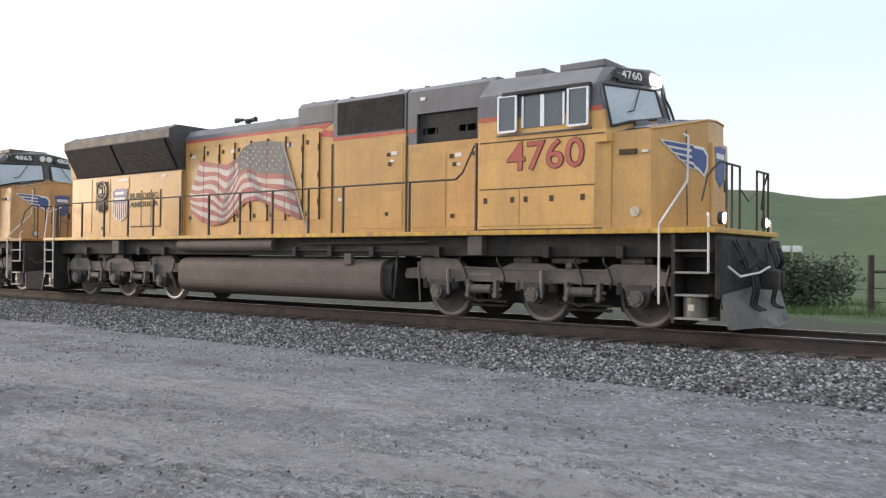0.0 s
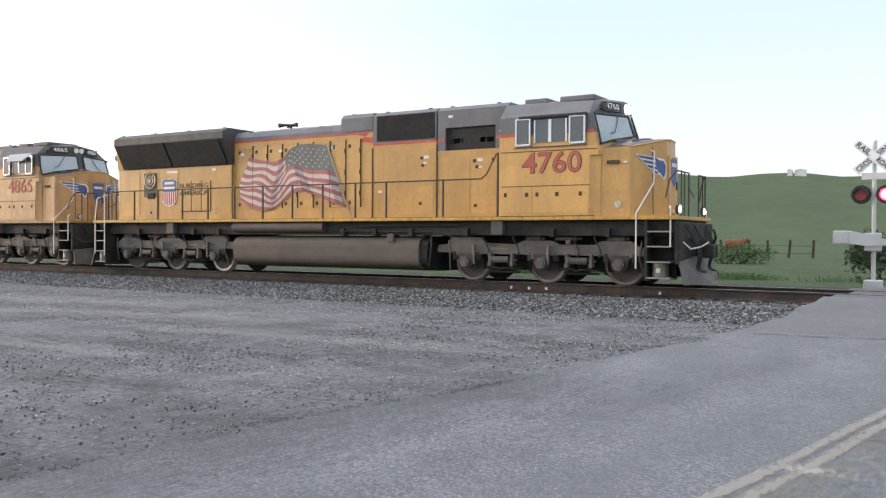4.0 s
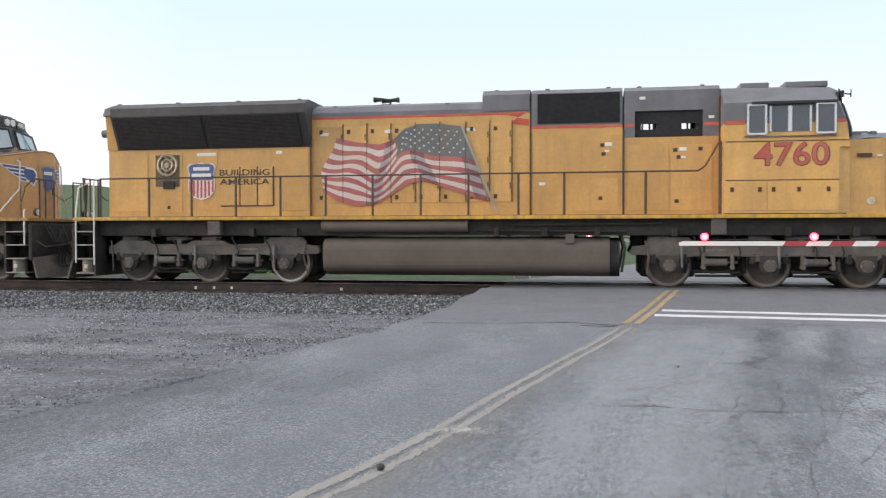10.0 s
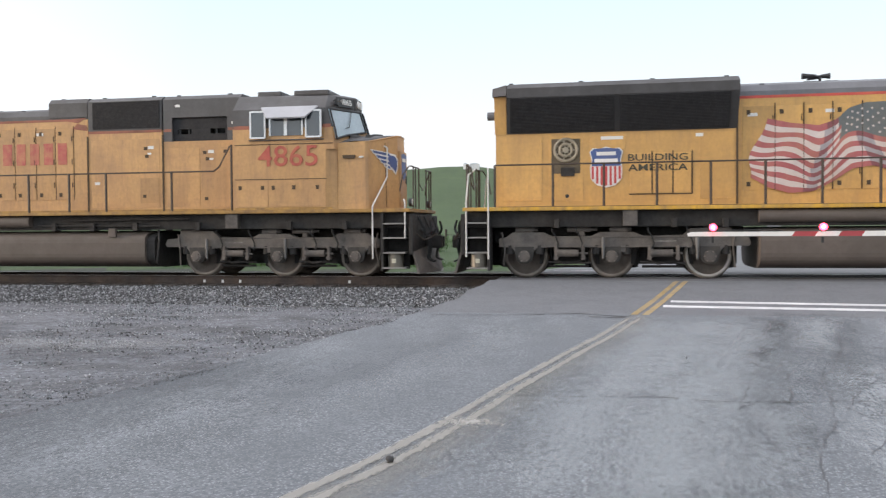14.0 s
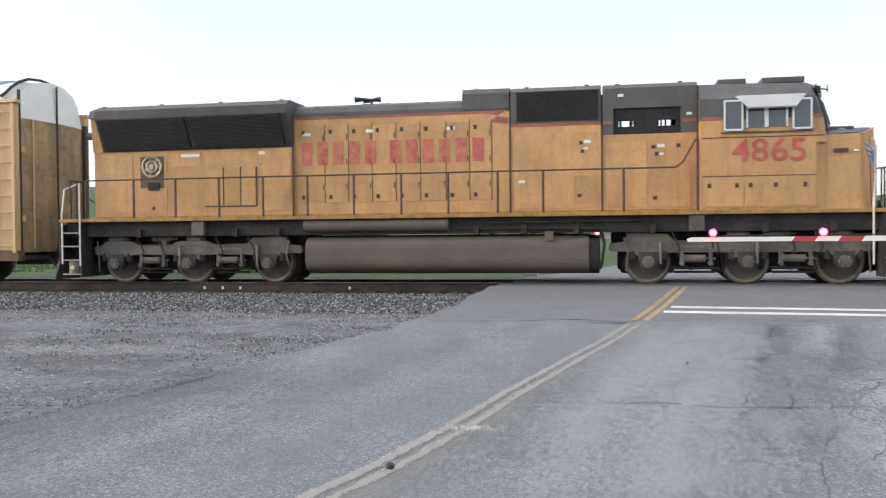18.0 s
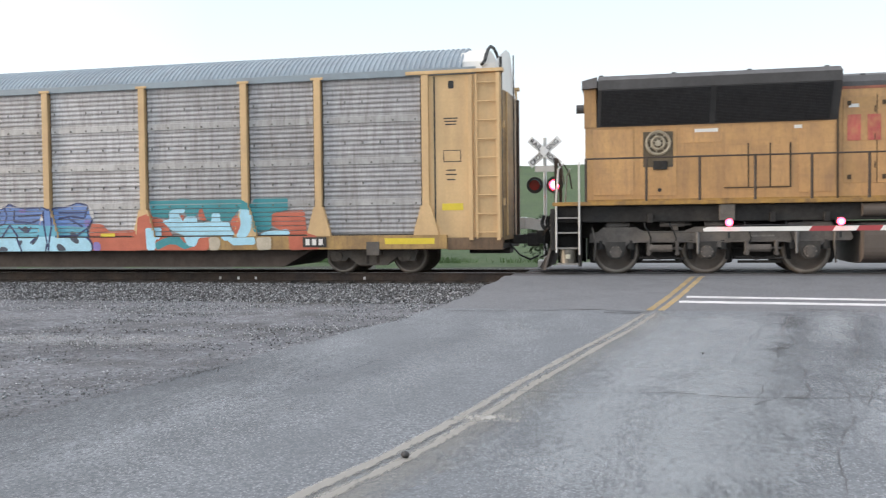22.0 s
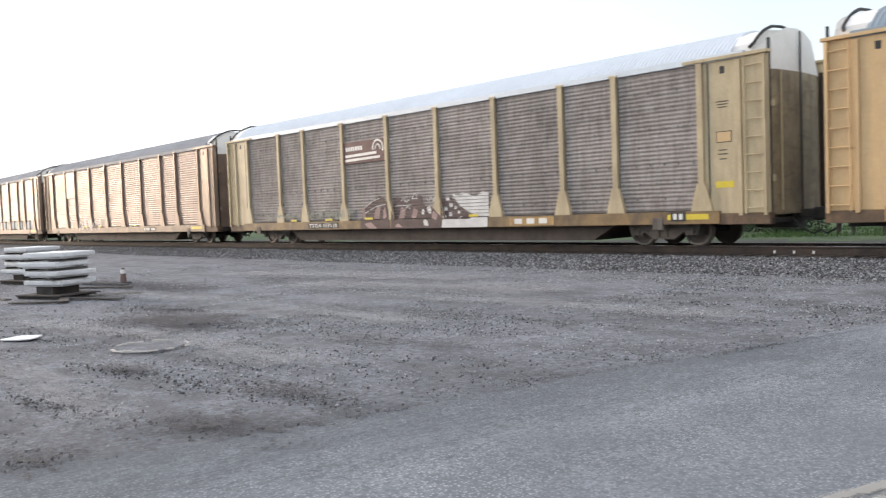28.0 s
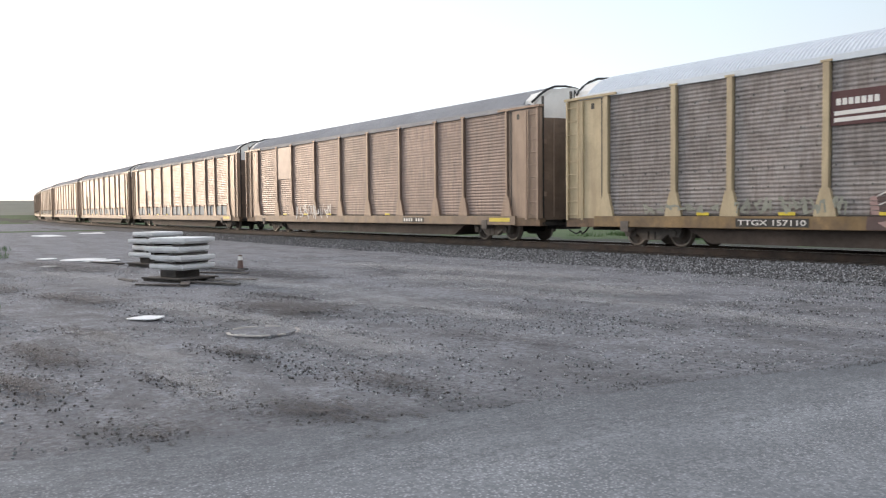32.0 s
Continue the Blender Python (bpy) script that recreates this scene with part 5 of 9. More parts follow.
        part("notice", made(box, 8.84, 8.94, *sorted((sgn * 1.35, sgn * 1.395)), 2.87, 2.91), white_paint, lo)
        # windscreen halves, cut to the line of the nose below
        q = [on_front(sgn * y, z, 0.045) for y, z in ((0.13, 3.60), (0.95, 3.46), (1.40, 3.34), (1.43, 3.58), (1.37, 4.06), (0.13, 4.10))]
        bm = bmesh.new()
        solid(bm, q, [(x - 0.035, y, z) for x, y, z in q])
        ws = part("windscreen", bm, screen_glass, lo, "slanted windscreen with a pale sky reflection in its colour")
        bm = bmesh.new()
        pipe(bm, [(x + 0.006, y, z) for x, y, z in q + q[:1]], 0.024)
        part("screen_gasket", bm, black_paint, ws)
        bm = bmesh.new()
        pipe(bm, [on_front(sgn * 0.55, 4.06, 0.07), on_front(sgn * 0.85, 3.66, 0.07), on_front(sgn * 1.0, 3.62, 0.07)], 0.010)
        part("wiper", bm, black_paint, ws)
    mat("number_red", (0.44, 0.085, 0.07), 0.55, 0, 1, 0.15, 0.05, (0.5, 0.24, 0.12), 0.35)
    if decorated:
        lettering("number_outline", number, 1.56, 0.53, mat("numeral_outline_paint", (0.10, 0.03, 0.028), 0.6, 0, 2, 0.15), lo, side(6.31, -1.5045, 2.675), "dark outline of the numerals", weight=0.022)
    lettering("cab_number", number, 1.52, 0.50, MATS["number_red"] if decorated else old_red, lo, side(6.33, -1.512, 2.69), "large red numerals", weight=0.004)
    lettering("cab_number", number, 1.52, 0.50, MATS["number_red"] if decorated else old_red, lo, pose(7.82, 1.508, 2.69, 90, 0, 180), "large red numerals")
    # nose: narrower than the cab, chamfered to its door, under a crowned grey deck
    plan = [(8.22, -1.39), (9.00, -1.38), (9.07, -1.34), (9.57, -0.36), (9.58, 0), (9.57, 0.36), (9.07, 1.34), (9.00, 1.38), (8.22, 1.39)]

    def crown(x, y):
        return 3.50 - 0.235 * min(1.0, abs(y) / 1.30) ** 1.7 - (0.03 if x < 8.5 else 0)
    lean = [(8.22 + (x - 8.22) * 0.965, y * 0.975) for x, y in plan]
    bm = bmesh.new()
    lower, upper = [bm.verts.new((x, y, 1.645)) for x, y in plan], [bm.verts.new((x, y, crown(x, y))) for x, y in lean]
    for k in range(len(plan) - 1):
        bm.faces.new((lower[k], lower[k + 1], upper[k + 1], upper[k]))
    part("nose", bm, pm, lo)
    bm = bmesh.new()
    rows = []
    for k in range(13):
        y = -1.34 + 2.68 * k / 12
        front = float(np.interp(abs(y), [0, 0.35, 1.30, 1.34], [9.50, 9.49, 9.03, 8.97]))
        rows.append([bm.verts.new((8.22 + (front - 8.22) * u, y, crown(8.22 + (front - 8.22) * u, y) + d)) for u, d in ((0, 0.0), (0.3, 0.012), (0.62, 0.012), (0.97, 0.008), (1.0, -0.05))])
    for a, b in zip(rows, rows[1:]):
        for k in range(4):
            bm.faces.new((a[k], a[k + 1], b[k + 1], b[k]))
    part("nose_top", bm, roof_paint, lo, "crowned grey nose deck", smooth=True)
    for sgn in (-1, 1):
        part("nose_lip", made(pipe, [(x, y, crown(x, y) - 0.012) for x, y in (lean[1:5] if sgn < 0 else lean[4:8])], 0.02), pm, lo)
    part("nose_door", made(box, 9.52, 9.60, -0.33, 0.33, 1.72, 3.1, 0.02), pm, lo)
    em = part("nose_shield", made(solid, [(9.606, y, z) for y, z in ((0, 2.36), (0.2, 2.5), (0.22, 2.9), (0.26, 3.02), (0, 3.06), (-0.26, 3.02), (-0.22, 2.9), (-0.2, 2.5))], [(9.60, y, z) for y, z in ((0, 2.36), (0.2, 2.5), (0.22, 2.9), (0.26, 3.02), (0, 3.06), (-0.26, 3.02), (-0.22, 2.9), (-0.2, 2.5))]), blue_paint, lo, "small blue shield emblem on the nose")
    part("shield_bar", made(box, 9.606, 9.609, -0.18, 0.18, 2.84, 2.93), white_paint, em)
    if decorated:
        part("nose_notice", made(rod, (8.72, -1.38, 1.92), (8.72, -1.400, 1.92), 0.085, 16), mat("weathered_notice", (0.52, 0.45, 0.34), 0.6, 0, 9, 0.3), lo)
    for sgn in (-1, 1):
        # wing emblem on the angled nose face
        e0, e1 = Vector((9.07, sgn * 1.34, 0)), Vector((9.57, sgn * 0.36, 0))
        u = (e1 - e0).normalized()
        nrm = Vector((u.y * -sgn, u.x * sgn, 0)) * -1
        if nrm.x < 0:
            nrm = -nrm

        def on(a, z, lift):
            q = e0 + u * (a * 1.10) + nrm * lift
            k = (z - 1.645) / 1.7
            return (8.22 + (q.x - 8.22) * (1 - 0.035 * k), q.y * (1 - 0.025 * k), z)

        def flat(pts, near, deep):
            bm = bmesh.new()
            solid(bm, [on(a, z, near) for a, z in pts], [on(a, z, deep) for a, z in pts])
            return bm

        wg = part("wing_emblem", flat([(0.62, 3.03), (0.90, 3.00), (0.985, 2.88), (0.975, 2.66), (0.90, 2.50), (0.80, 2.60), (0.66, 2.66), (0.58, 2.85)], 0.016, 0.006), white_paint, lo, "blue and white wing emblem")
        part("wing_field", flat([(0.66, 2.98), (0.88, 2.95), (0.95, 2.86), (0.94, 2.68), (0.89, 2.56), (0.81, 2.65), (0.72, 2.70), (0.66, 2.84)], 0.022, 0.014), blue_paint, wg)
        for k in range(4):
            z1, a0 = 3.08 - k * 0.105, 0.06 + k * 0.135
            part("wing_bar", flat([(a0, z1), (0.70, z1 - 0.05), (0.72, z1 - 0.155), (a0 + 0.10, z1 - 0.105)], 0.0145 + 0.0002 * k, 0.006), white_paint, wg)
            part("feather", flat([(a0 + 0.05, z1 - 0.022), (0.70, z1 - 0.07), (0.71, z1 - 0.132), (a0 + 0.115, z1 - 0.085)], 0.020, 0.013), blue_paint, wg)
        part("nose_seam", made(pipe, [on(0.57, 1.70, 0.0), on(0.57, 3.26, 0.0)], 0.012), dark_line, lo)
        part("ditch_lamp", made(rod, (9.98, sgn * 1.05, 1.80), (10.06, sgn * 1.05, 1.80), 0.10, 14), black_paint, lo)
        part("ditch_lens", made(rod, (10.06, sgn * 1.05, 1.80), (10.075, sgn * 1.05, 1.80), 0.082, 14), lamp_white if decorated else white_paint, lo, "lit ditch light" if decorated else "unlit ditch light")
    for sgn in (-1, 1):
        for x, w in ((8.45, 0.22), (8.85, 0.14)):
            part("nose_fitting", made(box, x, x + w, *sorted((sgn * 0.62, sgn * 0.85)), 3.38, 3.475, 0.02), roof_paint, lo)
    part("sand_hatch", made(rod, (8.9, 0, 3.42), (8.9, 0, 3.55), 0.16, 14), roof_paint, lo)
    part("nose_latch", made(box, 9.58, 9.62, 0.18, 0.26, 2.3, 2.5, 0.01), black_paint, lo)
    # decoration
    if decorated:
        wave_flag(lo, -0.988)
        shield(lo, -6.83, 2.08, 0.76, 0.94, -1.040)
        lettering("slogan", "BUILDING", 1.32, 0.155, mat("dark_green_lettering", (0.06, 0.055, 0.035), 0.6, 0, 3, 0.1), lo, side(-6.34, -1.038, 2.68), "dark slogan lettering", True)
        lettering("slogan", "AMERICA", 1.32, 0.155, MATS["dark_green_lettering"], lo, side(-6.34, -1.038, 2.45), "dark slogan lettering", True)
    else:
        # the road name as plain upright bars
        name_red = mat("weathered_name_red", (0.41, 0.085, 0.072), 0.6, 0, 2.5, 0.2, 0.1, (0.48, 0.25, 0.11), 0.6, (3, 1, 3), smear=((0.48, 0.25, 0.11), 0.4))
        x = -3.75
        for i in range(12):
            if i == 5:
                x += 0.22
                continue
            part("name_bar", made(decal, [(x, 2.90), (x + 0.27, 2.90), (x + 0.27, 3.46), (x, 3.46)], -0.972), name_red, lo)
            x += 0.405
        part("awning", made(solid, [(6.42, -1.50, 4.13), (7.86, -1.50, 4.13), (7.62, -1.76, 3.84), (6.66, -1.76, 3.84)], [(6.42, -1.50, 4.10), (7.86, -1.50, 4.10), (7.62, -1.74, 3.81), (6.66, -1.74, 3.81)]), mat("grey_awning_paint", (0.40, 0.40, 0.42), 0.5, 0, 2, 0.1), lo, "light metal window awning")
    # rust and dirt caught along the foot of the hood
    for sgn in (-1, 1):
        for x0, x1, y in ((-9.36, -3.97, 1.02), (-3.93, 1.40, 0.95), (1.44, 5.66, 1.0), (5.70, 8.2, 1.50)):
            part("base_seam", made(box, x0, x1, *sorted((sgn * y, sgn * (y + 0.007))), 1.645, 1.668 if decorated else 1.70), dark_line if decorated else old_stripe, lo)
    # handrails
    for sgn in (-1, 1):
        y = sgn * 1.47
        for x in (-9.35, -8.02, -6.88, -5.72, -4.57, -3.43, -2.27, -1.11, 0.02, 1.18, 2.22, 4.02):
            part("handrail_post", made(rod, (x, y, 1.60), (x, y, 2.61), 0.03, 6), rail_paint, lo)
        part("handrail_post", made(rod, (5.62, y, 1.60), (5.62, y, 3.25), 0.03, 6), rail_paint, lo)
        part("handrail", made(pipe, [(-9.35, y, 2.61), (5.15, y, 2.61), (5.30, y, 2.72), (5.58, y, 3.22)], 0.019), rail_paint, lo)
    # tank, reservoir, gear under the frame
    tank = []
    for k in range(44):
        a = 2 * math.pi * (k + 0.5) / 44
        c, s = math.cos(a), math.sin(a)
        tank.append((1.43 * math.copysign(abs(c) ** 0.42, c), 0.69 + 0.47 * math.copysign(abs(s) ** (0.55 if s < 0 else 0.4), s)))
    part("fuel_tank", made(extrude_x, tank, -3.52, 3.24), tank_grey, lo, "dusty grey fuel tank")
    part("tank_end", made(extrude_x, [(y * 0.94, 0.22 + (z - 0.22) * 0.96) for y, z in tank], 3.24, 3.46), under_black, lo)
    for sgn in (-1, 1):
        part("air_reservoir", made(rod, (-3.55, sgn * 1.335, 1.405), (0.0, sgn * 1.335, 1.405), 0.15, 20), tank_grey, lo)
        part("tank_filler", made(box, 2.25, 2.45, *sorted((sgn * 1.38, sgn * 1.46)), 1.0, 1.22, 0.015), tank_grey, lo)
        bm = bmesh.new()
        pipe(bm, [(0.2, sgn * 1.35, 1.30), (3.6, sgn * 1.35, 1.27)], 0.025)
        pipe(bm, [(0.9, sgn * 1.38, 1.42), (4.4, sgn * 1.38, 1.45)], 0.02)
        pipe(bm, [(3.5, sgn * 1.2, 1.2), (3.58, sgn * 1.32, 0.9), (3.5, sgn * 1.3, 0.35)], 0.03)
        part("air_pipe", bm, under_black, lo)
        for x in (-6.3, 5.6):
            part("jacking_pad", made(box, x - 0.16, x + 0.16, *sorted((sgn * 1.30, sgn * 1.475)), 1.20, 1.55, 0.01), truck_grey, lo)
        for x in (0.6, 1.7, 2.9, 4.6, 7.0, 8.4, -4.3, -5.4, -8.0):
            part("frame_bracket", made(box, x, x + 0.12, *sorted((sgn * 1.15, sgn * 1.40)), 1.16, 1.36, 0.01), under_black, lo)
    loco_truck(lo, 6.63, False)
    loco_truck(lo, -6.63, True)
    steps(lo, 9.42, 9.98, "front")
    steps(lo, -10.02, -9.50, "rear")
    end_gear(lo, 10.18, 1)
    end_gear(lo, -10.18, -1)
    bm = bmesh.new()
    rod(bm, (-9.40, -0.95, 3.80), (-9.58, -0.95, 3.80), 0.10, 12)
    part("marker_lamp", bm, roof_paint, lo)
    return lo


LOCO_1 = locomotive("4760", yellow, True, "yellow and grey six-axle diesel locomotive with a painted flag")
LOCO_2 = locomotive("4865", yellow_old, False, "faded dirty yellow six-axle diesel locomotive, second in line")
TRAIN += [(LOCO_1, 0.0), (LOCO_2, -21.46)]

# ---- autorack wagons ----
POSTS = [-11.4, -8.75, -6.85, -4.1, -1.35, 1.35, 4.1, 6.85, 8.75, 11.4]
BANDS = (1.72, 2.70, 3.68)


def panel_mesh(x0, x1, y, relief=1.0, banded=True):
    """A ribbed side sheet between two posts: level corrugations, three flat bolted bands."""
    sgn = -1 if y < 0 else 1
    prof, z = [], 0.96
    while z < 4.60:
        if banded and any(abs(z - b) < 0.11 for b in BANDS):
            b = next(b for b in BANDS if abs(z - b) < 0.11)
            prof += [(b - 0.085, 0.0), (b - 0.075, 0.028), (b + 0.075, 0.028), (b + 0.085, 0.0)]
            z = b + 0.13
            continue
        prof += [(z, 0.0), (z + 0.014, 0.0), (z + 0.040, 0.016), (z + 0.066, 0.019), (z + 0.094, 0.004)]
        z += 0.112
    prof.append((4.62, 0.0))
    gap = 0.128 if relief > 0.8 else 0.085
    bm = bmesh.new()
    rows = []
    for zz, d in prof:
        k = np.interp(zz, [0.9, 1.35], [0.16, 0.0])
        d *= relief
        rows.append((bm.verts.new((x0 + gap + k, y + sgn * d, zz)), bm.verts.new((x1 - gap - k, y + sgn * d, zz))))
    for (a, b), (p, q) in zip(zip(rows, rows[1:]), zip(prof, prof[1:])):
        bm.faces.new((a[0], a[1], b[1], b[0])).material_index = 2 if p[1] == q[1] == 0.028 else 0
    back = [bm.verts.new(p) for p in ((x0 + 0.02, y - sgn * 0.05, 0.94), (x1 - 0.02, y - sgn * 0.05, 0.94), (x1 - 0.02, y - sgn * 0.05, 4.64), (x0 + 0.02, y - sgn * 0.05, 4.64))]
    bm.faces.new(back).material_index = 1
    for b in BANDS if relief > 0.8 else ():
        n = max(3, int((x1 - x0) / 0.45))
        for i in range(n):
            x = x0 + 0.25 + (x1 - x0 - 0.5) * i / (n - 1)
            box(bm, x - 0.018, x + 0.018, *sorted((y + sgn * 0.026, y + sgn * 0.045)), b - 0.05, b - 0.012, mi=1)
    rnd = random.Random(int(x0 * 7))
    for row in (1.28, 2.18, 3.14, 4.10) if relief > 0.8 else ():
        n = max(3, int((x1 - x0) / 0.42))
        for i in range(n):
            x = x0 + 0.24 + (x1 - x0 - 0.48) * i / (n - 1)
            if rnd.random() < 0.8:
                box(bm, x - 0.011, x + 0.011, *sorted((y, y + sgn * 0.03)), row - 0.035, row + 0.035, mi=1)
    return bm


def rack_truck(car, cx):
    truck = part("truck", made(box, cx - 0.25, cx + 0.25, -1.0, 1.0, 0.34, 0.62, 0.03), under_black, car, "dark two-axle freight truck")
    for sgn in (-1, 1):
        ya, yb = sorted((sgn * 0.96, sgn * 1.12))
        out = [(-1.12, 0.52), (-1.10, 0.62), (-0.75, 0.64), (-0.45, 0.74), (0.45, 0.74), (0.75, 0.64), (1.10, 0.62), (1.12, 0.52), (1.05, 0.30), (0.68, 0.30), (0.62, 0.40), (0.35, 0.20), (-0.35, 0.20), (-0.62, 0.40), (-0.68, 0.30), (-1.05, 0.30)]
        part("side_frame", made(extrude_y, [(cx + a, z) for a, z in out], ya, yb), truck_grey, truck)
        for a in (-0.86, 0.86):
            part("bearing_cap", made(rod, (cx + a, sgn * 1.1, 0.42), (cx + a, sgn * 1.17, 0.42), 0.10, 10), truck_grey, truck)
        for a in (-0.13, 0.13):
            part("spring", made(rod, (cx + a, sgn * 1.04, 0.24), (cx + a, sgn * 1.04, 0.46), 0.09, 10), rail_rust, truck)
    for a in (-0.86, 0.86):
        wheelset(car, cx + a, 0.42, WHEEL_SMALL)


def arch(y, h=0.66):
    return 4.80 + h * max(0.0, 1 - abs(y / 1.56) ** 2.4)


def rack_roof(material):
    bm = bmesh.new()
    ys = [-1.56, -1.53, -1.42, -1.22, -0.9, -0.45, 0, 0.45, 0.9, 1.22, 1.42, 1.53, 1.56]
    xs, x = [], -12.25
    while x < 12.2:
        xs += [(x, 0.0), (x + 0.05, 0.0), (x + 0.066, 0.024), (x + 0.108, 0.024), (x + 0.124, 0.0)]
        x += 0.1245
    rows = [[bm.verts.new((x, y * (1 + l * 0.3), arch(y) + l - (0.03 if abs(y) > 1.55 else 0))) for y in ys] for x, l in xs]
    for a, b in zip(rows, rows[1:]):
        for i in range(len(ys) - 1):
            bm.faces.new((a[i], a[i + 1], b[i + 1], b[i]))
    bm.faces.new(rows[0])
    bm.faces.new(rows[-1][::-1])
    return bm


def autorack(label, panel, post, roof, door_top, sill=rack_sill, band=None, relief=1.0):
    """An enclosed two-deck car carrier, 26.5 m over the body."""
    car = thing("autorack_wagon", label, "railcar", "autorack wagons of the train")
    part("deck", made(box, -13.2, 13.2, -1.45, 1.45, 0.60, 0.72), under_black, car)
    part("centre_sill", made(extrude_y, [(-11.5, 0.60), (-8.5, 0.60), (-7.7, 0.17), (7.7, 0.17), (8.5, 0.60), (11.5, 0.60), (11.5, 0.70), (-11.5, 0.70)], -1.28, 1.28), mat("brown_girder_grime", (0.060, 0.045, 0.038), 0.8, 0, 1, 0.25, 0.1, (0.025, 0.02, 0.018), 0.5), car)
    part("inner_skin", made(box, -13.0, 13.0, -1.40, 1.40, 0.72, 4.62), mat("dark_rack_interior", (0.09, 0.085, 0.08), 0.8, 0, 1, 0.2), car)
    for sgn in (-1, 1):
        ya, yb = sorted((sgn * 1.42, sgn * 1.60))
        part("side_sill", made(box, -11.9, 11.9, ya, yb, 0.60, 0.93, 0.012), sill, car, "dirty side sill")
        part("roof_rail", made(box, -12.6, 12.6, *sorted((sgn * 1.46, sgn * 1.575)), 4.64, 4.80, 0.01), roof, car)
        for x0, x1 in zip(POSTS, POSTS[1:]):
            part("side_panel", panel_mesh(x0, x1, sgn * 1.50, relief, band is not None), [panel, mat("dark_cleat_steel", (0.12, 0.115, 0.105), 0.7, 0.2, 3, 0.2), band or panel], car)
            # thin black strip draws the shadow line between panel and sill
            part("panel_foot", made(box, x0 + 0.31, x1 - 0.31, *sorted((sgn * 1.50, sgn * 1.575)), 0.932, 0.952), under_black, car)
        for x in POSTS:
            bm = bmesh.new()
            w = 0.085 if relief > 0.8 else 0.055
            box(bm, x - w, x + w, *sorted((sgn * 1.46, sgn * 1.60)), 0.93, 4.70, 0.01)
            yy = sorted((sgn * 1.50, sgn * 1.605))
            extrude_y(bm, [(x - 0.30, 0.93), (x + 0.30, 0.93), (x + 0.28, 1.05), (x + 0.12, 1.62), (x - 0.12, 1.62), (x - 0.28, 1.05)], *yy)
            box(bm, x - 0.15, x + 0.15, *yy, 4.65, 4.71, 0.008)
            part("side_post", bm, post, car)
        for d in (-1, 1):
            a, b = sorted((d * 11.48, d * 13.18))
            part("corner_sheet", made(box, a, b, *sorted((sgn * 1.42, sgn * 1.53)), 0.86, 4.66, 0.012), post, car)
            part("corner_fold", made(box, *sorted((d * 12.42, d * 12.52)), *sorted((sgn * 1.53, sgn * 1.585)), 0.80, 4.60, 0.008), post, car)
            part("top_flange", made(box, *sorted((d * 10.95, d * 13.24)), *sorted((sgn * 1.40, sgn * 1.62)), 4.66, 4.74, 0.008), post, car)
            part("end_sill", made(box, *sorted((d * 11.9, d * 13.2)), *sorted((sgn * 1.3, sgn * 1.56)), 0.58, 0.86, 0.012), mat("grimy_end_sill", (0.17, 0.105, 0.06), 0.75, 0, 1.2, 0.25, 0.1, (0.05, 0.04, 0.032), 0.7, smear=((0.05, 0.04, 0.032), 0.4)), car)
            lad = part("ladder", made(rod, (d * 12.62, sgn * 1.60, 0.84), (d * 12.62, sgn * 1.60, 4.6), 0.02, 6), post, car)
            part("stile", made(box, *sorted((d * 13.08, d * 13.16)), *sorted((sgn * 1.53, sgn * 1.62)), 0.80, 4.64, 0.006), post, lad)
            for k in range(9):
                z = 0.98 + k * 0.43
                part("rung", made(rod, (d * 12.62, sgn * 1.605, z), (d * 13.1, sgn * 1.605, z), 0.017, 6), post, lad)
            part("corner_gap", made(box, *sorted((d * 11.60, d * 11.635)), *sorted((sgn * 1.53, sgn * 1.537)), 0.95, 4.62), black_paint, car)
            part("latch_hole", made(box, *sorted((d * 11.95, d * 12.08)), *sorted((sgn * 1.53, sgn * 1.535)), 4.32, 4.5), black_paint, car)
        for x in (-10.6, 10.1):
            part("jacking_pad", made(box, x - 0.16, x + 0.16, *sorted((sgn * 1.30, sgn * 1.62)), 0.46, 0.78, 0.01), truck_grey, car)
        part("safety_sticker", made(box, *((10.4, 11.6)), *sorted((sgn * 1.60, sgn * 1.604)), 0.72, 0.86), sticker_yellow, car)
        for x, w in ((-7.9, 0.42), (-5.35, 0.48), (-2.75, 0.5), (2.9, 0.4)):
            part("safety_sticker", made(box, x, x + w, *sorted((sgn * 1.606, sgn * 1.610)), 0.955, 1.035), sticker_yellow, car)
    part("roof", rack_roof(roof), roof, car, "ribbed sheet metal roof")
    for d in (-1, 1):
        plan = [(-1.42, 12.75), (-1.36, 13.12), (-1.0, 13.21), (-0.5, 13.25), (0, 13.27), (0.5, 13.25), (1.0, 13.21), (1.36, 13.12), (1.42, 12.75)]
        bm = bmesh.new()
        extrude_z(bm, [(d * x, y) for y, x in plan], 0.80, 4.30)
        dr = part("end_door", bm, mat("grimy_" + post.name, tuple(c * 0.62 for c in post.diffuse_color[:3]), 0.65, 0, 0.9, 0.2, 0.08, (0.10, 0.07, 0.05), 0.6, (2, 2, 0.4), smear=((0.10, 0.07, 0.05), 0.45)), car, "curved end doors of the wagon")
        bm = bmesh.new()
        lowr = [bm.verts.new((d * x, y, 4.30)) for y, x in plan]
        upr = [bm.verts.new((d * (x - 0.10), y * 0.97, max(4.34, arch(y * 1.05, 0.60)))) for y, x in plan]
        for i in range(len(plan) - 1):
            bm.faces.new((lowr[i], lowr[i + 1], upr[i + 1], upr[i]))
        bm.faces.new(upr)
        bm.faces.new(lowr)
        bm.faces.new((lowr[0], upr[0], upr[-1], lowr[-1]))
        part("door_top", bm, door_top, dr, "white upper part of the end doors")
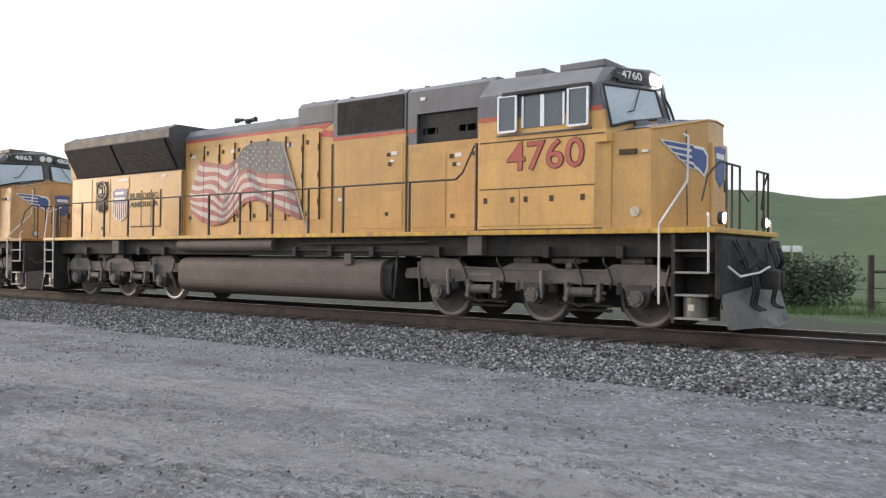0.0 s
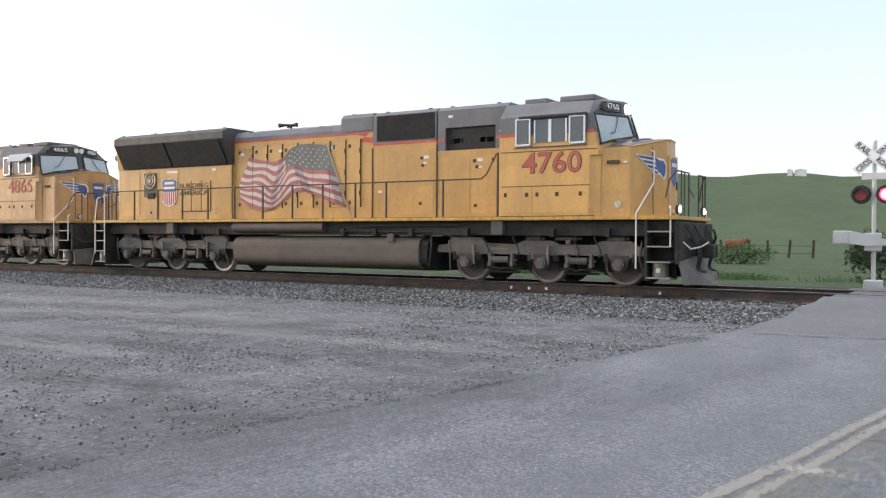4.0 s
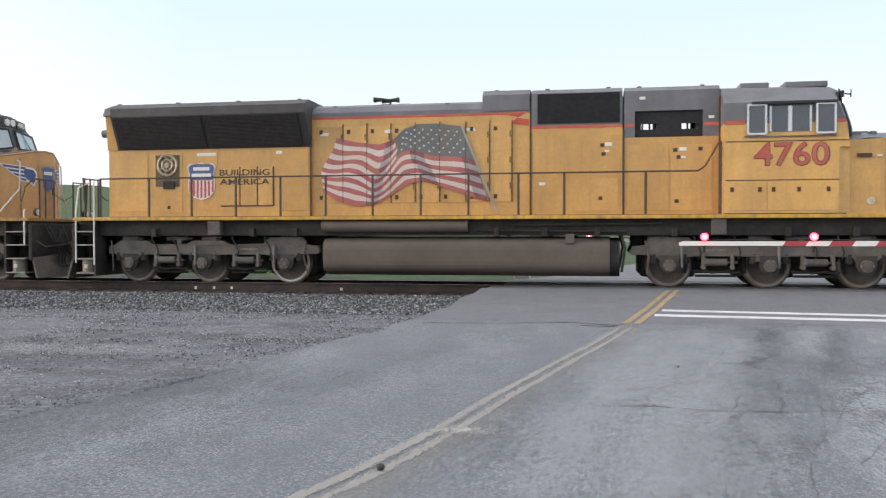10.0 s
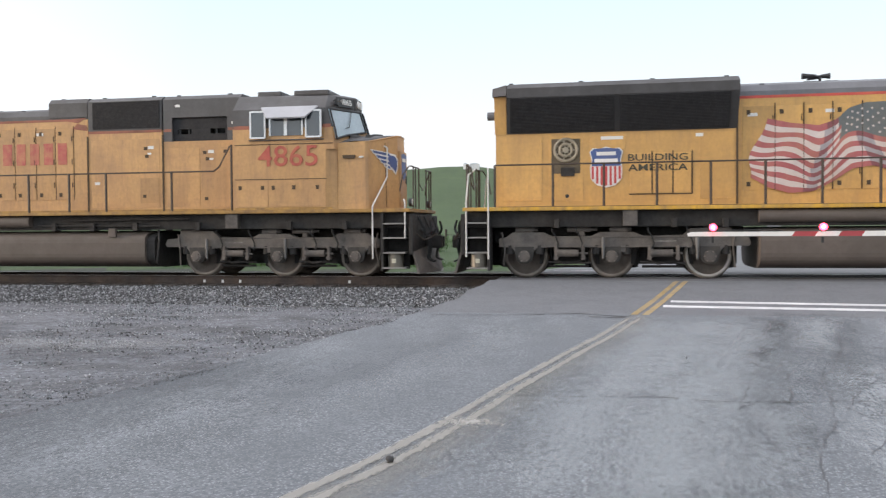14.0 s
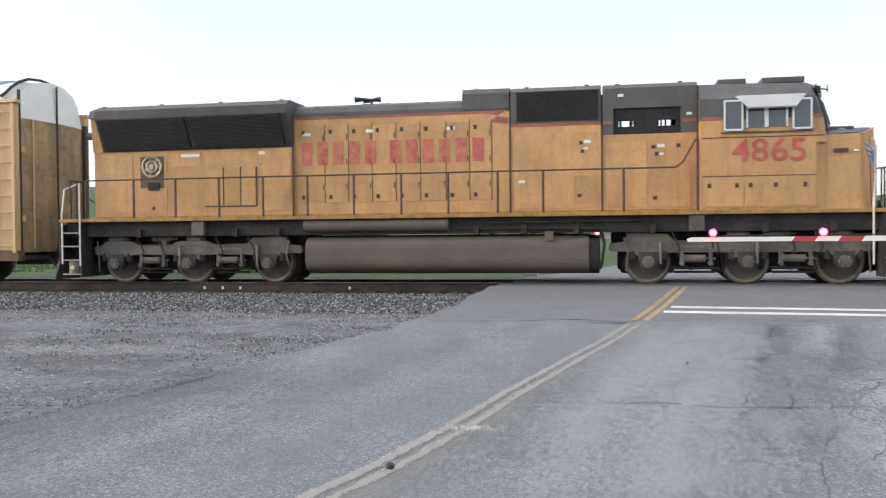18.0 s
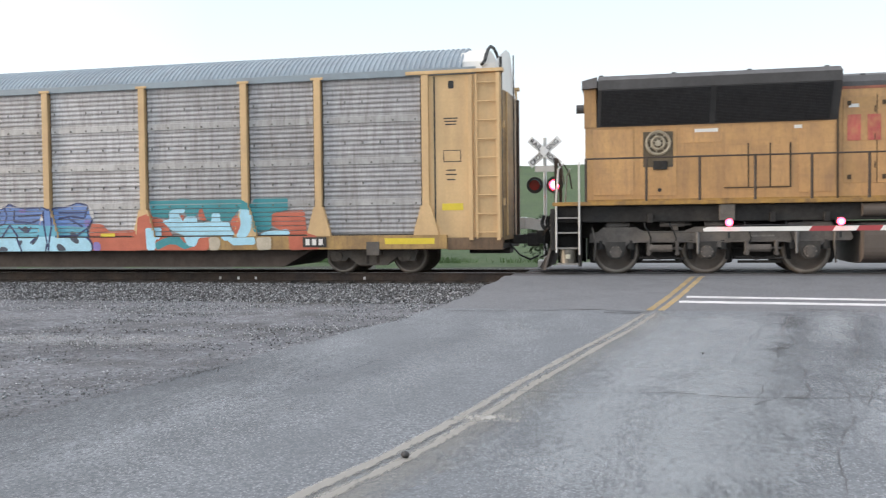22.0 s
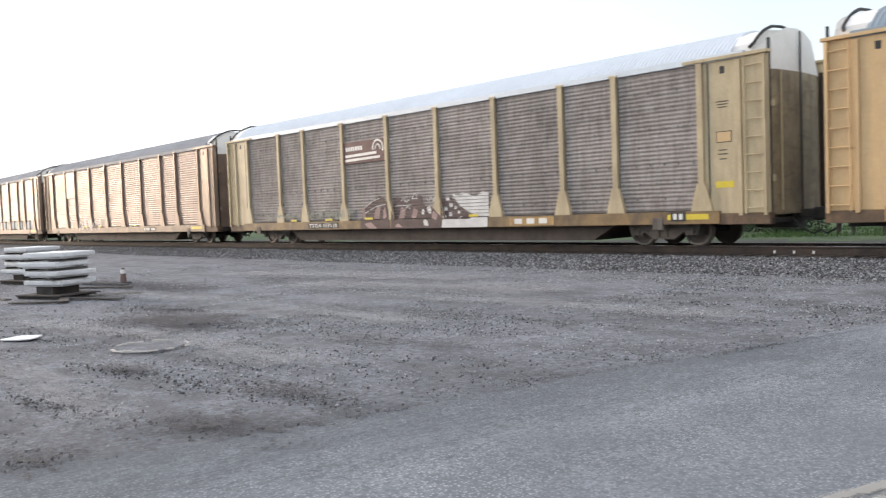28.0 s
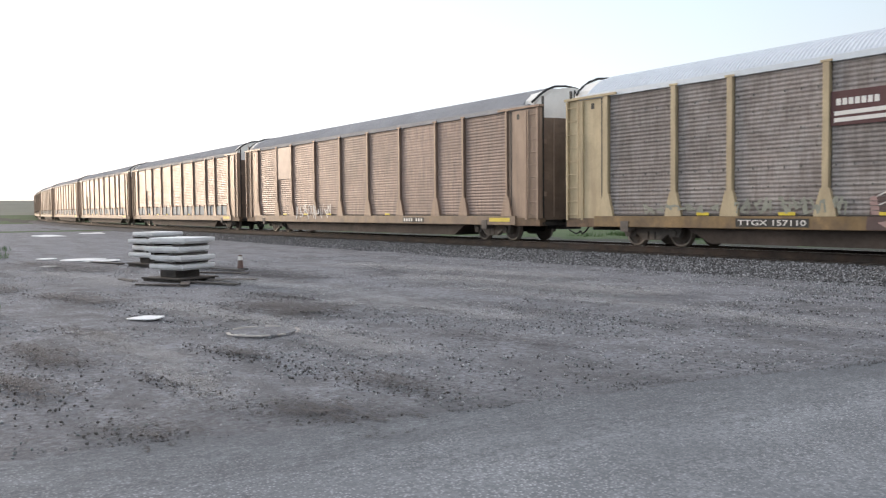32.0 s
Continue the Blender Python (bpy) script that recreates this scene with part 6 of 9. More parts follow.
        bm = bmesh.new()
        box(bm, *sorted((d * 13.265, d * 13.29)), -0.03, 0.03, 0.82, 5.30)
        part("door_seam", bm, black_paint, dr)
        part("door_edge", made(box, *sorted((d * 13.13, d * 13.19)), -1.42, -1.36, 0.82, 5.02), black_paint, dr, "black rubber door edge")
        part("door_edge", made(box, *sorted((d * 13.13, d * 13.24)), 1.34, 1.46, 0.82, 4.40), rail_paint, dr, "black rubber door edge")
        part("door_rod", made(rod, (d * 13.235, -0.95, 0.9), (d * 13.235, -0.95, 4.28), 0.022, 6), post, dr)
        for z in (1.6, 3.4):
            part("door_hinge", made(box, *sorted((d * 13.17, d * 13.24)), -1.37, -1.28, z, z + 0.16, 0.01), post, dr)
        bm = bmesh.new()
        ring = [(d * (12.74 if abs(y) > 1.5 else 12.80), y, arch(y, 0.70)) for y in (-1.52, -1.40, -1.2, -0.9, -0.5, 0, 0.5, 0.9, 1.2, 1.40, 1.52)]
        pipe(bm, ring, 0.04)
        part("arch_seal", bm, rubber, car)
        part("roof_hood", made(extrude_x, [(-1.45, 4.72), (-1.40, 4.95), (-1.1, 5.2), (-0.6, 5.36), (0, 5.42), (0.6, 5.36), (1.1, 5.2), (1.40, 4.95), (1.45, 4.72)], *sorted((d * 12.2, d * 12.75))), door_top, car)
        bm = bmesh.new()
        box(bm, *sorted((d * 13.1, d * 13.72)), -0.09, 0.09, 0.68, 0.90, 0.02)
        box(bm, *sorted((d * 13.6, d * 13.9)), -0.16, 0.16, 0.62, 0.94, 0.04)
        part("coupler", bm, under_black, car)
        part("draft_box", made(box, *sorted((d * 12.2, d * 13.2)), -0.35, 0.35, 0.45, 0.80, 0.02), under_black, car)
        bm = bmesh.new()
        pipe(bm, [(d * 13.2, -0.4, 0.7), (d * 13.45, -0.42, 0.42), (d * 13.7, -0.35, 0.30), (d * 13.9, -0.3, 0.40)], 0.025)
        part("air_hose", bm, rubber, car)
        rack_truck(car, d * 9.95)
    return car


def clip(pts, axis, at, above):
    """The part of an outline on one side of an upright (axis 0) or level (axis 1) line."""
    out = []
    for a, b in zip(pts, pts[1:] + pts[:1]):
        ia, ib = (a[axis] >= at) == above, (b[axis] >= at) == above
        if ia:
            out.append(a)
        if ia != ib:
            k = (at - a[axis]) / (b[axis] - a[axis])
            out.append((a[0] + (b[0] - a[0]) * k, a[1] + (b[1] - a[1]) * k))
    return out


def paint(bm, pts, lift, seed=1, waver=0.008, cut=0.2, mi=0):
    """Spray paint on a wagon side: on the sill, over the ribs of the panels and across the posts."""
    rnd = random.Random(seed)
    pts = softened(list(pts), rnd, waver, cut * 0.2)

    def lay(q, y):
        if len(q) > 2 and abs(sum(a[0] * b[1] - b[0] * a[1] for a, b in zip(q, q[1:] + q[:1]))) > 0.0006:
            decal(bm, q, y - lift, mi, 0.0008)
    lay(clip(pts, 1, 0.93, False), -1.6065)
    top, x0, x1 = max(p[1] for p in pts), min(p[0] for p in pts), max(p[0] for p in pts)

    def half(z):
        return float(np.interp(z, [0.93, 1.05, 1.62, 1.63], [0.30, 0.28, 0.12, 0.085]))
    z = 0.952
    while z < top:
        z1 = z + 0.112
        strip = clip(clip(pts, 1, z + 0.014, True), 1, z1 - 0.004, False)
        if len(strip) > 2:
            hw, edge = half((z + z1) / 2), x0 - 1
            for x in POSTS + [99.0]:
                lay(clip(clip(strip, 0, edge, True), 0, x - hw, False), -1.5305)
                edge = x + hw
        z = z1
    for x in POSTS:
        if x0 < x + 0.3 and x1 > x - 0.3:
            for za, zb in ((0.93, 1.10), (1.10, 1.28), (1.28, 1.46), (1.46, 1.62), (1.62, 3.0)):
                hw = half(zb) + (0.02 if zb < 1.6 else 0)
                lay(clip(clip(clip(clip(pts, 1, za, True), 1, zb, False), 0, x - hw, True), 0, x + hw, False), -1.6085)


def stroke(a, b, wa, wb, bend=0.0):
    """A tapering, slightly bowed line of paint from a to b."""
    n_ = Vector((b[1] - a[1], a[0] - b[0])).normalized()
    m_ = ((a[0] + b[0]) / 2 + n_.x * bend, (a[1] + b[1]) / 2 + n_.y * bend)
    w = (wa + wb) / 2
    return [(a[0] - n_.x * wa, a[1] - n_.y * wa), (m_[0] - n_.x * w, m_[1] - n_.y * w), (b[0] - n_.x * wb, b[1] - n_.y * wb),
            (b[0] + n_.x * wb, b[1] + n_.y * wb), (m_[0] + n_.x * w, m_[1] + n_.y * w), (a[0] + n_.x * wa, a[1] + n_.y * wa)]


def sprayed(car, shapes, material, name, lift, label, seed=1, waver=0.008, cut=0.2):
    for k, q in enumerate(shapes):
        part(name, made(paint, q, lift + 0.00025 * k, seed + k, waver, cut), material, car, label)


def lines(car, ways, w, material, name, lift, label, seed=1):
    for n_, way in enumerate(ways):
        bm = bmesh.new()
        for k, (a, b) in enumerate(zip(way, way[1:])):
            paint(bm, stroke(a, b, w, w * 0.85), lift + 0.0012 * (n_ % 3) + 0.00025 * k, seed + 9 * n_ + k, 0.003, 0.12)
        part(name, bm, material, car, label)


def softened(pts, rnd, waver, r):
    """Rounds the corners of a sprayed outline by a fixed radius and makes its edge waver."""
    out = []
    for p, a, b in zip(pts, pts[-1:] + pts[:-1], pts[1:] + pts[:1]):
        for q in (a, b):
            l = math.hypot(q[0] - p[0], q[1] - p[1])
            k = min(0.35, r / max(l, 1e-6))
            out.append((p[0] + (q[0] - p[0]) * k + rnd.uniform(-waver, waver), p[1] + (q[1] - p[1]) * k + rnd.uniform(-waver, waver)))
    return out


def bars(car, x0, x1, z, h, n, back, front, y, name, label):
    """Unreadable or withheld writing as plain bars on a plate."""
    p = part(name, made(box, x0, x1, y, y + 0.004, z, z + h), back, car, label)
    bm = bmesh.new()
    w = (x1 - x0) / (n + 0.6)
    for i in range(n):
        a = x0 + w * (i + 0.45)
        if n > 6 and i == 4:
            continue
        decal(bm, [(a, z + h * 0.2), (a + w * 0.62, z + h * 0.2), (a + w * 0.62, z + h * 0.82), (a, z + h * 0.82)], y - 0.006)
    tagged(part("writing_bar", bm, front, p), kind="stuff")


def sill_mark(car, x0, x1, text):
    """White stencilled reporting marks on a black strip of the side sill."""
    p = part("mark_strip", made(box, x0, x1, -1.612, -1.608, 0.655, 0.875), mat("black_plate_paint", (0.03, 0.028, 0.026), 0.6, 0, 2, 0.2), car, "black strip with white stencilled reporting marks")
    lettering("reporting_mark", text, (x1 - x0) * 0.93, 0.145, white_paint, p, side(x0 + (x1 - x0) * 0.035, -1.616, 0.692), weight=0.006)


def scribble(car, x0, x1, z0, z1, n, material, seed, name):
    rnd = random.Random(seed)
    bm = bmesh.new()
    w = (x1 - x0) / n
    for i in range(n):
        a = x0 + w * i
        pts = [(a + rnd.uniform(-0.1, 1.1) * w, z0 + rnd.random() ** (0.5 if k % 2 else 1.8) * (z1 - z0)) for k in range(5)]
        for k, ((xa, za), (xb, zb)) in enumerate(zip(pts, pts[1:])):
            n_ = Vector((zb - za, xa - xb))
            n_ = n_.normalized() * rnd.uniform(0.022, 0.05)
            decal(bm, [(xa - n_.x, za - n_.y), (xb - n_.x * 0.6, zb - n_.y * 0.6), (xb + n_.x * 0.6, zb + n_.y * 0.6), (xa + n_.x, za + n_.y)], -1.606 - 0.0015 * k, 0, 0.001)
    tagged(part(name, bm, material, car), "sprayed scribble that spells nothing", kind="stuff")


def racks():
    # first wagon: grey panels, orange-tan posts, blue and orange graffiti
    b = autorack("orange-tan autorack wagon with grey ribbed panels and graffiti", galv, rack_tan, galv_roof, white_paint, rack_sill, mat("pale_galvanised_band", (0.42, 0.41, 0.405), 0.55, 0.25, 0.8, 0.14, 0.06, (0.24, 0.225, 0.21), 0.55, (4, 1, 1), smear=((0.20, 0.185, 0.17), 0.4)))
    p = part("emblem_panel", made(box, -8.65, -6.95, -1.575, -1.53, 2.82, 4.62, 0.01), rack_tan, b)
    shield(b, -7.80, 3.00, 1.16, 1.50, -1.590)
    sprayed(b, [[(-2.33, 0.6), (-2.35, 0.92), (-2, 0.94), (-1.85, 1.28), (-1.68, 1.48), (-1.55, 1.43), (-1.57, 0.6)], [(2.62, 0.59), (2.51, 0.99), (2.59, 1.31), (2.88, 1.27), (3.07, 1.09), (3.88, 1.13), (3.93, 0.59)], [(3.44, 0.6), (3.44, 0.91), (3.9, 0.98), (3.94, 1.44), (4.23, 1.51), (4.63, 1.36), (4.88, 0.96), (5.07, 0.6)], [(4.28, 0.78), (5.07, 0.91), (5.49, 0.91), (5.95, 0.96), (5.86, 0.6), (4.37, 0.6)], [(5.07, 1.47), (5.21, 1.44), (5.21, 1.13), (5.02, 1.31)], [(5.58, 1.58), (5.68, 1.68), (5.79, 1.49), (5.77, 1.31), (5.58, 1.36)], [(6.42, 1.31), (6.56, 1.47), (6.74, 1.36), (6.74, 1.13), (6.6, 0.96), (6.46, 1.13)], [(7.53, 1.51), (8.36, 1.56), (8.42, 1.02), (8.73, 0.91), (8.77, 0.6), (8, 0.6), (8, 0.91), (7.72, 1.08), (7.53, 1.18)]], spray_orange, "orange_field", 0.0, "orange-red sprayed field", 1, 0.012)
    sprayed(b, [[(4.24, 1.84), (5.07, 1.88), (5.72, 1.84), (6.14, 1.86), (6.74, 1.84), (7, 1.71), (7.08, 1.87), (7.93, 1.86), (7.96, 1.56), (7.54, 1.5), (7.5, 1.1), (7.09, 1.02), (7.02, 1.36), (6.95, 1.58), (6.63, 1.58), (6.43, 1.31), (6.16, 1.33), (6.14, 1.51), (5.93, 1.51), (5.93, 1.3), (5.79, 1.33), (5.68, 1.67), (5.58, 1.58), (5.54, 1.44), (5.23, 1.45), (5.21, 1.64), (4.93, 1.64), (4.75, 1.54), (4.77, 1.4), (4.3, 1.44)], [(4.42, 0.8), (4.7, 0.91), (5.07, 0.96), (5.26, 0.78), (5.49, 0.71), (5.21, 0.61), (5.02, 0.73), (4.79, 0.76), (4.53, 0.62), (4.42, 0.62)]], spray_teal, "teal_field", 0.002, "teal sprayed field", 3, 0.012)
    sprayed(b, [[(4.16, 1.17), (4.57, 1.17), (4.57, 0.89), (4.43, 0.86), (4.43, 0.61), (4.18, 0.61)], [(4.77, 1.55), (4.93, 1.64), (5.22, 1.64), (5.22, 1.53), (5.03, 1.51), (5.17, 1.31), (5.23, 1.44), (5.53, 1.44), (5.53, 1.29), (5.93, 1.29), (5.93, 1.51), (6.17, 1.51), (6.17, 1.3), (6.42, 1.29), (6.44, 1.1), (6.58, 0.96), (6.32, 0.81), (6.18, 0.95), (5.63, 0.91), (5.53, 0.69), (5.31, 0.71), (5.21, 0.95), (4.88, 1.08), (4.58, 1.33), (4.79, 1.37)], [(6.63, 1.59), (6.98, 1.59), (7.05, 1.36), (7, 1.09), (6.89, 0.91), (6.61, 0.91), (6.74, 1.18), (6.74, 1.4)], [(6.81, 0.91), (7.11, 0.91), (7.11, 0.72), (6.51, 0.72), (6.32, 0.9)], [(7.35, 1.05), (7.95, 1.1), (8.01, 0.96), (7.17, 0.95)]], spray_sky, "pale_stroke", 0.004, "pale blue sprayed stroke", 7)
    sprayed(b, [[(5.88, 0.91), (6.14, 0.93), (6.21, 0.78), (6.14, 0.6), (5.9, 0.6)], [(7.14, 0.91), (7.53, 0.91), (7.53, 0.6), (7.16, 0.6)]], mat("putty_spray", (0.46, 0.40, 0.31), 0.7, 0, 2, 0.2, 0.1), "putty_field", 0.003, "dull putty-coloured sprayed patch", 9)
    # the blue piece: banded fill from pale foot to blue top, dark contour, lines and eyes; it spells nothing
    navy = mat("navy_outline_spray", (0.02, 0.035, 0.11), 0.6, 0, 2, 0.2)
    blob = part("blue_blob", made(paint, [(-1.55, 0.6), (-1.64, 0.94), (-1.49, 1.62), (-1.25, 1.75), (-1.1, 1.63), (-0.6, 1.67), (-0.25, 1.76), (0.02, 1.72), (0.2, 1.86), (0.36, 1.76), (0.7, 1.73), (1.2, 1.76), (1.38, 1.67), (1.54, 1.73), (1.88, 1.75), (2.21, 1.84), (2.5, 1.78), (2.69, 1.55), (2.62, 1.31), (2.5, 1.19), (2.51, 0.99), (2.67, 0.82), (2.69, 0.6)], 0.002, 11, 0.004), navy, b, "blue and cyan sprayed piece with a dark contour")
    tagged(blob, kind="stuff")
    for shape, paint_, d in (([(-1.5, 0.6), (-1.59, 0.94), (-1.44, 1.6), (-1.26, 1.7), (-1.1, 1.59), (-0.6, 1.62), (-0.25, 1.71), (0.02, 1.67), (0.2, 1.81), (0.34, 1.72), (0.7, 1.68), (1.2, 1.71), (1.38, 1.62), (1.54, 1.68), (1.88, 1.7), (2.21, 1.8), (2.47, 1.74), (2.64, 1.54), (2.57, 1.32), (2.44, 1.19), (2.45, 0.98), (2.6, 0.8), (2.63, 0.6)], spray_blue, 0.003),
                             ([(-1.57, 0.91), (-1.52, 1.27), (-0.65, 1.23), (0.05, 1.32), (1.25, 1.25), (2.02, 1.23), (2.45, 1.19), (2.46, 0.93), (1.49, 0.96), (0.45, 0.93), (-0.6, 0.95)], spray_cyan, 0.004),
                             ([(-1.5, 0.59), (-1.57, 0.92), (-0.6, 0.96), (0.45, 0.94), (1.49, 0.97), (2.45, 0.94), (2.62, 0.8), (2.63, 0.59)], spray_sky, 0.0045)):
        part("fill", made(paint, shape, d, 12, 0.006), paint_, blob)
    lines(blob, [[(-1.25, 1.67), (-1.26, 1.36), (-0.6, 1.23), (-0.53, 0.75), (-0.4, 0.59)], [(-1.3, 1.19), (-1.29, 0.96), (-0.65, 0.95)], [(-0.6, 1.53), (-0.61, 1.23)], [(-0.3, 1.23), (0.05, 1.31), (0.12, 1.53), (0.05, 1.72)], [(-0.28, 0.89), (-0.12, 0.59)], [(-0.05, 0.94), (0.2, 1.28), (0.45, 0.94), (0.6, 0.59)], [(0.35, 1.67), (0.32, 1.36), (0.85, 1.33), (1.15, 1.43)], [(0.45, 1.23), (0.7, 1.06), (0.85, 1.23)], [(0.85, 0.8), (1.12, 1.01)], [(1.25, 1.67), (1.27, 1.26), (1.35, 0.8), (1.3, 0.59)], [(1.47, 1.67), (1.49, 1.23), (1.4, 0.8), (1.38, 0.59)], [(1.59, 0.97), (2.16, 0.98), (2.45, 1.16)], [(1.64, 1.43), (2.02, 1.48), (2.4, 1.43), (2.5, 1.72)], [(1.92, 1.43), (2.35, 1.21)], [(-1.2, 1.62), (-0.05, 1.6)], [(0.45, 1.5), (1.2, 1.53)], [(1.64, 1.58), (2.45, 1.58)]], 0.027, navy, "contour", 0.006, "", 20)
    for shapes, paint_, d in (([[(-1.2, 0.6), (-1.15, 0.72), (-1, 0.72), (-0.9, 0.6)], [(-0.1, 0.6), (-0.03, 0.72), (0.15, 0.7), (0.2, 0.6)], [(-0.4, 1.31), (-0.25, 1.32), (-0.23, 1.21), (-0.35, 1.16)], [(0.55, 1.19), (0.7, 1.26), (0.77, 1.16), (0.65, 1.06)], [(0.88, 0.77), (1.12, 1.05), (1.1, 0.94), (0.95, 0.75)], [(0.45, 0.87), (0.65, 0.87), (0.55, 0.72)], [(1.61, 0.75), (1.73, 0.79), (1.9, 0.65), (1.88, 0.6), (1.66, 0.6)], [(1.97, 1.09), (2.09, 1.1), (2.31, 0.82), (2.21, 0.77), (2.02, 0.89)]], mat("dusk_spray", (0.045, 0.06, 0.09), 0.6, 0, 2, 0.2), 0.0075),
                              ([[(-0.48, 1.68), (-0.25, 1.78), (0.02, 1.76), (0, 1.7), (-0.25, 1.72)], [(2.51, 1.77), (2.67, 1.6), (2.67, 1.4), (2.57, 1.45)], [(-0.38, 1.32), (-0.25, 1.33), (-0.25, 1.23), (-0.33, 1.23)], [(1.1, 1.48), (1.27, 1.45), (1.25, 1.36), (1.12, 1.37)]], spray_white, 0.008), ([[(-0.8, 1.6), (-0.65, 1.62), (-0.63, 1.26), (-0.78, 1.28)], [(2.4, 1.4), (2.59, 1.36), (2.5, 1.21), (2.38, 1.26)], [(2.69, 0.84), (2.88, 0.8), (2.9, 0.6), (2.69, 0.6)], [(0.45, 1.67), (0.7, 1.7), (0.7, 1.6), (0.5, 1.58)]], mat("lilac_spray", (0.22, 0.17, 0.42), 0.6, 0, 2, 0.2), 0.0055)):
        for k, q in enumerate(shapes):
            part("accent", made(paint, q, d, 60 + k, 0.004), paint_, blob)
    scribble(b, -6.7, -3.75, 0.98, 1.68, 17, mat("smeared_black_spray", (0.10, 0.095, 0.09), 0.7, 0, 6, 0.4, 0.2), 3, "black_scribble")
    scribble(b, -10.9, -10.1, 1.0, 1.5, 3, spray_white, 8, "white_scribble")
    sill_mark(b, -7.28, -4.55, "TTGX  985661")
    bars(b, 8.35, 8.95, 0.66, 0.24, 3, MATS["black_plate_paint"], white_paint, -1.624, "data_plate", "small black data plate")
    notice_set(b)
    # second wagon: brown weathered panels, pale yellow posts
    c = autorack("pale yellow autorack wagon with weathered brown panels and graffiti", brown_panel, rack_cream, galv_white, white_paint, mat("grimy_dark_sill", (0.22, 0.14, 0.06), 0.6, 0, 1, 0.3, 0.1, (0.06, 0.045, 0.04), 0.8, (1.5, 1, 1)))
    p = part("brand_panel", made(box, -3.99, -1.46, -1.560, -1.53, 3.10, 3.92, 0.006), sign_brown, c, "brown panel with plain white bars and a curl")
    bm = bmesh.new()
    for i in range(7):
        decal(bm, [(-3.85 + 0.155 * i, 3.58), (-3.85 + 0.155 * i + 0.115, 3.58), (-3.85 + 0.155 * i + 0.115, 3.74), (-3.85 + 0.155 * i, 3.74)], -1.566)
    decal(bm, [(-3.9, 3.34), (-1.95, 3.38), (-1.95, 3.48), (-3.9, 3.44)], -1.566)
    decal(bm, [(-3.9, 3.18), (-1.75, 3.22), (-1.75, 3.31), (-3.9, 3.28)], -1.566)
    for k in range(9):
        a0, a1 = -0.4 + k * 0.42, -0.4 + (k + 1) * 0.42
        for r, t in ((0.27, 0.07), (0.12, 0.05)):
            decal(bm, [(-1.86 + r * math.cos(a0), 3.58 + r * math.sin(a0)), (-1.86 + (r + t) * math.cos(a0), 3.58 + (r + t) * math.sin(a0)), (-1.86 + (r + t) * math.cos(a1), 3.58 + (r + t) * math.sin(a1)), (-1.86 + r * math.cos(a1), 3.58 + r * math.sin(a1))], -1.567)
    tagged(part("white_mark", bm, white_paint, p), "plain white bars and curl for the lettering", kind="stuff")
    mauve = mat("brown_mauve_spray", (0.10, 0.065, 0.06), 0.7, 0, 2, 0.2)
    rose = mat("dusty_rose_spray", (0.36, 0.24, 0.22), 0.7, 0, 2, 0.2)
    sprayed(c, [[(-3.06, 0.62), (-2.98, 1.36), (-2.81, 1.47), (-1.91, 1.83), (-1.41, 1.63), (-1.33, 1.32), (-1.26, 0.61)], [(-1.2, 0.61), (-1.15, 1.32), (-1.12, 1.71), (-0.69, 1.73), (-0.34, 1.52), (-0.01, 1.79), (0.47, 1.78), (0.6, 1.4), (1.16, 1.27), (1.49, 1), (1.57, 0.61)], [(1.49, 0.9), (1.49, 1.62), (1.89, 1.67), (2.21, 1.45), (2.7, 1.12), (3.14, 0.99), (2.98, 0.88)]], mauve, "dark_blob", 0.001, "dark brown sprayed mass with pale lines", 31, 0.012)
    sprayed(c, [[(-2.36, 0.93), (-2.14, 1.34), (-1.86, 1.48), (-1.97, 0.93)], [(-3.03, 1.36), (-2.98, 0.94), (-2.75, 0.94), (-2.87, 1.43)], [(-0.84, 0.92), (-0.66, 1.38), (-0.43, 1.3), (-0.52, 0.92)], [(-0.11, 0.98), (0.03, 1.36), (0.26, 1.22), (0.12, 0.94)], [(0.95, 1), (1.14, 1.2), (1.37, 1.06), (1.28, 0.87)], [(-2.81, 0.79), (-2.36, 0.86), (-2.02, 0.61), (-2.47, 0.61)], [(-0.98, 0.67), (-0.8, 0.8), (-0.52, 0.64)], [(-1.74, 1.26), (-1.52, 1.43), (-1.41, 1.03), (-1.63, 0.96)]], rose, "rose_flare", 0.003, "dusty rose sprayed flare", 35, 0.008)
    sprayed(c, [[(2.01, 1.75), (2.38, 1.65), (2.5, 1.78), (2.86, 1.7), (3.18, 1.6), (3.47, 1.77), (3.75, 1.73), (3.75, 0.6), (1.55, 0.6), (1.58, 0.88), (2.94, 0.89), (3.1, 1.01), (2.38, 1.35)]], spray_white, "white_field", 0.002, "worn white sprayed field", 41, 0.015)
